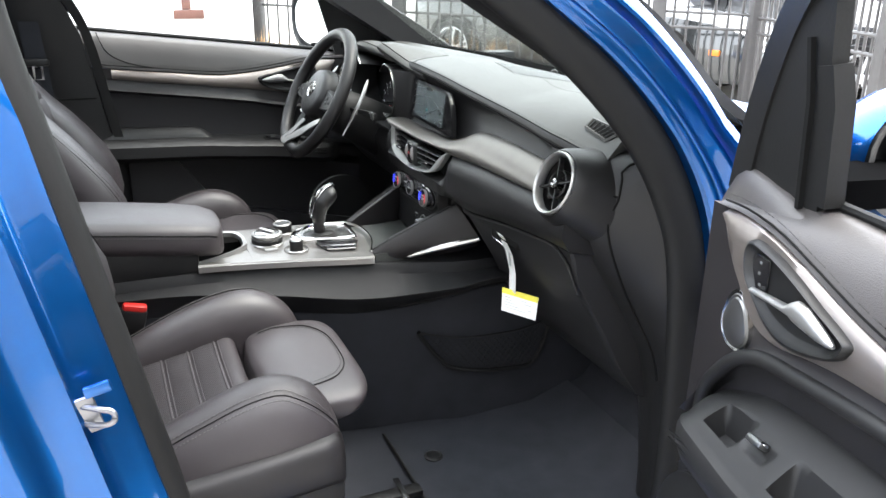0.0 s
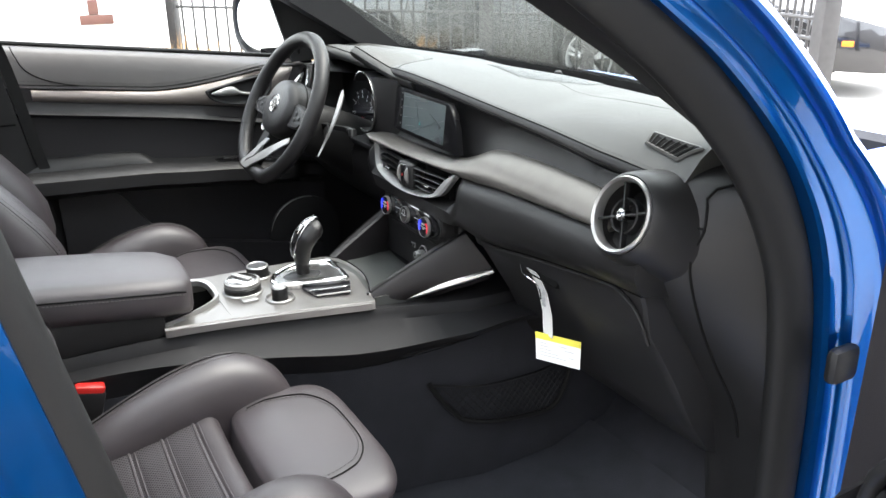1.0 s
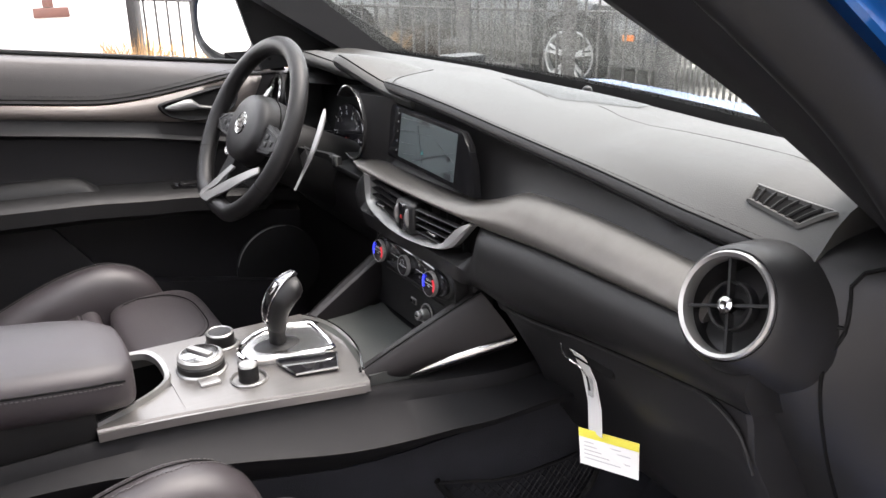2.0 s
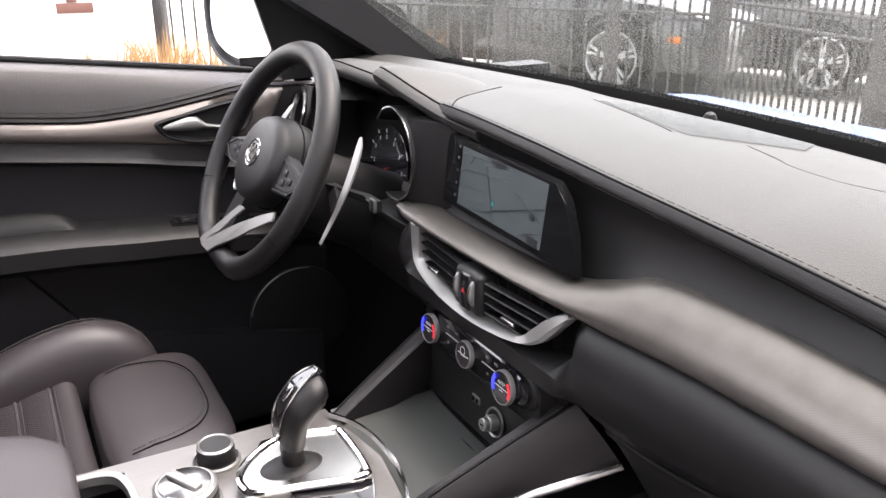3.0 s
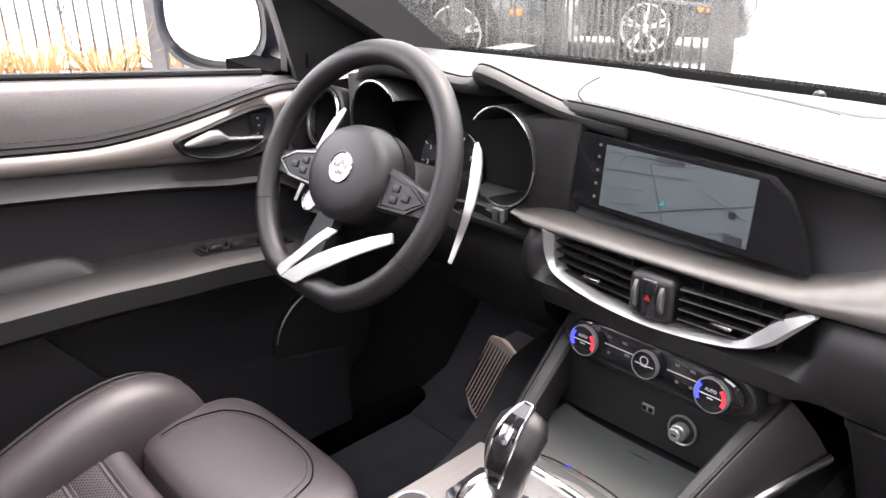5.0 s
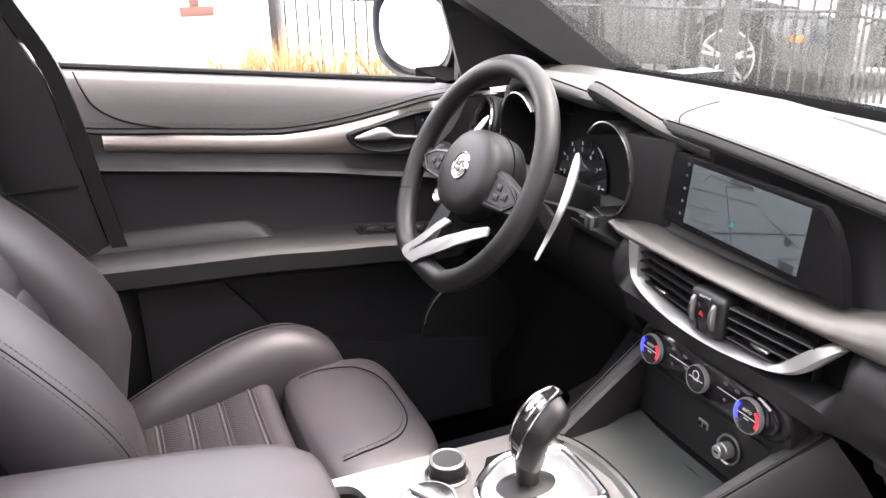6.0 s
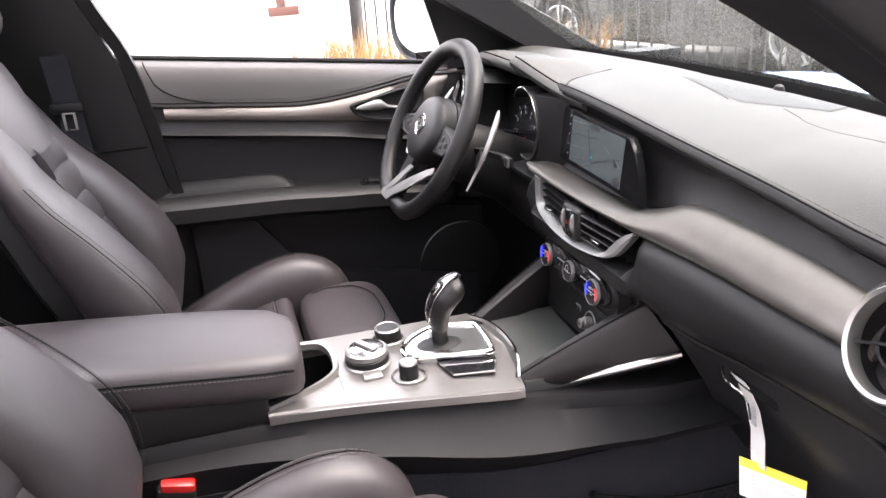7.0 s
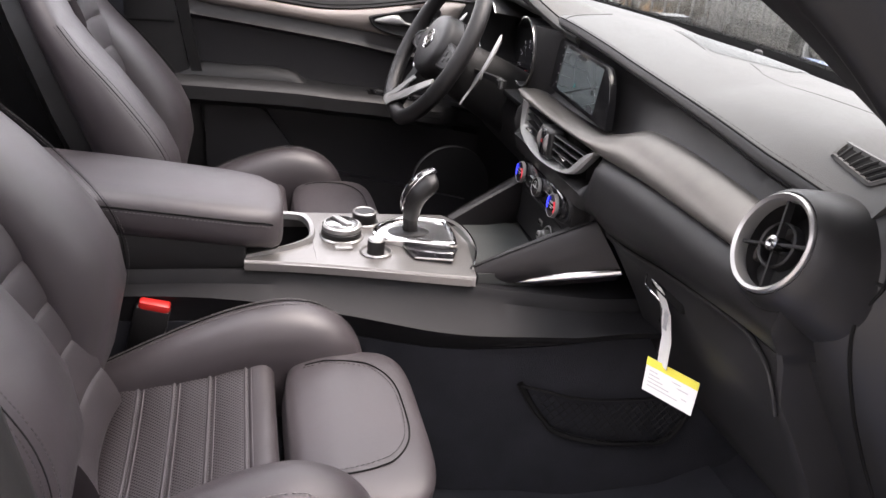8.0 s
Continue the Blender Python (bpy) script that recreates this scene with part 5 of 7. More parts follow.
    part("base", rbox((-0.46 + xo, yc, 0.485), (0.50, 0.40, 0.13), 0.02), CARPET, st)

    # backrest
    def back_x(z):
        return -0.552 - 0.055 - 0.4 * (z - 0.763)

    for k in range(8):
        z0, z1 = 0.625 + 0.057 * k, 0.625 + 0.057 * (k + 1)
        w = lerp(z0, [0.6, 0.95, 1.1], [0.10, 0.085, 0.07])
        part("back_panel", loft([[Vector((back_x(z0 + (z1 - z0) * u) + xo + 0.004 * math.sin(math.pi * u) ** 0.5 + 0.012 * (abs(y) / w) ** 2.5, yc + y, z0 + (z1 - z0) * u)) for u in span(0, 1, 8)] + [Vector((back_x(z1) - 0.06 + xo, yc + y, z1)), Vector((back_x(z0) - 0.06 + xo, yc + y, z0))] for y in span(-w, w, 8)]), PERF, st, "pleated leather panel", 60)
    for s in (1, -1):
        rings = []
        for z, xf, yy, w in ((0.585, -0.605, 0.19, 0.045), (0.62, -0.580, 0.195, 0.055), (0.675, -0.556, 0.198, 0.062), (0.763, -0.536, 0.20, 0.066), (0.82, -0.543, 0.20, 0.066), (0.87, -0.566, 0.198, 0.064), (0.92, -0.602, 0.193, 0.062), (0.965, -0.638, 0.187, 0.060), (1.01, -0.680, 0.177, 0.058), (1.05, -0.712, 0.165, 0.056), (1.10, -0.738, 0.150, 0.055), (1.15, -0.765, 0.130, 0.055), (1.185, -0.79, 0.115, 0.045), (1.20, -0.81, 0.105, 0.02)):
            xb = back_x(z) - 0.055
            cx, hx = (xf + xb) / 2, (xf - xb) / 2
            ring = []
            for a in [2 * math.pi * i / 20 for i in range(20)]:
                sx, sy = math.cos(a), math.sin(a)
                sx, sy = math.copysign(abs(sx) ** 0.75, sx), math.copysign(abs(sy) ** 0.85, sy)
                ring.append(Vector((cx + hx * sx + xo, yc + s * (yy - 0.030 + (w + 0.030) * sy + 0.012 * max(0, sx)), z)))
            rings.append(ring)
        b = part("back_bolster", loft(rings), LEATHER, st, "leather back bolster", 60)
        line = curve([Vector((x + xo, yc + s * y, z)) for x, y, z in ((-0.588, 0.252, 0.64), (-0.558, 0.262, 0.70), (-0.546, 0.265, 0.763), (-0.553, 0.265, 0.82), (-0.576, 0.262, 0.87), (-0.612, 0.255, 0.92), (-0.649, 0.247, 0.965), (-0.69, 0.236, 1.01), (-0.722, 0.22, 1.05))], 5)
        part("bolster_seam", tube(line, 0.0008, 6), SEAM, b)
        for dx, dy in ((0.006, -0.006), (-0.005, 0.003)):
            part("bolster_stitching", stitches([q + Vector((dx, s * dy, 0.0)) for q in line], 0.0058, 0.0036, 0.0007), STITCH, b, "grey double stitching")
    part("yoke", loft([[Vector((back_x(z) + dx + xo, yc + y * w, z)) for y, dx in ((-1, -0.06), (-1, 0.0), (-0.6, 0.018), (0, 0.022), (0.6, 0.018), (1, 0.0), (1, -0.06))] for z, w in ((1.07, 0.10), (1.12, 0.12), (1.17, 0.13), (1.20, 0.12), (1.215, 0.09))]), LEATHER, st, "leather shoulder yoke", 60)
    part("back_shell", loft([[Vector((back_x(z) + dx + xo, yc + y * w, z)) for y, dx in ((-1, -0.03), (-1, -0.08), (-0.7, -0.11), (0.7, -0.11), (1, -0.08), (1, -0.03))] for z, w in ((0.55, 0.19), (0.70, 0.225), (0.90, 0.225), (1.05, 0.19), (1.18, 0.13))]), HARD, st, "black seat back shell", 50)
    hr = part("headrest", rbox((back_x(1.32) + 0.015 + xo, yc, 1.325), (0.10, 0.25, 0.19), 0.045, 5, Euler((0, -0.30, 0)).to_matrix()), LEATHER, st, "padded leather headrest", 60)
    for s in (1, -1):
        part("headrest_post", tube([(back_x(1.17) - 0.02 + xo, yc + s * 0.06, 1.17), (back_x(1.26) - 0.01 + xo, yc + s * 0.06, 1.26)], 0.007, 10), CHROME, hr)
    return st


driver_seat = seat("driver_seat", 0.415, 0.055, "black leather sport seat with pleated centre, beside the steering wheel")
passenger_seat = seat("passenger_seat", -0.362, 0.0, "black leather sport seat with pleated centre, beside the open door")


# ---- car body ----
ZINC = material("zinc_plated_steel", (0.24, 0.24, 0.25), 0.35, metal=0.9, spots=0.15, spot_scale=60)
suv = thing("blue_suv", "metallic blue sport utility car with its front passenger door open", "car", (0, 0, 0))
part("floor_pan", rbox((-0.35, 0, 0.315), (2.1, 1.5, 0.03), 0.01), MATPILE, suv, "black carpeted floor")
part("firewall", loft([[Vector((x, y, z)) for x, z in ((0.36, 0.332), (0.50, 0.38), (0.60, 0.50), (0.66, 0.80), (0.70, 1.04), (0.76, 1.04), (0.74, 0.3), (0.42, 0.29))] for y in span(-0.775, 0.775, 4)]), CARPET, suv, "carpeted footwell")
for s in (1, -1):
    part("kick_panel", loft([[Vector((x, s * y, z)) for x, y in ((0.34 if s < 0 else 0.16, 0.745), (0.34 if s < 0 else 0.16, 0.80), (0.78, 0.80), (0.78, 0.735))] for z in (0.30, 0.6, 1.06)]), HARD, suv, "black footwell side trim")
    part("rear_side", rbox((-1.27, s * 0.74, 0.95), (0.98, 0.08, 1.26), 0.02), HARD, suv, "dark rear cabin side")
    part("fender", loft([[Vector((x, s * y, z)) for y, z in ((0.80, 0.30), (0.90, 0.34), (0.945, 0.65), (0.93, 0.90 - d), (0.86, 0.955 - d), (0.80, 0.95 - d))] for x, d in ((0.40, 0.0), (0.6, 0.0), (0.9, 0.02), (1.2, 0.07), (1.5, 0.15), (1.7, 0.25))]), BLUE, suv, "blue front wing", 50)
def roof_z(x, y):
    return smooth(x, [-2.2, -1.6, -0.9, -0.4, -0.18], [1.565, 1.635, 1.665, 1.645, 1.585]) - 0.09 * (abs(y) / 0.62) ** 3


def roof_panel(x0, x1, y0, y1):
    xs, ys = span(x0, x1, 8), span(y0, y1, 6)
    return loft([[Vector((x, y, roof_z(x, y))) for y in ys] + [Vector((x, y, roof_z(x, y) - 0.035)) for y in ys[::-1]] for x in xs])


# The glazed opening is unseen, added to let sky light onto seats and doors
for x0, x1, y0, y1 in ((-0.45, -0.18, -0.62, 0.62), (-2.2, -1.15, -0.62, 0.62), (-1.15, -0.45, -0.62, -0.42), (-1.15, -0.45, 0.42, 0.62)):
    part("roof_panel", roof_panel(x0, x1, y0, y1), LINER, suv, "headlined roof round an unseen opening added for light")
part("sunroof_glass", loft([[Vector((x, y, roof_z(x, y) - 0.005)) for y in span(-0.42, 0.42, 6)] for x in span(-1.15, -0.45, 6)], closed=False), GLASS, suv, "clear glass of an unseen roof opening, added for light").visible_shadow = False
part("rear_bulkhead", rbox((-1.75, 0, 0.95), (0.05, 1.45, 1.25), 0.01), CARPET, suv, "dark load area cover")


def along(name, path, prof, mat, label="", up=(0, 1, 0)):
    return part(name, sweep(curve(path, 6), prof, up=up), mat, suv, label, 50)


for s in (1, -1):
    inner = [(0.50, 0.70, 1.055), (0.40, 0.698, 1.12), (0.30, 0.692, 1.18), (0.16, 0.682, 1.265), (0.0, 0.664, 1.36), (-0.16, 0.638, 1.45), (-0.36, 0.605, 1.54), (-0.75, 0.59, 1.60), (-1.4, 0.585, 1.60)]
    along("front_pillar_trim", [(x + (0.0 if s > 0 else 0.02), s * y - (0.0 if s > 0 else 0.025 - 0.125 * ease(x, 0.16, 0.44)), z + (0.0 if s > 0 else 0.015)) for x, y, z in inner], [(a * (1.0 if s > 0 else 0.62), b) for a, b in ((-0.040, -0.03), (0.040, -0.03), (0.046, 0.0), (0.032, 0.026), (-0.032, 0.026), (-0.046, 0.0))], GLOVE, "black windshield pillar trim")
panel = []
for p, q in (((0.36, -0.644, 1.079), (0.285, -0.755, 1.010)), ((0.30, -0.635, 1.114), (0.245, -0.752, 1.075)), ((0.20, -0.620, 1.173), (0.180, -0.742, 1.150)), ((0.10, -0.605, 1.232), (0.095, -0.724, 1.235)), ((-0.05, -0.580, 1.320), (-0.045, -0.694, 1.338)), ((-0.20, -0.555, 1.400), (-0.205, -0.655, 1.440)), ((-0.34, -0.530, 1.470), (-0.34, -0.620, 1.505))):
    p, q = Vector(p), Vector(q)
    fwd = Vector((0.055, -0.03, 0.045))
    panel.append([p + fwd, p + Vector((0.006, 0.0, 0.004)), p + Vector((-0.004, -0.006, -0.001)), p.lerp(q, 0.35) + Vector((-0.016, 0, -0.010)), p.lerp(q, 0.7) + Vector((-0.014, 0, -0.008)), q, q + fwd * 0.6])
part("pillar_panel", loft(panel), SIDE, suv, "black windshield pillar panel", 50)
# outer body
for x0, x1, y0, y1 in ((-0.45, -0.19, -0.62, 0.62), (-2.2, -1.15, -0.62, 0.62), (-1.15, -0.45, -0.62, -0.42), (-1.15, -0.45, 0.42, 0.62)):
    xs, ys = span(x0, x1, 8), span(y0, y1, 6)
    part("roof_skin", loft([[Vector((x, y, roof_z(x, y) + 0.004)) for y in ys] + [Vector((x, y, roof_z(x, y) + 0.016)) for y in ys[::-1]] for x in xs]), BLUE, suv, "metallic blue roof", 50)
for s in (1, -1):
    part("rear_quarter", loft([[Vector((x, s * y, z)) for y, z in ((0.78, lo), (w - 0.06, lo), (w, 0.62), (w - 0.015, 0.92), (w - 0.075, b), (0.78, b))] for x, w, lo, b in ((-0.86, 0.925, 0.30, 1.17), (-1.3, 0.93, 0.30, 1.19), (-1.8, 0.945, 0.30, 1.21), (-2.3, 0.90, 0.34, 1.22), (-2.62, 0.80, 0.42, 1.18))]), BLUE, suv, "metallic blue rear side", 50)
    part("rear_side_glass", loft([[Vector((x, s * (y0 + dy), z0)) for dy in (0, 0.012)] + [Vector((x, s * (y1 + dy), z1)) for dy in (0.012, 0)] for x, y0, z0, y1, z1 in ((-0.86, 0.80, 1.17, 0.63, 1.55), (-1.3, 0.80, 1.19, 0.63, 1.565), (-1.8, 0.79, 1.21, 0.62, 1.53), (-2.2, 0.76, 1.22, 0.62, 1.47))]), GLOSS, suv, "dark rear side window")
    part("rear_roof_rail", sweep(curve([(-0.62, s * 0.64, 1.57), (-1.3, s * 0.635, 1.59), (-1.8, s * 0.63, 1.56), (-2.25, s * 0.66, 1.46), (-2.62, s * 0.74, 1.20)], 5), circle(0.035, 8, 0.03), up=(0, 1, 0)), BLUE, suv, "blue roof side")
    for x, y in ((0.98, 0.845), (-1.84, 0.855)):
        c = Vector((x, s * y, 0.345 - 0.033 * x * 0.9))
        w = part("wheel", lathe([(0.24, -0.11), (0.33, -0.115), (0.365, -0.09), (0.372, 0.0), (0.365, 0.09), (0.33, 0.115), (0.262, 0.11), (0.25, 0.07), (0.22, -0.02), (0.22, -0.1)], c, (0, s, 0), 36), RUBBER, suv, "black tyre on a five-spoke alloy rim")
        part("rim_lip", lathe([(0.258, 0.10), (0.268, 0.115), (0.255, 0.118), (0.240, 0.10), (0.232, 0.05)], c, (0, s, 0), 36, ring=True), SILVER, w, "silver rim")
        for k in range(5):
            a = 2 * math.pi * k / 5 + 0.3
            d = Vector((math.cos(a), 0, math.sin(a)))
            part("rim_spoke", sweep([c + d * 0.03 + Vector((0, s * 0.085, 0)), c + d * 0.245 + Vector((0, s * 0.10, 0))], [(-0.030, -0.012), (0.030, -0.012), (0.026, 0.012), (-0.026, 0.012)], up=(0, s, 0)), SILVER, w)
        part("wheel_arch", sweep([(x + 0.40 * math.cos(a), s * 0.938, c.z + 0.40 * math.sin(a)) for a in span(-0.15, math.pi + 0.15, 18)], [(-0.028, -0.014), (0.028, -0.014), (0.028, 0.014), (-0.028, 0.014)], up=(0, s, 0)), HARD, suv, "black wheel arch trim")
    part("headlight", loft([[Vector((x, s * y, z + h)) for x, h in ((1.78, -0.04), (1.84, -0.03), (1.82, 0.03), (1.74, 0.05))] for y, z in ((0.46, 0.72), (0.65, 0.735), (0.82, 0.75))]), GLOSS, suv, "dark headlight")
    part("tail_light", rbox((-2.60, s * 0.66, 1.03), (0.10, 0.28, 0.12), 0.03, 3), RED, suv, "red tail light")
part("tailgate", loft([[Vector((x, y, z)) for x, z in ((-2.20, 1.50), (-2.45, 1.36), (-2.66, 1.15), (-2.72, 0.85), (-2.70, 0.42), (-2.60, 0.42), (-2.56, 1.12), (-2.20, 1.44))] for y in span(-0.76, 0.76, 6)]), BLUE, suv, "metallic blue tailgate", 40)
part("tailgate_glass", loft([[Vector((x, y, z)) for x, z in ((-2.24, 1.497), (-2.455, 1.373), (-2.63, 1.20), (-2.62, 1.185), (-2.44, 1.36), (-2.24, 1.485))] for y in span(-0.62, 0.62, 4)]), GLOSS, suv, "dark rear window", 40)
part("front_bumper", loft([[Vector((x, y * w, z)) for y, z in ((-1, lo), (-1, 0.55), (-0.93, hi), (0.93, hi), (1, 0.55), (1, lo))] for x, w, lo, hi in ((1.58, 0.93, 0.28, 0.70), (1.80, 0.86, 0.27, 0.70), (1.93, 0.66, 0.28, 0.66), (1.98, 0.40, 0.30, 0.62))]), BLUE, suv, "metallic blue front bumper", 40)
part("front_grille", plate([(1.945, -0.11, 0.66), (1.945, 0.11, 0.66), (1.995, 0.05, 0.36), (1.995, -0.05, 0.36)], (1, 0, 0.1), 0.02, 0.004), HARD, suv, "dark shield grille")
# driver's centre pillar with belt
part("center_pillar_trim", loft([[Vector((x + dx, y + dy, z)) for dx, dy in ((0.0, 0.02), (0.0, -0.012), (-0.03, -0.022), (-0.20, -0.022), (-0.25, 0.02))] for x, y, z in ((-0.40, 0.735, 0.33), (-0.435, 0.732, 0.60), (-0.497, 0.72, 0.90), (-0.540, 0.705, 1.15), (-0.600, 0.675, 1.30), (-0.68, 0.63, 1.55))]), HARD, suv, "black centre pillar trim", 50)
along("driver_door_seal", [(-0.385, 0.735, 0.40), (-0.418, 0.735, 0.60), (-0.482, 0.722, 0.90), (-0.525, 0.71, 1.15), (-0.585, 0.68, 1.30), (-0.66, 0.635, 1.55)], [(-0.012, -0.018), (0.012, -0.018), (0.012, 0.018), (-0.012, 0.018)], RUBBER, "black rubber door seal")
part("pillar_joint", rbox((-0.60, 0.6915, 0.985), (0.16, 0.003, 0.004), 0), SEAM, suv)
# passenger door opening
seal = [(0.300, -0.785, 0.36), (0.312, -0.785, 0.50), (0.314, -0.785, 0.62), (0.306, -0.785, 0.79), (0.290, -0.783, 0.93), (0.260, -0.778, 1.023), (0.205, -0.77, 1.120), (0.130, -0.755, 1.208), (0.045, -0.735, 1.286), (-0.12, -0.69, 1.41), (-0.30, -0.645, 1.51), (-0.55, -0.625, 1.56)]
along("door_seal", seal, [(0.010 + a, b) for a, b in circle(0.036, 16, 0.022)], RUBBER, "black rubber door seal")
along("inner_pillar_trim", [(0.238, -0.735, 1.105), (0.205, -0.730, 1.150), (0.100, -0.712, 1.248), (0.004, -0.698, 1.320), (-0.10, -0.675, 1.39), (-0.24, -0.645, 1.465)], circle(0.024, 12, 0.03), SHELL, "black pillar trim")
rear_seal = [(-0.43, -0.79, 0.36), (-0.50, -0.785, 0.762), (-0.571, -0.765, 1.107), (-0.613, -0.735, 1.322), (-0.63, -0.66, 1.53)]
along("door_seal", rear_seal, [(0.018 + a, 0.004 + b) for a, b in circle(0.028, 14, 0.026)], RUBBER, "black rubber door seal")
part("center_pillar", loft([[Vector((x + dx, y, z)) for dx, y in ((0.0, yo + 0.03), (-0.004, yo - 0.012), (-0.014, yo - 0.018), (-0.040, yo - 0.024), (-0.050, yo - 0.032), (-0.056, yo - 0.046), (-0.068, yo - 0.049), (-0.098, yo - 0.051), (-0.110, yo - 0.060), (-0.118, yo - 0.072), (-0.135, yo - 0.076), (-0.20, yo - 0.088), (-0.215, yo - 0.098), (-0.235, yo - 0.102), (-0.42, yo - 0.112), (-0.42, yo + 0.0))] for x, yo, z in ((-0.41, -0.80, 0.28), (-0.44, -0.80, 0.45), (-0.51, -0.80, 0.762), (-0.581, -0.78, 1.107), (-0.623, -0.745, 1.322), (-0.64, -0.67, 1.53))]), BLUE, suv, "blue painted centre pillar", 50)
striker = part("striker_plate", rbox((-0.582, -0.829, 0.872), (0.030, 0.006, 0.048), 0.004, 2, Euler((0.1, -0.2, 0)).to_matrix()), ZINC, suv, "zinc striker plate with loop")
part("striker_loop", tube(curve([(-0.587, -0.829, 0.885), (-0.566, -0.843, 0.884), (-0.555, -0.846, 0.881), (-0.552, -0.847, 0.874), (-0.555, -0.846, 0.867), (-0.566, -0.843, 0.864), (-0.587, -0.829, 0.863)], 5), 0.0035, 8), ZINC, striker, "bright steel loop")
part("pillar_pad", rbox((-0.70, -0.866, 1.05), (0.05, 0.012, 0.045), 0.004), BLUE, suv, "small pressed pad in the blue pillar")
part("jamb_embossing", rbox((-0.566, -0.834, 0.905), (0.030, 0.008, 0.014), 0.003, 2, Euler((0, -0.2, 0)).to_matrix()), BLUE, suv, "pressed rib in the blue pillar")
part("door_check", rbox((0.318, -0.842, 0.848), (0.05, 0.02, 0.05), 0.01), HARD, suv, "black door check fitting")
post = curve([(0.335, -0.812, 0.28), (0.345, -0.812, 0.50), (0.344, -0.812, 0.70), (0.332, -0.812, 0.86), (0.300, -0.812, 1.00), (0.236, -0.805, 1.115), (0.145, -0.785, 1.222), (0.048, -0.765, 1.302), (-0.11, -0.72, 1.42), (-0.30, -0.675, 1.52), (-0.6, -0.65, 1.575)], 8)
flange = [(0.022, 0.038), (0.020, -0.002), (0.014, -0.008), (-0.004, -0.009), (-0.010, -0.013), (-0.013, -0.022), (-0.020, -0.026), (-0.044, -0.028), (-0.052, -0.034), (-0.056, -0.060), (-0.060, -0.068), (-0.068, -0.069), (-0.088, -0.055), (-0.104, -0.030), (-0.111, -0.008), (-0.112, 0.04), (0.0, 0.06)]
part("front_pillar_skin", sweep(post, flange, up=(0, 1, 0), scale=lambda t: lerp(t, [0, 0.36, 0.50, 1.0], [1.0, 0.95, 0.58, 0.55])), BLUE, suv, "blue painted windshield pillar and door jamb", 40)
part("sill_cover", rbox((-0.24, 0.745, 0.345), (1.3, 0.075, 0.05), 0.01), MATTE, suv, "black sill trim")
part("sill", loft([[Vector((x, -y, z)) for y, z in ((-0.79, 0.33), (-0.785, 0.36), (-0.79, 0.372), (-0.80, 0.36), (-0.88, 0.35), (-0.90, 0.25), (-0.79, 0.25))] for x in (-0.9, 0.42)]), BLUE, suv, "blue painted door sill")
part("sill", loft([[Vector((x, y, z)) for y, z in ((-0.72, 0.33), (-0.735, 0.372), (-0.79, 0.372), (-0.80, 0.36), (-0.88, 0.35), (-0.90, 0.25), (-0.72, 0.25))] for x in (-0.9, 0.42)]), BLUE, suv, "blue painted door sill")
scuff = part("scuff_plate", rbox((-0.15, -0.752, 0.376), (0.70, 0.05, 0.008), 0.003), HARD, suv, "black sill trim with bright strip")
part("bright_strip", rbox((-0.15, -0.752, 0.381), (0.60, 0.010, 0.003), 0.001), SATIN, scuff, "bright strip")
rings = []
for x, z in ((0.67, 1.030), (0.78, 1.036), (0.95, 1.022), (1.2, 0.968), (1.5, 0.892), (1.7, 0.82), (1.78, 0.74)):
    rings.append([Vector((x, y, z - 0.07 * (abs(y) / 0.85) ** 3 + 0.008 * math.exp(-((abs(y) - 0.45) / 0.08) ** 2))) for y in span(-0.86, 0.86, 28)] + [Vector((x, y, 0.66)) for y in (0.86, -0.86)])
part("hood", loft(rings), SKYLIT, suv, "metallic blue bonnet", 50)
for s in (1, -1):
    part("wing_corner", loft([[Vector((x, s * y, z + d - (0.035 if s > 0 else 0.0))) for y, z in ((0.70, 1.070), (0.75, 1.062), (0.80, 1.040), (0.85, 0.99), (0.86, 0.93), (0.70, 0.93))] for x, d in ((0.40, -0.02), (0.50, 0.0), (0.58, 0.0), (0.68, -0.015), (0.78, -0.05))]), BLUE, suv, "blue wing beside the windshield foot", 60)
part("cowl", loft([[Vector((base_x(y) + a, y, 1.045 + b)) for a, b in ((0.03, 0.0), (0.05, 0.016), (0.12, 0.0), (0.14, -0.06))] for y in span(-0.72, 0.72, 20)]), HARD, suv, "black wiper cowl")
part("windshield", loft([[Vector((xb + (xt - xb) * u, y * (1 - 0.12 * u), 1.085 + 0.50 * u)) for u in span(0, 1, 6)] for y, xb, xt in [(yy, base_x(yy) + 0.03, -0.20 + 0.06 * (1 - (yy / 0.68) ** 2)) for yy in span(-0.69, 0.69, 14)]], closed=False), SPECKED, suv, "windshield specked with dried drops").visible_shadow = False
part("pillar_corner", plate([(0.165, 0.735, 1.07), (0.46, 0.725, 1.08), (0.36, 0.715, 1.17), (0.10, 0.70, 1.33), (0.10, 0.715, 1.27)], (0, 1, 0), 0.01), GLOVE, suv, "black corner panel between pillar and door")
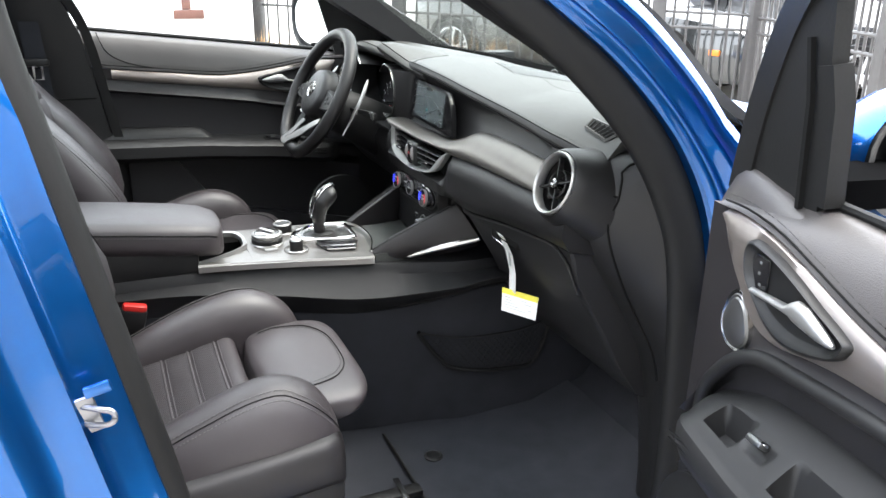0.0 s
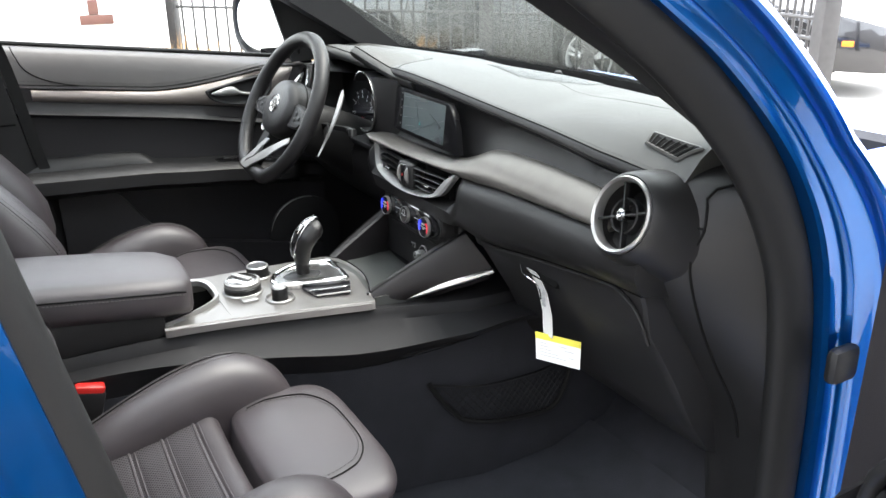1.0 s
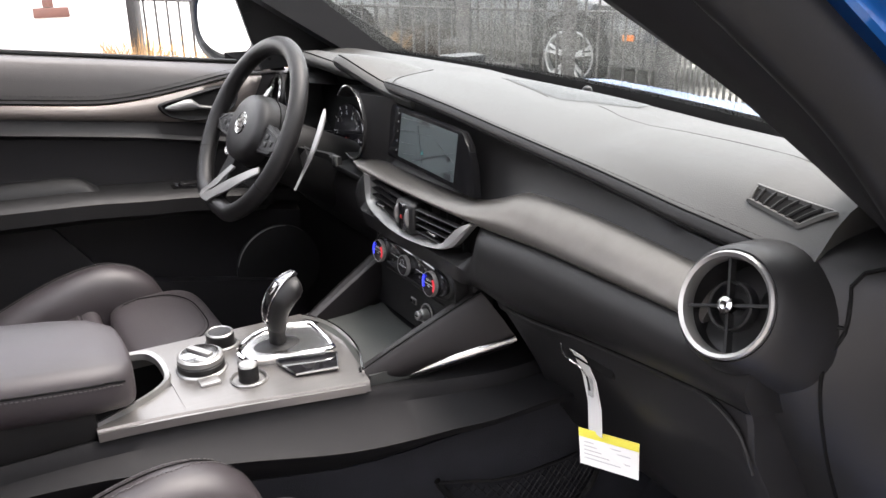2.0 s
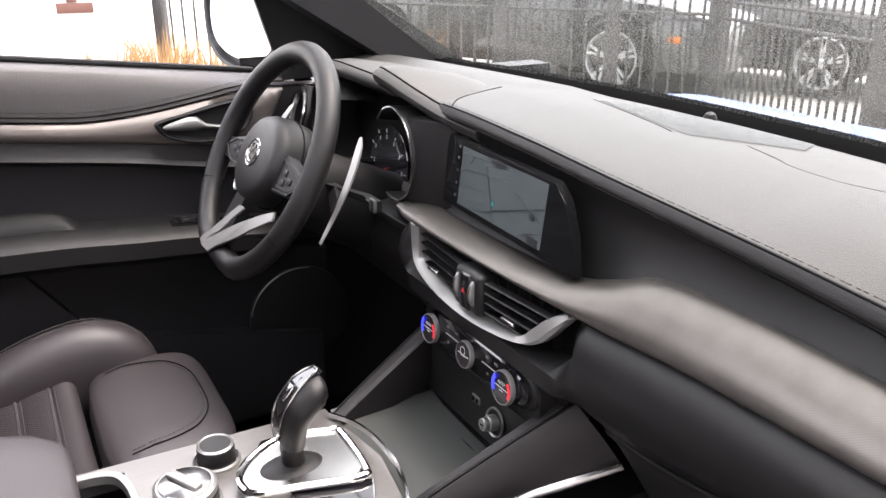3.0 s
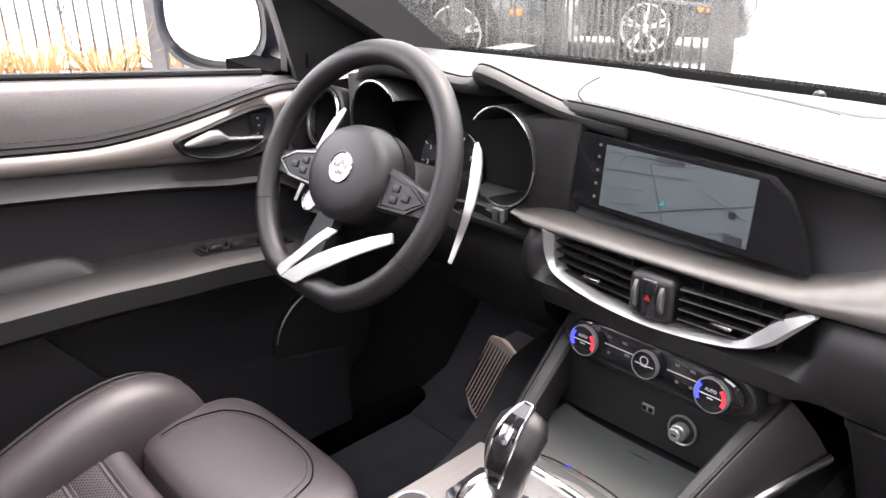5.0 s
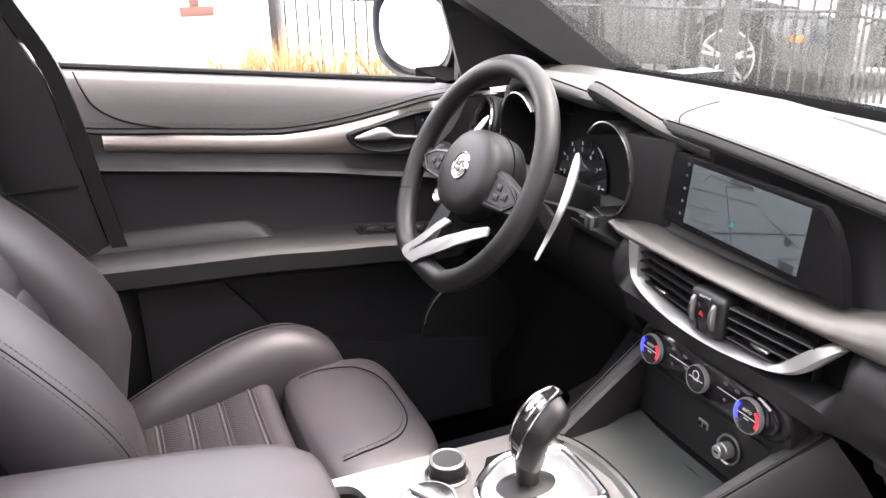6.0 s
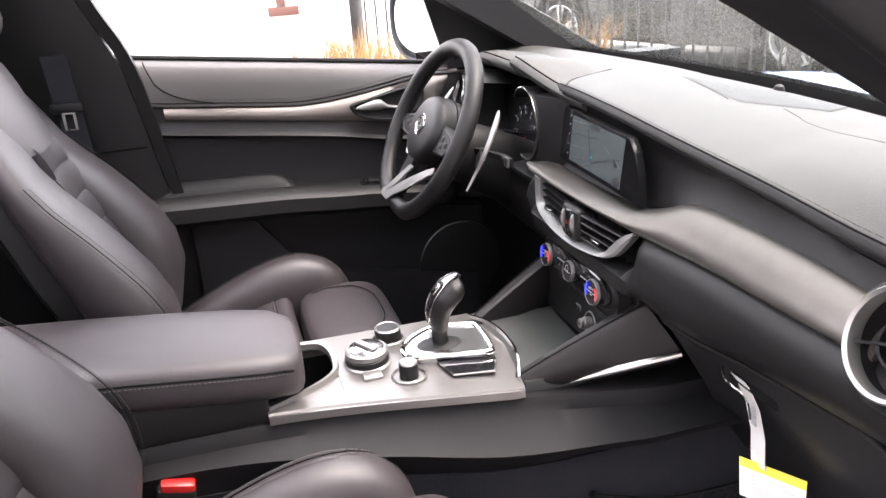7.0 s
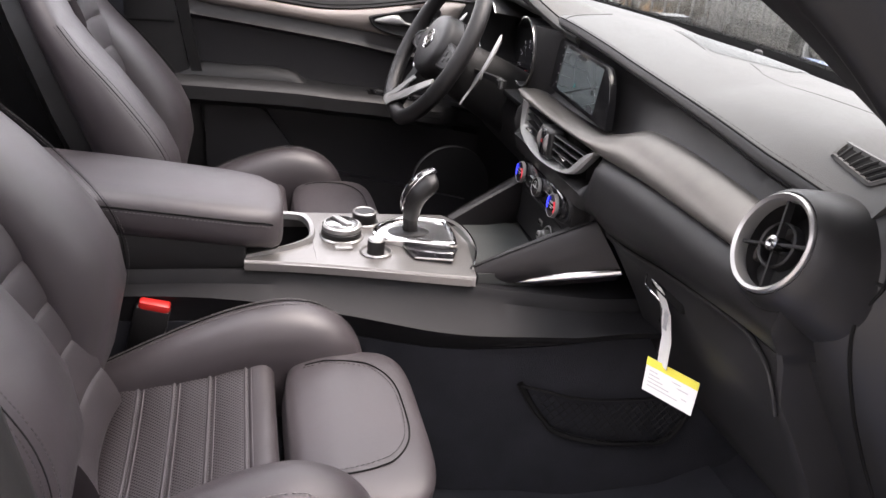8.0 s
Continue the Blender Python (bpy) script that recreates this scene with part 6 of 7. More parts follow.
# seat belts
belt = thing("seat_belt", "black seat belt with chrome tongue hanging on the pillar", "seat belt", (-0.655, 0.675, 1.08))
part("webbing", sweep(curve([(-0.69, 0.62, 1.50), (-0.665, 0.668, 1.28), (-0.655, 0.678, 1.12), (-0.648, 0.680, 1.00), (-0.63, 0.685, 0.60), (-0.62, 0.69, 0.40)], 5), [(-0.024, -0.001), (0.024, -0.001), (0.024, 0.001), (-0.024, 0.001)], up=(0, 1, 0)), CARPET, belt)
part("tongue_body", rbox((-0.654, 0.668, 1.088), (0.062, 0.012, 0.020), 0.005), HARD, belt, "black tongue holder")
part("tongue", sweep([(-0.662, 0.664, 1.078), (-0.662, 0.664, 1.045), (-0.642, 0.664, 1.045), (-0.642, 0.664, 1.078)], [(-0.003, -0.0012), (0.003, -0.0012), (0.003, 0.0012), (-0.003, 0.0012)], True, up=(0, 1, 0)), CHROME, belt, "chrome tongue")
buckle = thing("belt_buckle", "black belt buckle with red release button beside the seat", "seat belt buckle", (-0.51, -0.112, 0.60))
tilt = Euler((0.15, 0.25, 0)).to_matrix()
part("buckle_body", rbox((-0.518, -0.110, 0.655), (0.052, 0.026, 0.085), 0.006, 2, tilt), HARD, buckle)
part("release_button", rbox((-0.507, -0.1165, 0.694), (0.046, 0.022, 0.022), 0.005, 2, tilt), RED, buckle, "red release button")
part("stalk", tube([(-0.53, -0.10, 0.62), (-0.55, -0.09, 0.50)], 0.012, 8), HARD, buckle)
# footwell things
mat_x = thing("floor_mat", "black carpet mat with bound edge in the passenger's footwell", "floor mat", (0.15, -0.42, 0.335))
part("mat_sheet", loft([[Vector((x, y, z + h)) for y, h in ((-0.20, 0.0), (-0.205, 0.006), (-0.70, 0.006), (-0.705, 0.0))] for x, z in ((-0.02, 0.331), (0.2, 0.331), (0.36, 0.338), (0.46, 0.372))]), MATPILE, mat_x)
part("mat_edge", tube([(-0.02, -0.205, 0.338), (-0.02, -0.70, 0.338)], 0.004, 6), RUBBER, mat_x, "bound edge")
part("mat_clip", lathe([(0.020, 0.0), (0.020, 0.004), (0.015, 0.006), (0.010, 0.004), (0.0, 0.005)], (0.051, -0.326, 0.336), (0, 0, 1), 22), HARD, mat_x, "round black mat clip")
part("seat_track", rbox((-0.10, -0.43, 0.345), (0.16, 0.03, 0.014), 0.003), HARD, suv, "seat track end")
part("track_tip", rbox((-0.06, -0.44, 0.353), (0.012, 0.10, 0.004), 0.001), SATIN, suv)

# ---- doors ----


def armrest_with_pockets(arm, arm_in, crease):
    """An armrest whose top falls towards the cabin, with a pull cup, a switch seat and a long slot sunk into it."""
    pockets = ((0.014, 0.070, 0.664, 0.697, 0.034), (-0.034, 0.010, 0.669, 0.688, 0.004), (-0.150, -0.056, 0.660, 0.694, 0.036))
    rings = []
    for x in span(-0.72, 0.194, 230):
        out = smooth(x, [-0.72, -0.6, 0.07, 0.13, 0.168], [0.62, 1, 1, 0.6, 0.0])
        ao = min(arm(x), crease(x) - 0.02)
        ai = min(arm_in(x), crease(x) - 0.008)
        y_in = 0.640 + 0.075 * (1 - out)
        ring = [Vector((x, 0.78, ai)), Vector((x, 0.730, ai + 0.006))]
        for k in range(25):
            t = k / 24
            y = 0.724 + (y_in + 0.012 - 0.724) * t
            z = ai + 0.003 + (ao - ai - 0.003) * t + 0.006 * math.sin(math.pi * t)
            for x0, x1, y0, y1, deep in pockets:
                z -= deep * ease(x, x0, x0 + 0.006) * (1 - ease(x, x1 - 0.006, x1)) * ease(y, y0, y0 + 0.006) * (1 - ease(y, y1 - 0.006, y1))
            ring.append(Vector((x, y, z)))
        ring += [Vector((x, y, z)) for y, z in ((y_in + 0.004, ao - 0.003), (y_in, ao - 0.011), (y_in, ao - 0.030), (y_in + 0.006, ao - 0.046), (y_in + 0.02, ao - 0.055), (0.715, ao - 0.064), (0.78, ao - 0.06))]
        rings.append(ring)
    return loft(rings)


def door(name, mirror, label):
    """A front door in its closed place on the driver's side; mirror = -1 for the other side."""
    dr = thing(name, label, "car door", (0.28, 0.83, 0.7))

    def belt_z(x):
        return lerp(x, [-0.8, -0.54, 0.185, 0.3], [1.19, 1.159, 1.075, 1.06])

    def trim_t(x):
        return smooth(x, [-0.6, -0.46, -0.34, -0.25, -0.184, -0.095, 0.003, 0.06, 0.12, 0.16], [1.072, 1.056, 1.044, 1.034, 1.029, 1.034, 1.048, 1.058, 1.064, 1.062])

    def trim_b(x):
        return smooth(x, [-0.6, -0.474, -0.346, -0.19, -0.006, 0.04, 0.09, 0.125, 0.145, 0.16], [1.046, 1.030, 1.014, 0.995, 0.972, 0.966, 0.975, 1.000, 1.030, 1.058])

    def crease(x):
        if mirror < 0:
            return smooth(x, [-0.6, -0.50, -0.131, -0.068, -0.001, 0.055, 0.102, 0.138, 0.162, 0.21], [0.985, 0.98, 0.965, 0.960, 0.953, 0.944, 0.918, 0.876, 0.840, 0.79])
        return smooth(x, [-0.6, -0.50, -0.133, 0.003, 0.06, 0.10, 0.14, 0.171, 0.26], [1.02, 1.005, 0.956, 0.932, 0.924, 0.912, 0.885, 0.862, 0.85])

    def arm(x):
        if mirror < 0:
            return smooth(x, [-0.7, -0.2, -0.03, 0.03, 0.09, 0.13, 0.165, 0.26], [0.862, 0.850, 0.846, 0.850, 0.852, 0.836, 0.802, 0.76])
        return smooth(x, [-0.7, -0.457, -0.26, -0.20, -0.14, -0.04, 0.12, 0.2, 0.26], [0.872, 0.863, 0.855, 0.850, 0.844, 0.836, 0.814, 0.80, 0.79])

    def arm_in(x):
        """The armrest's top where it meets the panel."""
        if mirror < 0:
            return smooth(x, [-0.7, -0.15, -0.03, 0.044, 0.109, 0.142, 0.158, 0.18, 0.26], [0.925, 0.905, 0.899, 0.891, 0.866, 0.845, 0.826, 0.80, 0.76])
        return arm(x)

    rings, tops, hollow, rest, base = [], [], [], [], []
    for x in span(-0.72, 0.225, 54):
        out = smooth(x, [-0.72, -0.6, 0.07, 0.13, 0.168], [0.62, 1, 1, 0.6, 0.0])
        b, tt, tb, cr, ar = belt_z(x), trim_t(min(x, 0.16)), trim_b(min(x, 0.16)), crease(x), arm(x)
        ai = min(arm_in(x), cr - 0.008)
        ar = min(ar, cr - 0.02)
        tb = max(tb, cr + 0.012)
        tt = max(tt, tb + 0.004)
        b = max(b, tt + 0.012)
        y_in = 0.640 + 0.075 * (1 - out)
        prof = [(0.80, b - 0.02), (0.775, b), (0.755, b - 0.002), (0.742, b - 0.012), (0.724, (b + tt) / 2), (0.714, tt + 0.003), (0.719, tt), (0.719, tb), (0.715, cr + 0.008), (0.706, cr), (0.722, cr - 0.010),
                (0.731, (cr + ai) / 2), (0.730, ai + 0.006), (0.70, ai + 0.001), (y_in + 0.012, ar), (y_in, ar - 0.010), (y_in, ar - 0.040), (y_in + 0.02, ar - 0.055), (0.715, ar - 0.064), (0.727, 0.62), (0.72, 0.45), (0.735, 0.36), (0.80, 0.35)]
        if x < 0.196 or mirror > 0:
            for group, pts in ((rings, [(0.80, tt - 0.01)] + prof[6:10] + [(0.76, cr - 0.004)]), (hollow, prof[9:13] + [(0.77, ar), (0.77, cr)]), (rest, prof[12:19] + [(0.78, ar - 0.06), (0.78, ar)]), (base, prof[18:])):
                group.append([Vector((x, y, z)) for y, z in pts])
        if x < (0.196 if mirror > 0 else 0.178):
            tops.append([Vector((x, y, z)) for y, z in prof[:6] + [(0.722, tt), (0.80, tt - 0.008)]])
    part("inner_panel", loft(rings), SKIN, dr, "black leather-look inner door panel", 40)
    part("recess_panel", loft(hollow), DOORSKIN, dr, "dark recessed door panel", 40)
    if mirror > 0:
        part("armrest", loft(rest), SHELL, dr, "black padded door armrest", 40)
        part("arm_step", loft([[Vector((x, y, arm(x) + h * k)) for y, h in ((0.745, -0.01), (0.745, 0.030), (0.726, 0.029), (0.720, 0.026), (0.700, 0.002), (0.700, -0.01))] for x, k in ((-0.70, 1.0), (-0.45, 1.0), (-0.30, 1.0), (-0.265, 0.93), (-0.245, 0.7), (-0.228, 0.3), (-0.218, 0.05))]), SHELL, dr, "raised rear end of the armrest", 50)
    else:
        part("armrest", armrest_with_pockets(arm, arm_in, crease), SHELL, dr, "black door armrest with pull cup and slot", 40)
    part("lower_panel", loft(base), DOORSKIN, dr, "black lower door panel", 40)
    part("upper_pad", loft(tops), TOPPAD, dr, "padded leather upper door pad", 50)
    part("outer_skin", loft([[Vector((x, y, z)) for y, z in ((0.80, b - 0.01), (0.845, b - 0.02), (0.90, 0.95), (0.925, 0.75), (0.90, 0.45), (0.86, 0.36), (0.80, 0.35))] for x, b in ((-0.78, 1.17), (-0.5, 1.145), (0.0, 1.09), (0.26, 1.06))]), BLUE, dr, "metallic blue outer door skin", 50)
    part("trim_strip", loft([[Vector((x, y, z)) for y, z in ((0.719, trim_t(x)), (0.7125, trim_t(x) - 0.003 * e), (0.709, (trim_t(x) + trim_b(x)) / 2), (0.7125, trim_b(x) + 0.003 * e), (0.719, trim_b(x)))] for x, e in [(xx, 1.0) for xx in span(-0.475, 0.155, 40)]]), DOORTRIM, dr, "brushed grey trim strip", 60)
    line = [(x, 0.7155, trim_t(x) + 0.010) for x in span(-0.5, 0.16, 30)]
    part("pad_seam", tube(line, 0.0013, 6), SEAM, dr)
    part("pad_stitching", stitches([(x, y + 0.0012, z + 0.008) for x, y, z in line]), STITCH, dr, "grey stitching")
    part("arm_seam", tube([(x, 0.6405, arm(x) - 0.016) for x in span(-0.55, 0.10, 20)], 0.0014, 6), SEAM, dr)
    part("arm_seam", tube([(x, 0.6405, arm(x) - 0.026) for x in span(-0.55, 0.10, 20)], 0.0011, 6), SEAM, dr)
    part("arm_stitching", stitches([(x, 0.6400, arm(x) - 0.021) for x in span(-0.55, 0.10, 20)]), STITCH, dr, "grey stitching")
    part("pad_joint", tube(curve([(-0.501, 0.742, 1.154), (-0.494, 0.731, 1.132), (-0.480, 0.7225, 1.103), (-0.450, 0.7165, 1.081), (-0.408, 0.7140, 1.066), (-0.370, 0.7130, 1.058)], 6), 0.0015, 6), SEAM, dr)
    # handle pod: a long almond, narrow at the rear, with the lock switches at its front
    ring = curve([(-0.076, 0, 1.015), (-0.062, 0, 0.996), (-0.030, 0, 0.984), (0.010, 0, 0.979), (0.050, 0, 0.984), (0.080, 0, 1.000), (0.091, 0, 1.026), (0.084, 0, 1.045), (0.050, 0, 1.044), (0.010, 0, 1.037), (-0.030, 0, 1.028), (-0.062, 0, 1.022)], 5, True)
    mid = Vector((0.01, 0, 1.012))

    def pod_ring(k, y):
        return [Vector((mid.x + (q.x - mid.x) * (1 + (k - 1) * 0.5), y, mid.z + (q.z - mid.z) * k)) for q in ring]

    pod = part("handle_recess", loft([pod_ring(1.10, 0.712), pod_ring(1.08, 0.7035), pod_ring(1.0, 0.7005), pod_ring(0.90, 0.7025), pod_ring(0.84, 0.7075), pod_ring(0.80, 0.7080)]), HARD, dr, "black almond-shaped recess of the door handle", 50)
    part("lock_switches", plate([(0.050, 0.7078, 1.038), (0.076, 0.7078, 1.037), (0.080, 0.7078, 1.022), (0.070, 0.7078, 1.000), (0.050, 0.7078, 0.992)], (0, -1, 0), 0.003, 0.001), GLOSS, pod, "gloss black lock switches")
    for x, z in ((0.064, 1.030), (0.065, 1.018), (0.062, 1.006)):
        part("switch_mark", rbox((x, 0.7045, z), (0.0035, 0.001, 0.003), 0), DIM, pod)
    handle = part("door_handle", loft([[Vector((x, 0.699 + 0.009 * math.sin(a) * t, z + h * math.cos(a))) for a in [2 * math.pi * i / 12 for i in range(12)]] for x, z, h, t in ((-0.067, 1.011, 0.002, 0.3), (-0.060, 1.0115, 0.005, 0.6), (-0.045, 1.0125, 0.0085, 0.8), (-0.025, 1.0145, 0.0120, 0.9), (-0.010, 1.014, 0.0120, 0.9), (-0.001, 1.0115, 0.0075, 0.8), (0.006, 1.008, 0.0042, 0.8), (0.03, 1.004, 0.0036, 0.7), (0.066, 0.999, 0.0030, 0.5))]), SILVER, dr, "bright satin chrome door handle", 60)
    tw = part("tweeter", lathe([(0.027, -0.012), (0.027, 0.0), (0.025, 0.004), (0.0235, 0.003), (0.0225, 0.005), (0.015, 0.008), (0.0, 0.009)], (0.106, 0.716, 0.958), (0, -1, 0), 32), DULL, dr, "round silver tweeter")
    part("tweeter_rim", lathe([(0.0245, 0.002), (0.028, 0.004), (0.029, -0.002), (0.026, -0.006)], (0.106, 0.716, 0.958), (0, -1, 0), 32, ring=True), SATIN, tw, "bright rim")
    # armrest fittings
    if mirror < 0:
        sw = part("window_switch", rbox((-0.010, 0.6790, 0.8815), (0.026, 0.0155, 0.009), 0.003, 2, Euler((-0.62, 0.12, 0)).to_matrix()), DULL, dr, "grey metal window switch in the armrest")
        part("switch_tip", rbox((-0.021, 0.6770, 0.8870), (0.012, 0.007, 0.003), 0.001, 1, Euler((-0.62, 0.12, 0)).to_matrix()), CHROME, sw, "bright switch tip")
    else:
        cup = part("switch_recess", loft([[Vector((x, y, arm(x) + h)) for x, y in ((0.088, 0.668), (0.088, 0.716), (-0.076, 0.720), (-0.076, 0.676))] for h in (-0.02, 0.0025)]), SEAM, dr, "dark recess of the window switches")
        sw = part("window_switch_panel", loft([[Vector((x, y, arm(x) + h)) for x, y in ((0.080, 0.672), (0.080, 0.712), (-0.068, 0.716), (-0.068, 0.680))] for h in (-0.01, 0.004)]), GLOSS, dr, "gloss black window switch panel")
        for x in (-0.045, -0.006):
            for y in (0.687, 0.705):
                part("window_switch", rbox((x, y, arm(x) + 0.006), (0.024, 0.012, 0.008), 0.003), HARD, sw, "window switch")
                part("switch_tip", rbox((x - 0.004, y - 0.003, arm(x) + 0.0102), (0.007, 0.0022, 0.0008), 0.0002), DIM, sw)
        part("mirror_knob", lathe([(0.010, 0.0), (0.010, 0.006), (0.008, 0.008), (0.0, 0.008)], (0.045, 0.695, arm(0.045) + 0.003), (0, 0, 1), 20), HARD, sw, "mirror control knob")
        part("knob_mark", rbox((0.045, 0.695, arm(0.045) + 0.0112), (0.004, 0.004, 0.0008), 0), DIM, sw)
    part("map_pocket", loft([[Vector((x, y, z)) for x, z in ((-0.46, 0.805), (-0.345, 0.798), (-0.32, 0.785), (-0.237, 0.67), (-0.20, 0.64), (0.20, 0.56), (0.20, 0.40), (-0.46, 0.40))] for y in (0.726, 0.700, 0.695)]), DOORSKIN, dr, "moulded door pocket")
    sx, sz = (0.160, 0.598) if mirror > 0 else (0.115, 0.630)
    spk = part("speaker_grille", lathe([(0.104, 0.0), (0.104, 0.006), (0.097, 0.008), (0.0, 0.006)], (sx, 0.716, sz), (-0.05, -1, 0.05), 36), HARD, dr, "round black speaker grille")
    # Silver arc on the driver's door only: the edge's gleam is put into colour
    part("speaker_edge", tube([(sx + 0.104 * math.cos(a), 0.7080, sz + 0.104 * math.sin(a)) for a in (span(1.35, 2.95, 16) if mirror > 0 else span(0.9, 3.0, 18))], 0.0022, 6, scale=lambda t: 0.35 + 0.65 * math.sin(math.pi * t)), SILVER if mirror > 0 else HARD, spk, "thin raised edge of the speaker")
    # window frame, sail and glass
    frm = [(0.195, 0.770, 1.07), (0.165, 0.766, 1.20), (0.10, 0.757, 1.32), (-0.06, 0.72, 1.42), (-0.26, 0.672, 1.49), (-0.45, 0.655, 1.525), (-0.60, 0.65, 1.535)]
    part("window_frame", sweep(curve(frm, 5), [(-0.018, -0.02), (0.018, -0.02), (0.018, 0.02), (-0.018, 0.02)], up=(0, 1, 0)), HARD, dr, "black window frame")
    part("rear_frame", sweep([(-0.575, 0.745, 1.14), (-0.640, 0.66, 1.52)], [(-0.025, -0.015), (0.025, -0.015), (0.025, 0.015), (-0.025, 0.015)], up=(0, 1, 0)), HARD, dr, "black window frame")
    back = 0.055 if mirror < 0 else 0.158
    part("mirror_sail", loft([[Vector((x, y + dy, z)) for x, y, z in ((0.207, 0.762, 1.085), (0.192, 0.759, 1.16), (0.168, 0.756, 1.24), (0.132, 0.752, 1.32), (back + 0.010, 0.750, 1.33), (back + 0.004, 0.755, 1.22), (back, 0.762, 1.085))] for dy in (0.012, -0.008)]), RUBBER, dr, "black mirror sail panel")
    if mirror > 0:
        part("sail_joint", rbox((back + 0.030, 0.7435, 1.20), (0.004, 0.004, 0.22), 0, 1, Euler((-0.14, 0.05, 0)).to_matrix()), SEAM, dr)
    if mirror < 0:
        part("glass_channel", sweep([(0.054, 0.764, 1.095), (0.056, 0.758, 1.20), (0.064, 0.754, 1.238)], [(-0.012, -0.012), (0.012, -0.012), (0.012, 0.012), (-0.012, 0.012)], up=(0, 1, 0)), RUBBER, dr, "black rubber glass channel")
        part("channel_lip", sweep([(0.075, 0.7470, 1.085), (0.078, 0.7430, 1.20), (0.088, 0.7400, 1.262)], [(-0.003, -0.003), (0.003, -0.003), (0.003, 0.003), (-0.003, 0.003)], up=(0, 1, 0)), SEAM, dr)
        part("recess_roll", tube(curve([(x, 0.7145, crease(x) - 0.001) for x in span(-0.45, 0.15, 24)] + [(0.160, 0.717, 0.815), (0.168, 0.720, 0.780), (0.171, 0.724, 0.745)], 3), 0.0095, 12), SHELL, dr, "padded edge of the door recess")
        part("sail_foot", loft([[Vector((x, 0.750 + (y - 0.750) * k, 1.082 - 0.1 * (x - 0.14) - 0.03 + (h + 0.03 + r * g) * k)) for y, h, g in ((0.775, -0.03, 0), (0.776, -0.008, 0.8), (0.768, -0.001, 1), (0.755, 0, 1), (0.744, -0.003, 0.9), (0.733, -0.011, 0.4), (0.722, -0.03, 0))] for x, r, k in ((0.02, 0.0, 0.3), (0.05, 0.0, 0.62), (0.075, 0.002, 0.86), (0.10, 0.008, 1.0), (0.12, 0.013, 1.0), (0.145, 0.021, 1.0), (0.165, 0.026, 1.0), (0.180, 0.027, 0.97), (0.190, 0.025, 0.90), (0.197, 0.022, 0.78), (0.202, 0.019, 0.58), (0.204, 0.016, 0.35))]), TOPPAD, dr, "soft leather shoulder at the sail", 60)
    part("belt_strip", tube([(x, 0.778, belt_z(x) + 0.004) for x in span(-0.56, 0.12, 10)], 0.006, 8), RUBBER, dr, "rubber window strip")
    if mirror > 0:
        win = part("window_glass", loft([[Vector((x, 0.765 - 0.105 * u, belt_z(x) - 0.01 + (zt - belt_z(x)) * u)) for u in span(0, 1, 4)] for x, zt in ((-0.575, 1.51), (-0.45, 1.515), (-0.26, 1.48), (-0.06, 1.41), (0.09, 1.31), (0.135, 1.26))], closed=False), GLASS, dr, "clear side window")
        win.visible_shadow = False
    # mirror
    tip = -0.03 if mirror < 0 else 0.03
    mc = Vector((0.185, 1.055, 1.15 if mirror > 0 else 1.105))
    mir = part("side_mirror", loft([[mc + Vector((dx - tip * math.cos(a) * k, 0.172 * k * math.copysign(abs(math.cos(a)) ** 0.85, math.cos(a)), (0.108 if mirror > 0 else 0.092) * k * math.copysign(abs(math.sin(a)) ** 0.75, math.sin(a)) * (1.0 + 0.10 * math.cos(a)))) for a in [2 * math.pi * i / 32 for i in range(32)]] for dx, k in ((0.008, 0.88), (-0.006, 0.90), (-0.008, 0.97), (0.005, 1.0), (0.05, 0.97), (0.09, 0.82), (0.115, 0.55), (0.122, 0.2))]), HARD, dr, "dark door mirror housing", 60)
    if mirror < 0:
        part("mirror_cap", loft([[mc + Vector((dx - tip * math.cos(a) * k, 0.174 * k * math.copysign(abs(math.cos(a)) ** 0.85, math.cos(a)), 0.094 * k * math.copysign(abs(math.sin(a)) ** 0.75, math.sin(a)) * (1.0 + 0.10 * math.cos(a)))) for a in span(-0.12, math.pi + 0.12, 20)] for dx, k in ((-0.006, 0.98), (0.005, 1.01), (0.05, 0.985), (0.09, 0.835), (0.116, 0.56), (0.124, 0.2))], closed=False), BLUE, mir, "blue painted mirror cap", 60)
    part("mirror_glass", plate([mc + Vector((-0.001 - tip * math.cos(a), 0.132 * math.copysign(abs(math.cos(a)) ** 0.85, math.cos(a)), 0.082 * math.copysign(abs(math.sin(a)) ** 0.75, math.sin(a)))) for a in [2 * math.pi * i / 32 for i in range(32)]], (1, 0, 0), 0.004), CHROME, mir, "mirror glass")
    fx, fz = (0.0, 0.0) if mirror > 0 else (-0.080, 0.032)
    part("mirror_foot", loft([[Vector((x + fx * k, y, z + fz * k)) for x, z in ((0.14, zb), (0.14, zt), (0.22, zt), (0.24, zb))] for y, zb, zt, k in ((0.77, 1.05, 1.085, 1.0), (0.86, 1.052, 1.085, 0.9), (0.93, 1.06, 1.09, 0.5))]), MATTE, dr, "black mirror foot")
    if mirror < 0:
        for o in dr.children_recursive:
            for v in o.data.vertices:
                v.co.y = -v.co.y
                v.co.z += 0.024 * ease(v.co.x + 0.28, -0.15, 0.08) * ease(v.co.z + 0.7, 0.965, 0.995)
            o.data.flip_normals()
        dr.location.y = -dr.location.y
    return dr


driver_door = door("driver_door", 1, "closed black driver's door panel with grey trim strip and chrome handle")
passenger_door = door("passenger_door", -1, "open passenger's door, black inner panel, blue outside, chrome handle")
passenger_door.rotation_euler.z = radians(80)
passenger_door.location = (0.266, -0.909, 0.7)

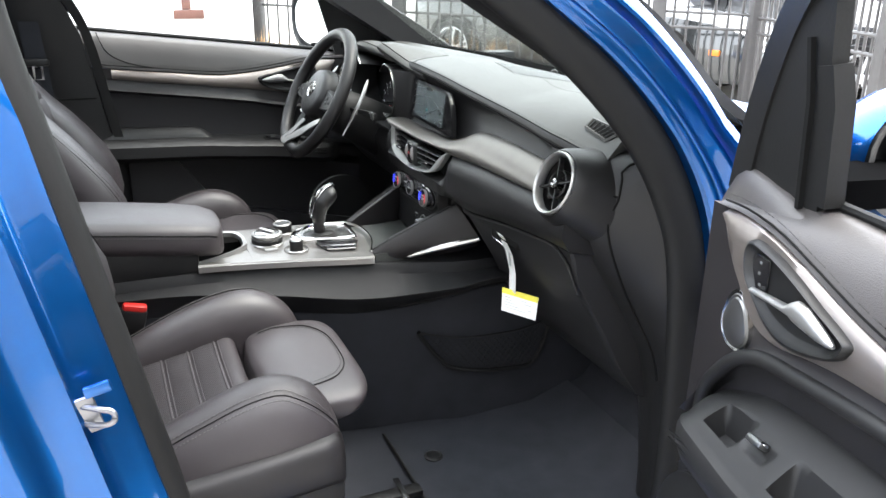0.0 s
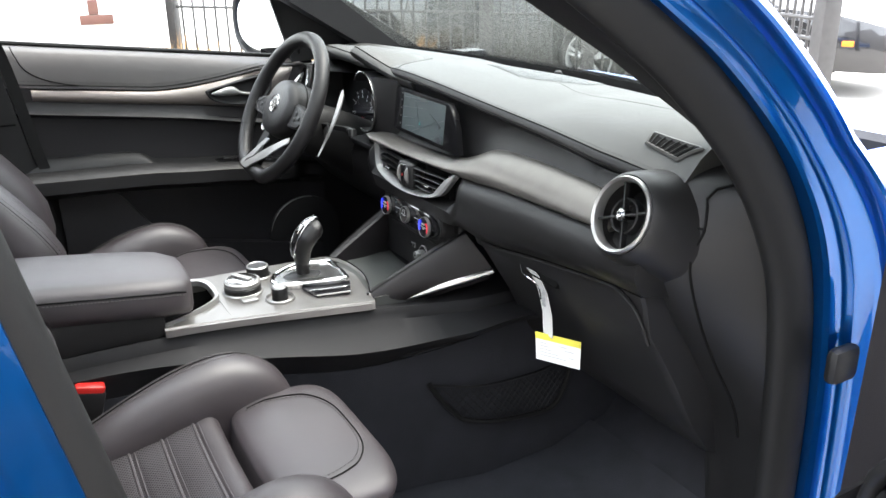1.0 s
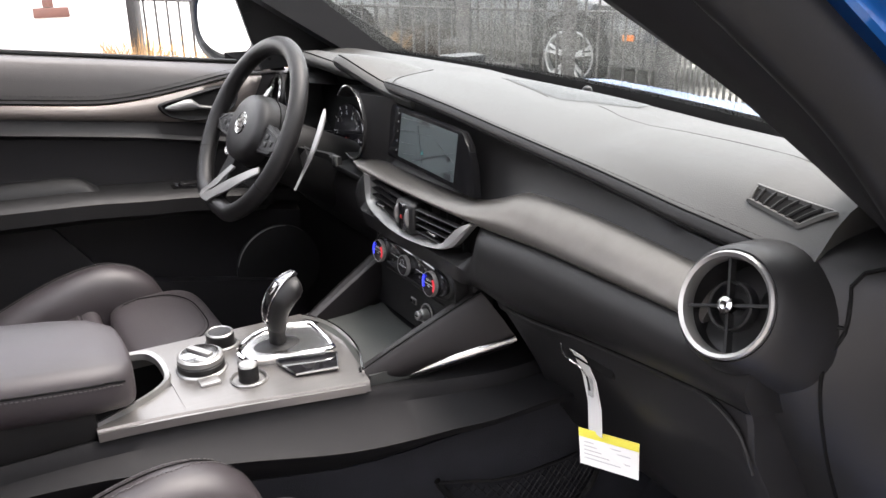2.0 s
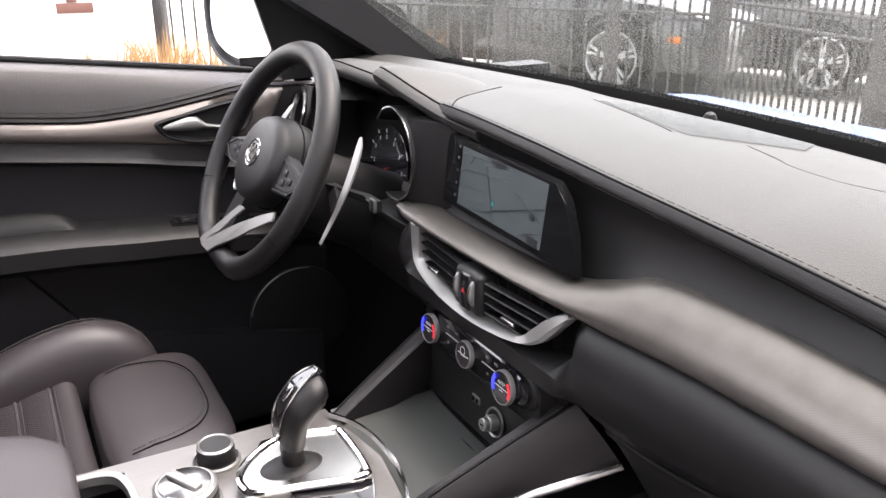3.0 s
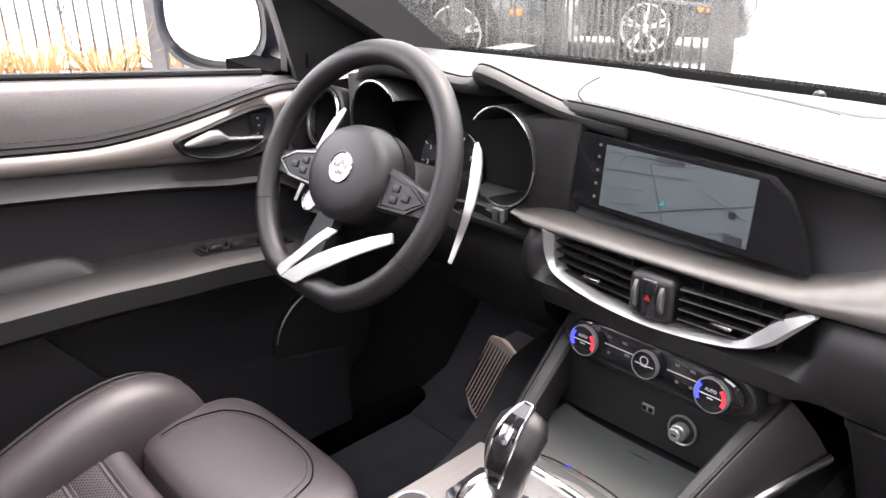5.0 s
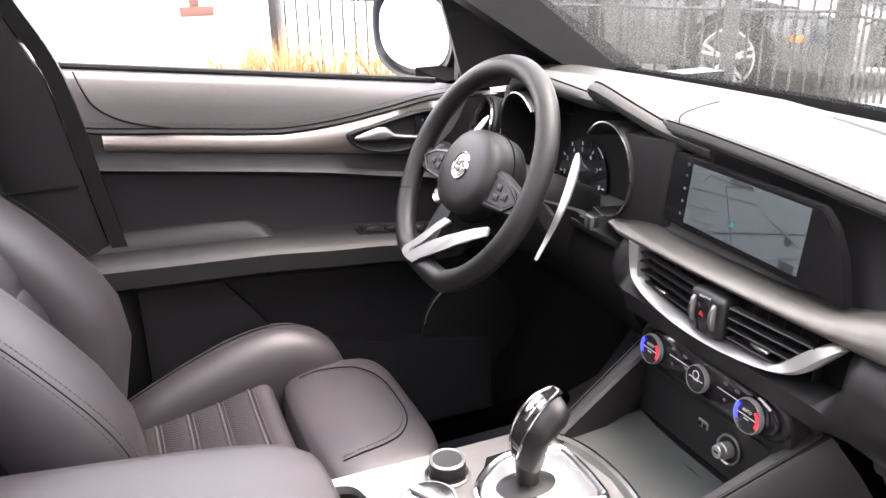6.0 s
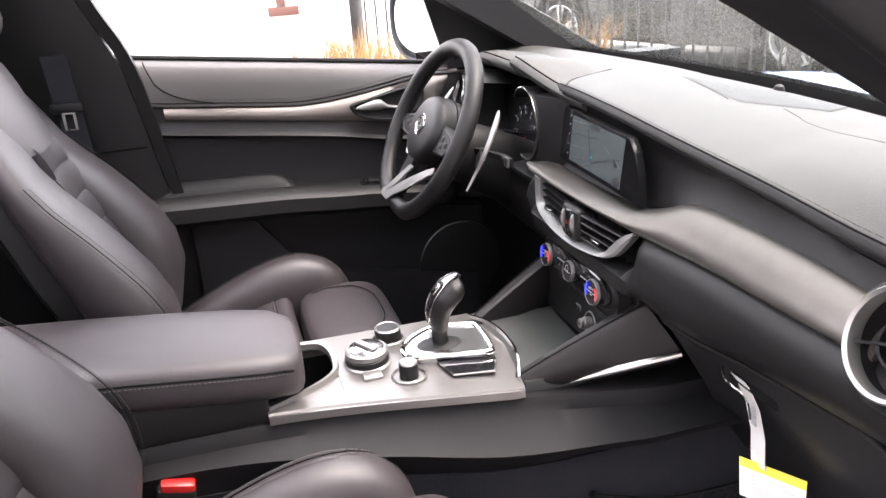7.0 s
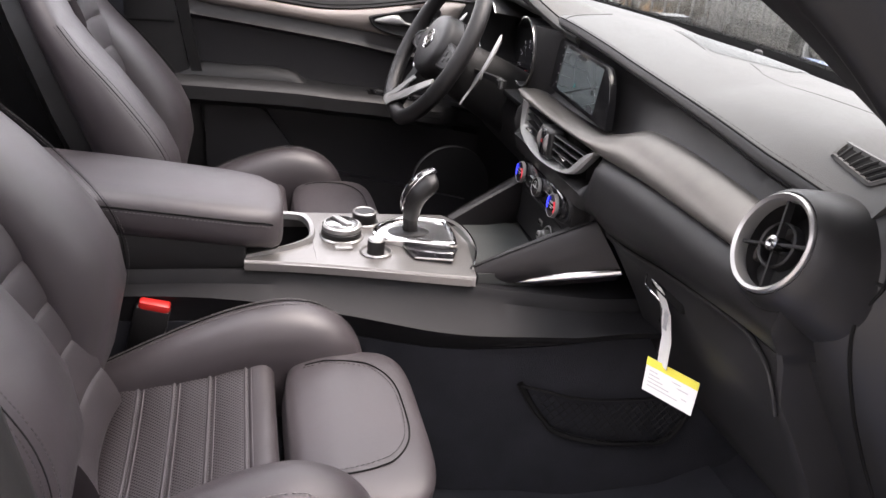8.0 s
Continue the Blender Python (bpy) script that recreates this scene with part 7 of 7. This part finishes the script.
# ---- paper tag and cargo net ----
tag = thing("paper_tag", "white and yellow dealer tag hanging from the glovebox", "paper tag", (0.19, -0.39, 0.83))
part("strap", loft([[Vector((x - 0.001 * k, y + w, z)) for k, w in ((0, -0.013), (0, 0.013), (1, 0.013), (1, -0.013))] for x, y, z in ((0.163, -0.383, 0.852), (0.170, -0.385, 0.842), (0.184, -0.388, 0.81), (0.189, -0.396, 0.772), (0.186, -0.404, 0.735))]), WHITE, tag, "white paper strap")
TL, TR, BR, BL = Vector((0.174, -0.384, 0.738)), Vector((0.218, -0.452, 0.735)), Vector((0.203, -0.470, 0.696)), Vector((0.163, -0.404, 0.698))
tn = (TR - TL).cross(BL - TL).normalized()
if tn.x > 0:
    tn = -tn
body = part("card", plate([TL, TR, BR, BL], tn, 0.0012), WHITE, tag, "white card with faint print")
part("yellow_band", plate([q + tn * 0.0012 for q in (TL, TR, TR + (BR - TR) * 0.24, TL + (BL - TL) * 0.24)], tn, 0.0006), YELLOW, tag, "yellow band")
for k in range(5):
    v = 0.36 + 0.11 * k
    a, b = TL + (BL - TL) * v, TR + (BR - TR) * v
    part("print_bar", sweep([a + (b - a) * 0.08 + tn * 0.0014, a + (b - a) * (0.86 if k % 2 else 0.7) + tn * 0.0014], [(-0.0006, -0.0002), (0.0006, -0.0002), (0.0006, 0.0002), (-0.0006, 0.0002)], up=tn), GREY, body)
for k in range(9):
    part("barcode_bar", rbox((0.1815 + 0.0003 * k, -0.392, 0.815 - 0.0035 * k), (0.0016, 0.009, 0.0012 + 0.0008 * (k % 3)), 0), GREY, tag)
part("wire", tube(curve([(0.165, -0.35, 0.850), (0.158, -0.365, 0.842), (0.162, -0.378, 0.836), (0.170, -0.386, 0.828), (0.168, -0.400, 0.822), (0.160, -0.415, 0.812)], 5), 0.0014, 6), CHROME, tag, "thin bright wire")
part("glovebox_latch", rbox((0.1765, -0.40, 0.843), (0.012, 0.085, 0.016), 0.004, 2, Euler((0, 0.45, 0)).to_matrix()), SEAM, dashboard, "recessed black latch")

net = thing("cargo_net", "black net pocket with tube frame on the console side", "net pocket", (0.2, -0.19, 0.5))
NP = [(0.070, 0.570), (0.094, 0.530), (0.118, 0.500), (0.143, 0.478), (0.224, 0.461), (0.319, 0.452), (0.345, 0.458), (0.362, 0.478), (0.378, 0.520), (0.392, 0.568)]
NP = [(q.x, q.z) for q in curve([(x, 0, z) for x, z in NP], 5)]


def net_top(x):
    return lerp(x, [0.070, 0.15, 0.30, 0.392], [0.568, 0.553, 0.549, 0.564])


def net_y(x):
    return right_edge(x) - 0.042


part("net_frame", tube([(x, net_y(x), z) for x, z in NP], 0.0055, 8), RUBBER, net, "black tube frame")
part("net_top", tube([(x, net_y(x) - 0.003, net_top(x)) for x in span(0.072, 0.390, 12)], 0.0025, 6), RUBBER, net)
segs = []
for k in range(32):
    for sgn in (1, -1):
        x0 = 0.02 + 0.015 * k
        run = []
        for t in span(0, 1, 12):
            x, z = x0 + sgn * 0.11 * t, 0.555 - 0.135 * t
            lo = float(np.interp(x, [q[0] for q in NP], [q[1] for q in NP])) if NP[0][0] < x < NP[-1][0] else 9
            hi = net_top(x)
            if lo < z < hi:
                run.append((x, net_y(x) - 0.003, z))
        if len(run) > 1:
            segs.append(tube(run, 0.0009, 4))
part("netting", join(*segs), RUBBER, net, "black diamond netting")
rest = thing("footrest", "worn brown-grey ribbed metal footrest in the driver's footwell", "footrest", (0.42, 0.53, 0.36))
PEDAL = material("ribbed_pedal_metal", (0.60, 0.51, 0.43), 0.5, metal=0.2, spots=0.25, spot_scale=30)
FT, FR, FB, FL = Vector((0.480, 0.586, 0.524)), Vector((0.485, 0.520, 0.502)), Vector((0.420, 0.555, 0.345)), Vector((0.430, 0.611, 0.402))
face = part("tread_plate", plate([FT, FT.lerp(FR, 0.5) + Vector((0.004, 0, 0.010)), FR, FB, FL.lerp(FB, 0.4) + Vector((-0.004, 0, -0.012)), FL], (0.9, 0, -0.4), 0.014, 0.003), PEDAL, rest)
for k in range(9):
    t = (k + 0.6) / 9.2
    part("rib", sweep([FT.lerp(FR, t) + Vector((-0.003, 0, -0.01)), FL.lerp(FB, t) + Vector((-0.003, 0, 0.01))], [(-0.0012, -0.002), (0.0012, -0.002), (0.001, 0.0008), (-0.001, 0.0008)], up=(-1, 0, 0.4)), RUBBER, face)
part("rest_block", loft([[Vector((x, y, z)) for y in (0.54, 0.60)] + [Vector((x + 0.09, y, z)) for y in (0.60, 0.54)] for x, z in ((0.440, 0.335), (0.455, 0.40), (0.492, 0.490))]), CARPET, rest)

# ---- outdoors ----
GROUND = material("pale_concrete", (0.36, 0.345, 0.32), 0.85, bump=0.5, bump_scale=60, spots=0.25, spot_scale=0.8)
WALL = material("white_painted_wall", (0.80, 0.80, 0.78), 0.8, bump=0.3, bump_scale=40, spots=0.05, spot_scale=1.5)
IRON = material("black_wrought_iron", (0.045, 0.043, 0.043), 0.5, spots=0.3, spot_scale=20)
BROWN = material("brown_brick_patch", (0.10, 0.045, 0.034), 0.8, bump=0.3, bump_scale=30, spots=0.3, spot_scale=12)
STRAW = material("dry_straw", (0.30, 0.175, 0.07), 0.8, spots=0.4, spot_scale=30)
SNOW = material("old_snow", (0.82, 0.83, 0.85), 0.7, bump=0.5, bump_scale=20, spots=0.06)
MULCH = material("brown_leaf_litter", (0.17, 0.10, 0.06), 0.9, bump=0.8, bump_scale=80, spots=0.5, spot_scale=18)
SLOPE = -0.033
gv = [(x, y, SLOPE * x) for x, y in ((-200, -200), (200, -200), (200, 200), (-200, 200))]
solo("ground", (gv, [(0, 1, 2, 3)]), GROUND, "pale wet concrete of the car lot", "ground", kind="structure")
wall = solo("wall_white", rbox((-6.3, 7.75, 1.9), (15, 0.3, 4.2), 0.01), WALL, "white painted building wall", "wall", kind="structure")
patch = part("brown_patch", join(rbox((0.52, 7.585, 0.74), (0.31, 0.03, 0.09), 0.004), rbox((0.50, 7.585, 0.86), (0.09, 0.03, 0.14), 0.004)), BROWN, wall, "bare brown brick patch")
# Out-of-view wall, added to cut light and reflections on the passenger's side
BLOCK = material("grey_block_wall", (0.38, 0.37, 0.36), 0.9, bump=0.6, bump_scale=30, spots=0.25, spot_scale=1.2)
solo("wall_south", rbox((-2.0, -4.6, 2.4), (22.0, 0.3, 5.6), 0.02), BLOCK, "unseen grey wall added to shade the passenger's side", "wall", kind="structure")
# planting strip at the fence foot
solo("planting_strip", loft([[Vector((x, y, z)) for x, z in ((0.2, -0.02), (0.5, 0.02), (4.6, -0.08), (4.8, -0.2))] for y in (6.5, 7.6)]), MULCH, "bed of brown leaf litter at the fence foot", "ground", kind="structure")
rnd = random.Random(4)
for cx, cy, w, h, k in ((0.75, 7.2, 0.35, 0.50, 160), (1.15, 7.0, 0.4, 0.58, 190), (1.6, 7.0, 0.4, 0.5, 170), (-0.1, 7.35, 0.2, 0.32, 70), (2.2, 7.0, 0.5, 0.45, 170), (2.9, 7.0, 0.5, 0.45, 150), (3.6, 7.1, 0.5, 0.45, 120), (-1.5, 7.4, 0.15, 0.3, 40)):
    vs, fs = [], []
    for _ in range(k):
        a, d = rnd.uniform(0, 2 * math.pi), w * rnd.random() ** 0.7 * 0.5
        b = Vector((cx + d * math.cos(a), cy + d * math.sin(a), 0.02))
        tip = b + Vector((math.cos(a) * w * rnd.uniform(0.1, 0.9), math.sin(a) * w * rnd.uniform(0.1, 0.9), h * rnd.uniform(0.5, 1.1)))
        mid = (b + tip) / 2 + Vector((0, 0, 0.12 * h))
        s = Vector((-math.sin(a + 1), math.cos(a + 1), 0)) * 0.006
        n0 = len(vs)
        vs += [b - s, b + s, mid + s * 0.8, mid - s * 0.8, tip]
        fs += [(n0, n0 + 1, n0 + 2, n0 + 3), (n0 + 3, n0 + 2, n0 + 4)]
    solo("dry_grass", (vs, fs), STRAW, "tuft of dry straw-coloured grass at the fence foot", "grass tuft", group="dry grass tufts", kind="stuff")
for cx, cy, sx, sy in ((2.0, 6.65, 0.5, 0.2), (2.8, 6.7, 0.7, 0.22), (1.3, 6.6, 0.4, 0.15)):
    solo("snow_patch", lathe([(1.0, 0.0), (0.8, 0.03), (0.4, 0.05), (0.0, 0.055)], (0, 0, 0), (0, 0, 1), 20), SNOW, "thin patch of old snow on the ground", "snow", kind="stuff").matrix_world = Matrix.LocRotScale((cx, cy, -0.02), None, (sx, sy, 1))


def fence(a, b, label, posts, step=0.125):
    a, b = Vector(a), Vector(b)
    fe = thing("fence", label, "fence", a, group="iron fences")
    length = (b - a).length
    e = (b - a) / length
    for t in posts:
        p = part("post", rbox(a + e * length * t + Vector((0, 0, 1.1)), (0.13, 0.13, 2.2), 0.008, 2, Euler((0, 0, math.atan2(e.y, e.x))).to_matrix()), IRON, fe)
    count = int(length / step)
    mesh = build("bar", tube([(0, 0, 0.10), (0, 0, 1.95)], 0.013, 6), IRON)
    for k in range(1, count):
        bar = new("bar", mesh)
        bar.parent = fe
        bar.location = e * length * k / count
    for z in (0.14, 0.86, 1.00, 1.86):
        part("rail", tube([a + Vector((0, 0, z)), b + Vector((0, 0, z))], 0.016, 6), IRON, fe)
    for t in posts[1:-1]:
        c = a + e * (length * t + 0.8)
        for s in (1, -1):
            for z0, h in ((0.30, 0.22), (0.62, 0.34)):
                part("scroll", tube([c + Vector((0, 0, z0)) + e * s * 0.05 * math.sin(q * math.pi) * (1.4 - q) + Vector((0, 0, h * q)) for q in span(0, 1, 10)], 0.008, 5), IRON, fe, "wrought scroll")
    return fe


fence((4.62, 2.40, -0.15), (5.35, 4.45, -0.17), "black iron fence panel of close upright bars by parked cars", (0.0, 1.0), 0.098)
fence((5.35, 4.45, -0.15), (1.30, 7.85, -0.04), "black wrought-iron fence with bars and scrolls beside dry grass", (0.17, 0.36, 0.68, 1.0))


def parked_car(name, label, paint, wheel_at, heading, tall=1.0, size=1.0, base=2.75, group="parked cars"):
    """A parked car: its front wheel that is nearest stands at wheel_at, its nose towards heading degrees."""
    car = thing(name, label, "car", (0, 0, 0), group)
    sections = ((-3.75, 0.70, 0.45, 0.95), (-3.6, 0.84, 0.32, 1.0), (-3.0, 0.92, 0.26, 1.02), (-1.5, 0.93, 0.24, 0.98), (0.0, 0.93, 0.26, 0.96), (0.5, 0.92, 0.28, 0.91), (0.80, 0.90, 0.28, 0.84), (0.98, 0.85, 0.28, 0.78), (1.08, 0.72, 0.30, 0.72))
    part("body", loft([[Vector((x, y * w, z)) for y, z in ((-0.96, lo), (-1, lo + 0.12), (-1, hi * tall - 0.22), (-0.95, hi * tall - 0.05), (-0.86, hi * tall), (0.86, hi * tall), (0.95, hi * tall - 0.05), (1, hi * tall - 0.22), (1, lo + 0.12), (0.96, lo))] for x, w, lo, hi in sections]), paint, car, "", 40)
    roof = ((-3.6, 0.78, 1.0), (-3.2, 0.72, 1.42), (-2.6, 0.70, 1.50), (-1.6, 0.70, 1.50), (-0.9, 0.72, 1.38), (-0.15, 0.80, 0.97))
    part("glasshouse", loft([[Vector((x, y * w, z)) for y, z in ((-1.08, 0.93 * tall), (-1, hi * tall - 0.05), (-0.8, hi * tall), (0.8, hi * tall), (1, hi * tall - 0.05), (1.08, 0.93 * tall))] for x, w, hi in roof]), GLOSS, car, "dark tinted windows", 40)
    part("roof_skin", loft([[Vector((x, y * w, hi * tall + dz)) for y, dz in ((-0.8, 0.0), (-0.75, 0.02), (0.75, 0.02), (0.8, 0.0))] for x, w, hi in roof[1:5]]), paint, car)
    part("grille", rbox((1.06, 0, 0.60 * tall), (0.06, 0.8, 0.22), 0.02), HARD, car, "dark grille")
    for s in (1, -1):
        part("headlight", rbox((0.96, s * 0.66, 0.66 * tall), (0.20, 0.26, 0.12), 0.04, 3), CHROME, car, "clear headlight")
        part("side_marker", rbox((0.60, s * 0.915, 0.58 * tall), (0.12, 0.03, 0.06), 0.01), AMBER, car, "amber side marker")
        part("chrome_line", rbox((1.04, s * 0.40, 0.42), (0.06, 0.72, 0.03), 0.01), CHROME, car)
        part("pillar", sweep([(-1.75, s * 0.78, 0.95 * tall), (-1.78, s * 0.71, 1.46 * tall)], [(-0.04, -0.02), (0.04, -0.02), (0.04, 0.02), (-0.04, 0.02)]), HARD, car)
        for x in (0.0, -base):
            w = part("wheel", lathe([(0.20, -0.10), (0.34, -0.10), (0.365, -0.07), (0.37, 0.0), (0.365, 0.07), (0.34, 0.10), (0.265, 0.10), (0.255, 0.06), (0.20, -0.02), (0.20, -0.1)], (x, s * 0.86, 0.37), (0, s, 0), 32), RUBBER, car, "tyre on a silver spoked rim")
            part("rim_lip", lathe([(0.262, 0.095), (0.27, 0.105), (0.255, 0.108), (0.24, 0.09), (0.235, 0.04)], (x, s * 0.86, 0.37), (0, s, 0), 32, ring=True), RIM, w, "silver rim")
            for k in range(5):
                a = 2 * math.pi * k / 5 + 0.3
                d = Vector((math.cos(a), 0, math.sin(a)))
                q = Vector((-math.sin(a), 0, math.cos(a)))
                c = Vector((x, s * 0.955, 0.37))
                for off in (-0.022, 0.022):
                    part("rim_spoke", sweep([c + d * 0.04, c + d * 0.25 + q * off * 1.6], [(-0.016, -0.01), (0.016, -0.01), (0.014, 0.012), (-0.014, 0.012)], up=(0, s, 0)), RIM, w)
            part("hub_cap", lathe([(0.055, 0.0), (0.055, 0.02), (0.04, 0.03), (0.0, 0.03)], (x, s * 0.945, 0.37), (0, s, 0), 16), RIM, w)
            part("wheel_arch", sweep([(x + 0.41 * math.cos(a), s * 0.925, 0.37 + 0.41 * math.sin(a)) for a in span(-0.1, math.pi + 0.1, 16)], [(-0.03, -0.012), (0.03, -0.012), (0.03, 0.012), (-0.03, 0.012)], up=(0, s, 0)), HARD, car, "dark wheel arch")
    turn = Matrix.Rotation(radians(heading), 4, "Z")
    car.matrix_world = Matrix.Translation(Vector(wheel_at) - turn @ Vector((0, -0.95 * size, 0))) @ turn @ Matrix.Scale(size, 4)
    return car


AMBER = material("amber_lens", (0.75, 0.20, 0.02), 0.25)
RIM = material("silver_alloy", (0.48, 0.49, 0.50), 0.35, metal=0.6)
DARK1 = material("dark_grey_paint", (0.018, 0.020, 0.021), 0.25, coat=1.0, spots=0.1)
BLACKP = material("black_paint", (0.008, 0.008, 0.010), 0.2, coat=1.0, spots=0.1)
SILVERP = material("silver_white_paint", (0.55, 0.56, 0.57), 0.3, metal=0.2, coat=1.0, spots=0.05)
parked_car("parked_sedan", "dark grey sedan with silver wheels and amber markers behind the fence", DARK1, (4.92, 5.32, -0.10), -64, 1.0, 0.98, 2.85)
parked_car("parked_sedan", "black sedan with silver five-spoke wheels at the fence's end", BLACKP, (7.22, 4.74, -0.24), -66, 1.0, 1.0, 2.85)
parked_car("parked_sedan", "silver-white sedan parked beyond the other cars", SILVERP, (10.6, 6.4, -0.36), -66, 1.0)
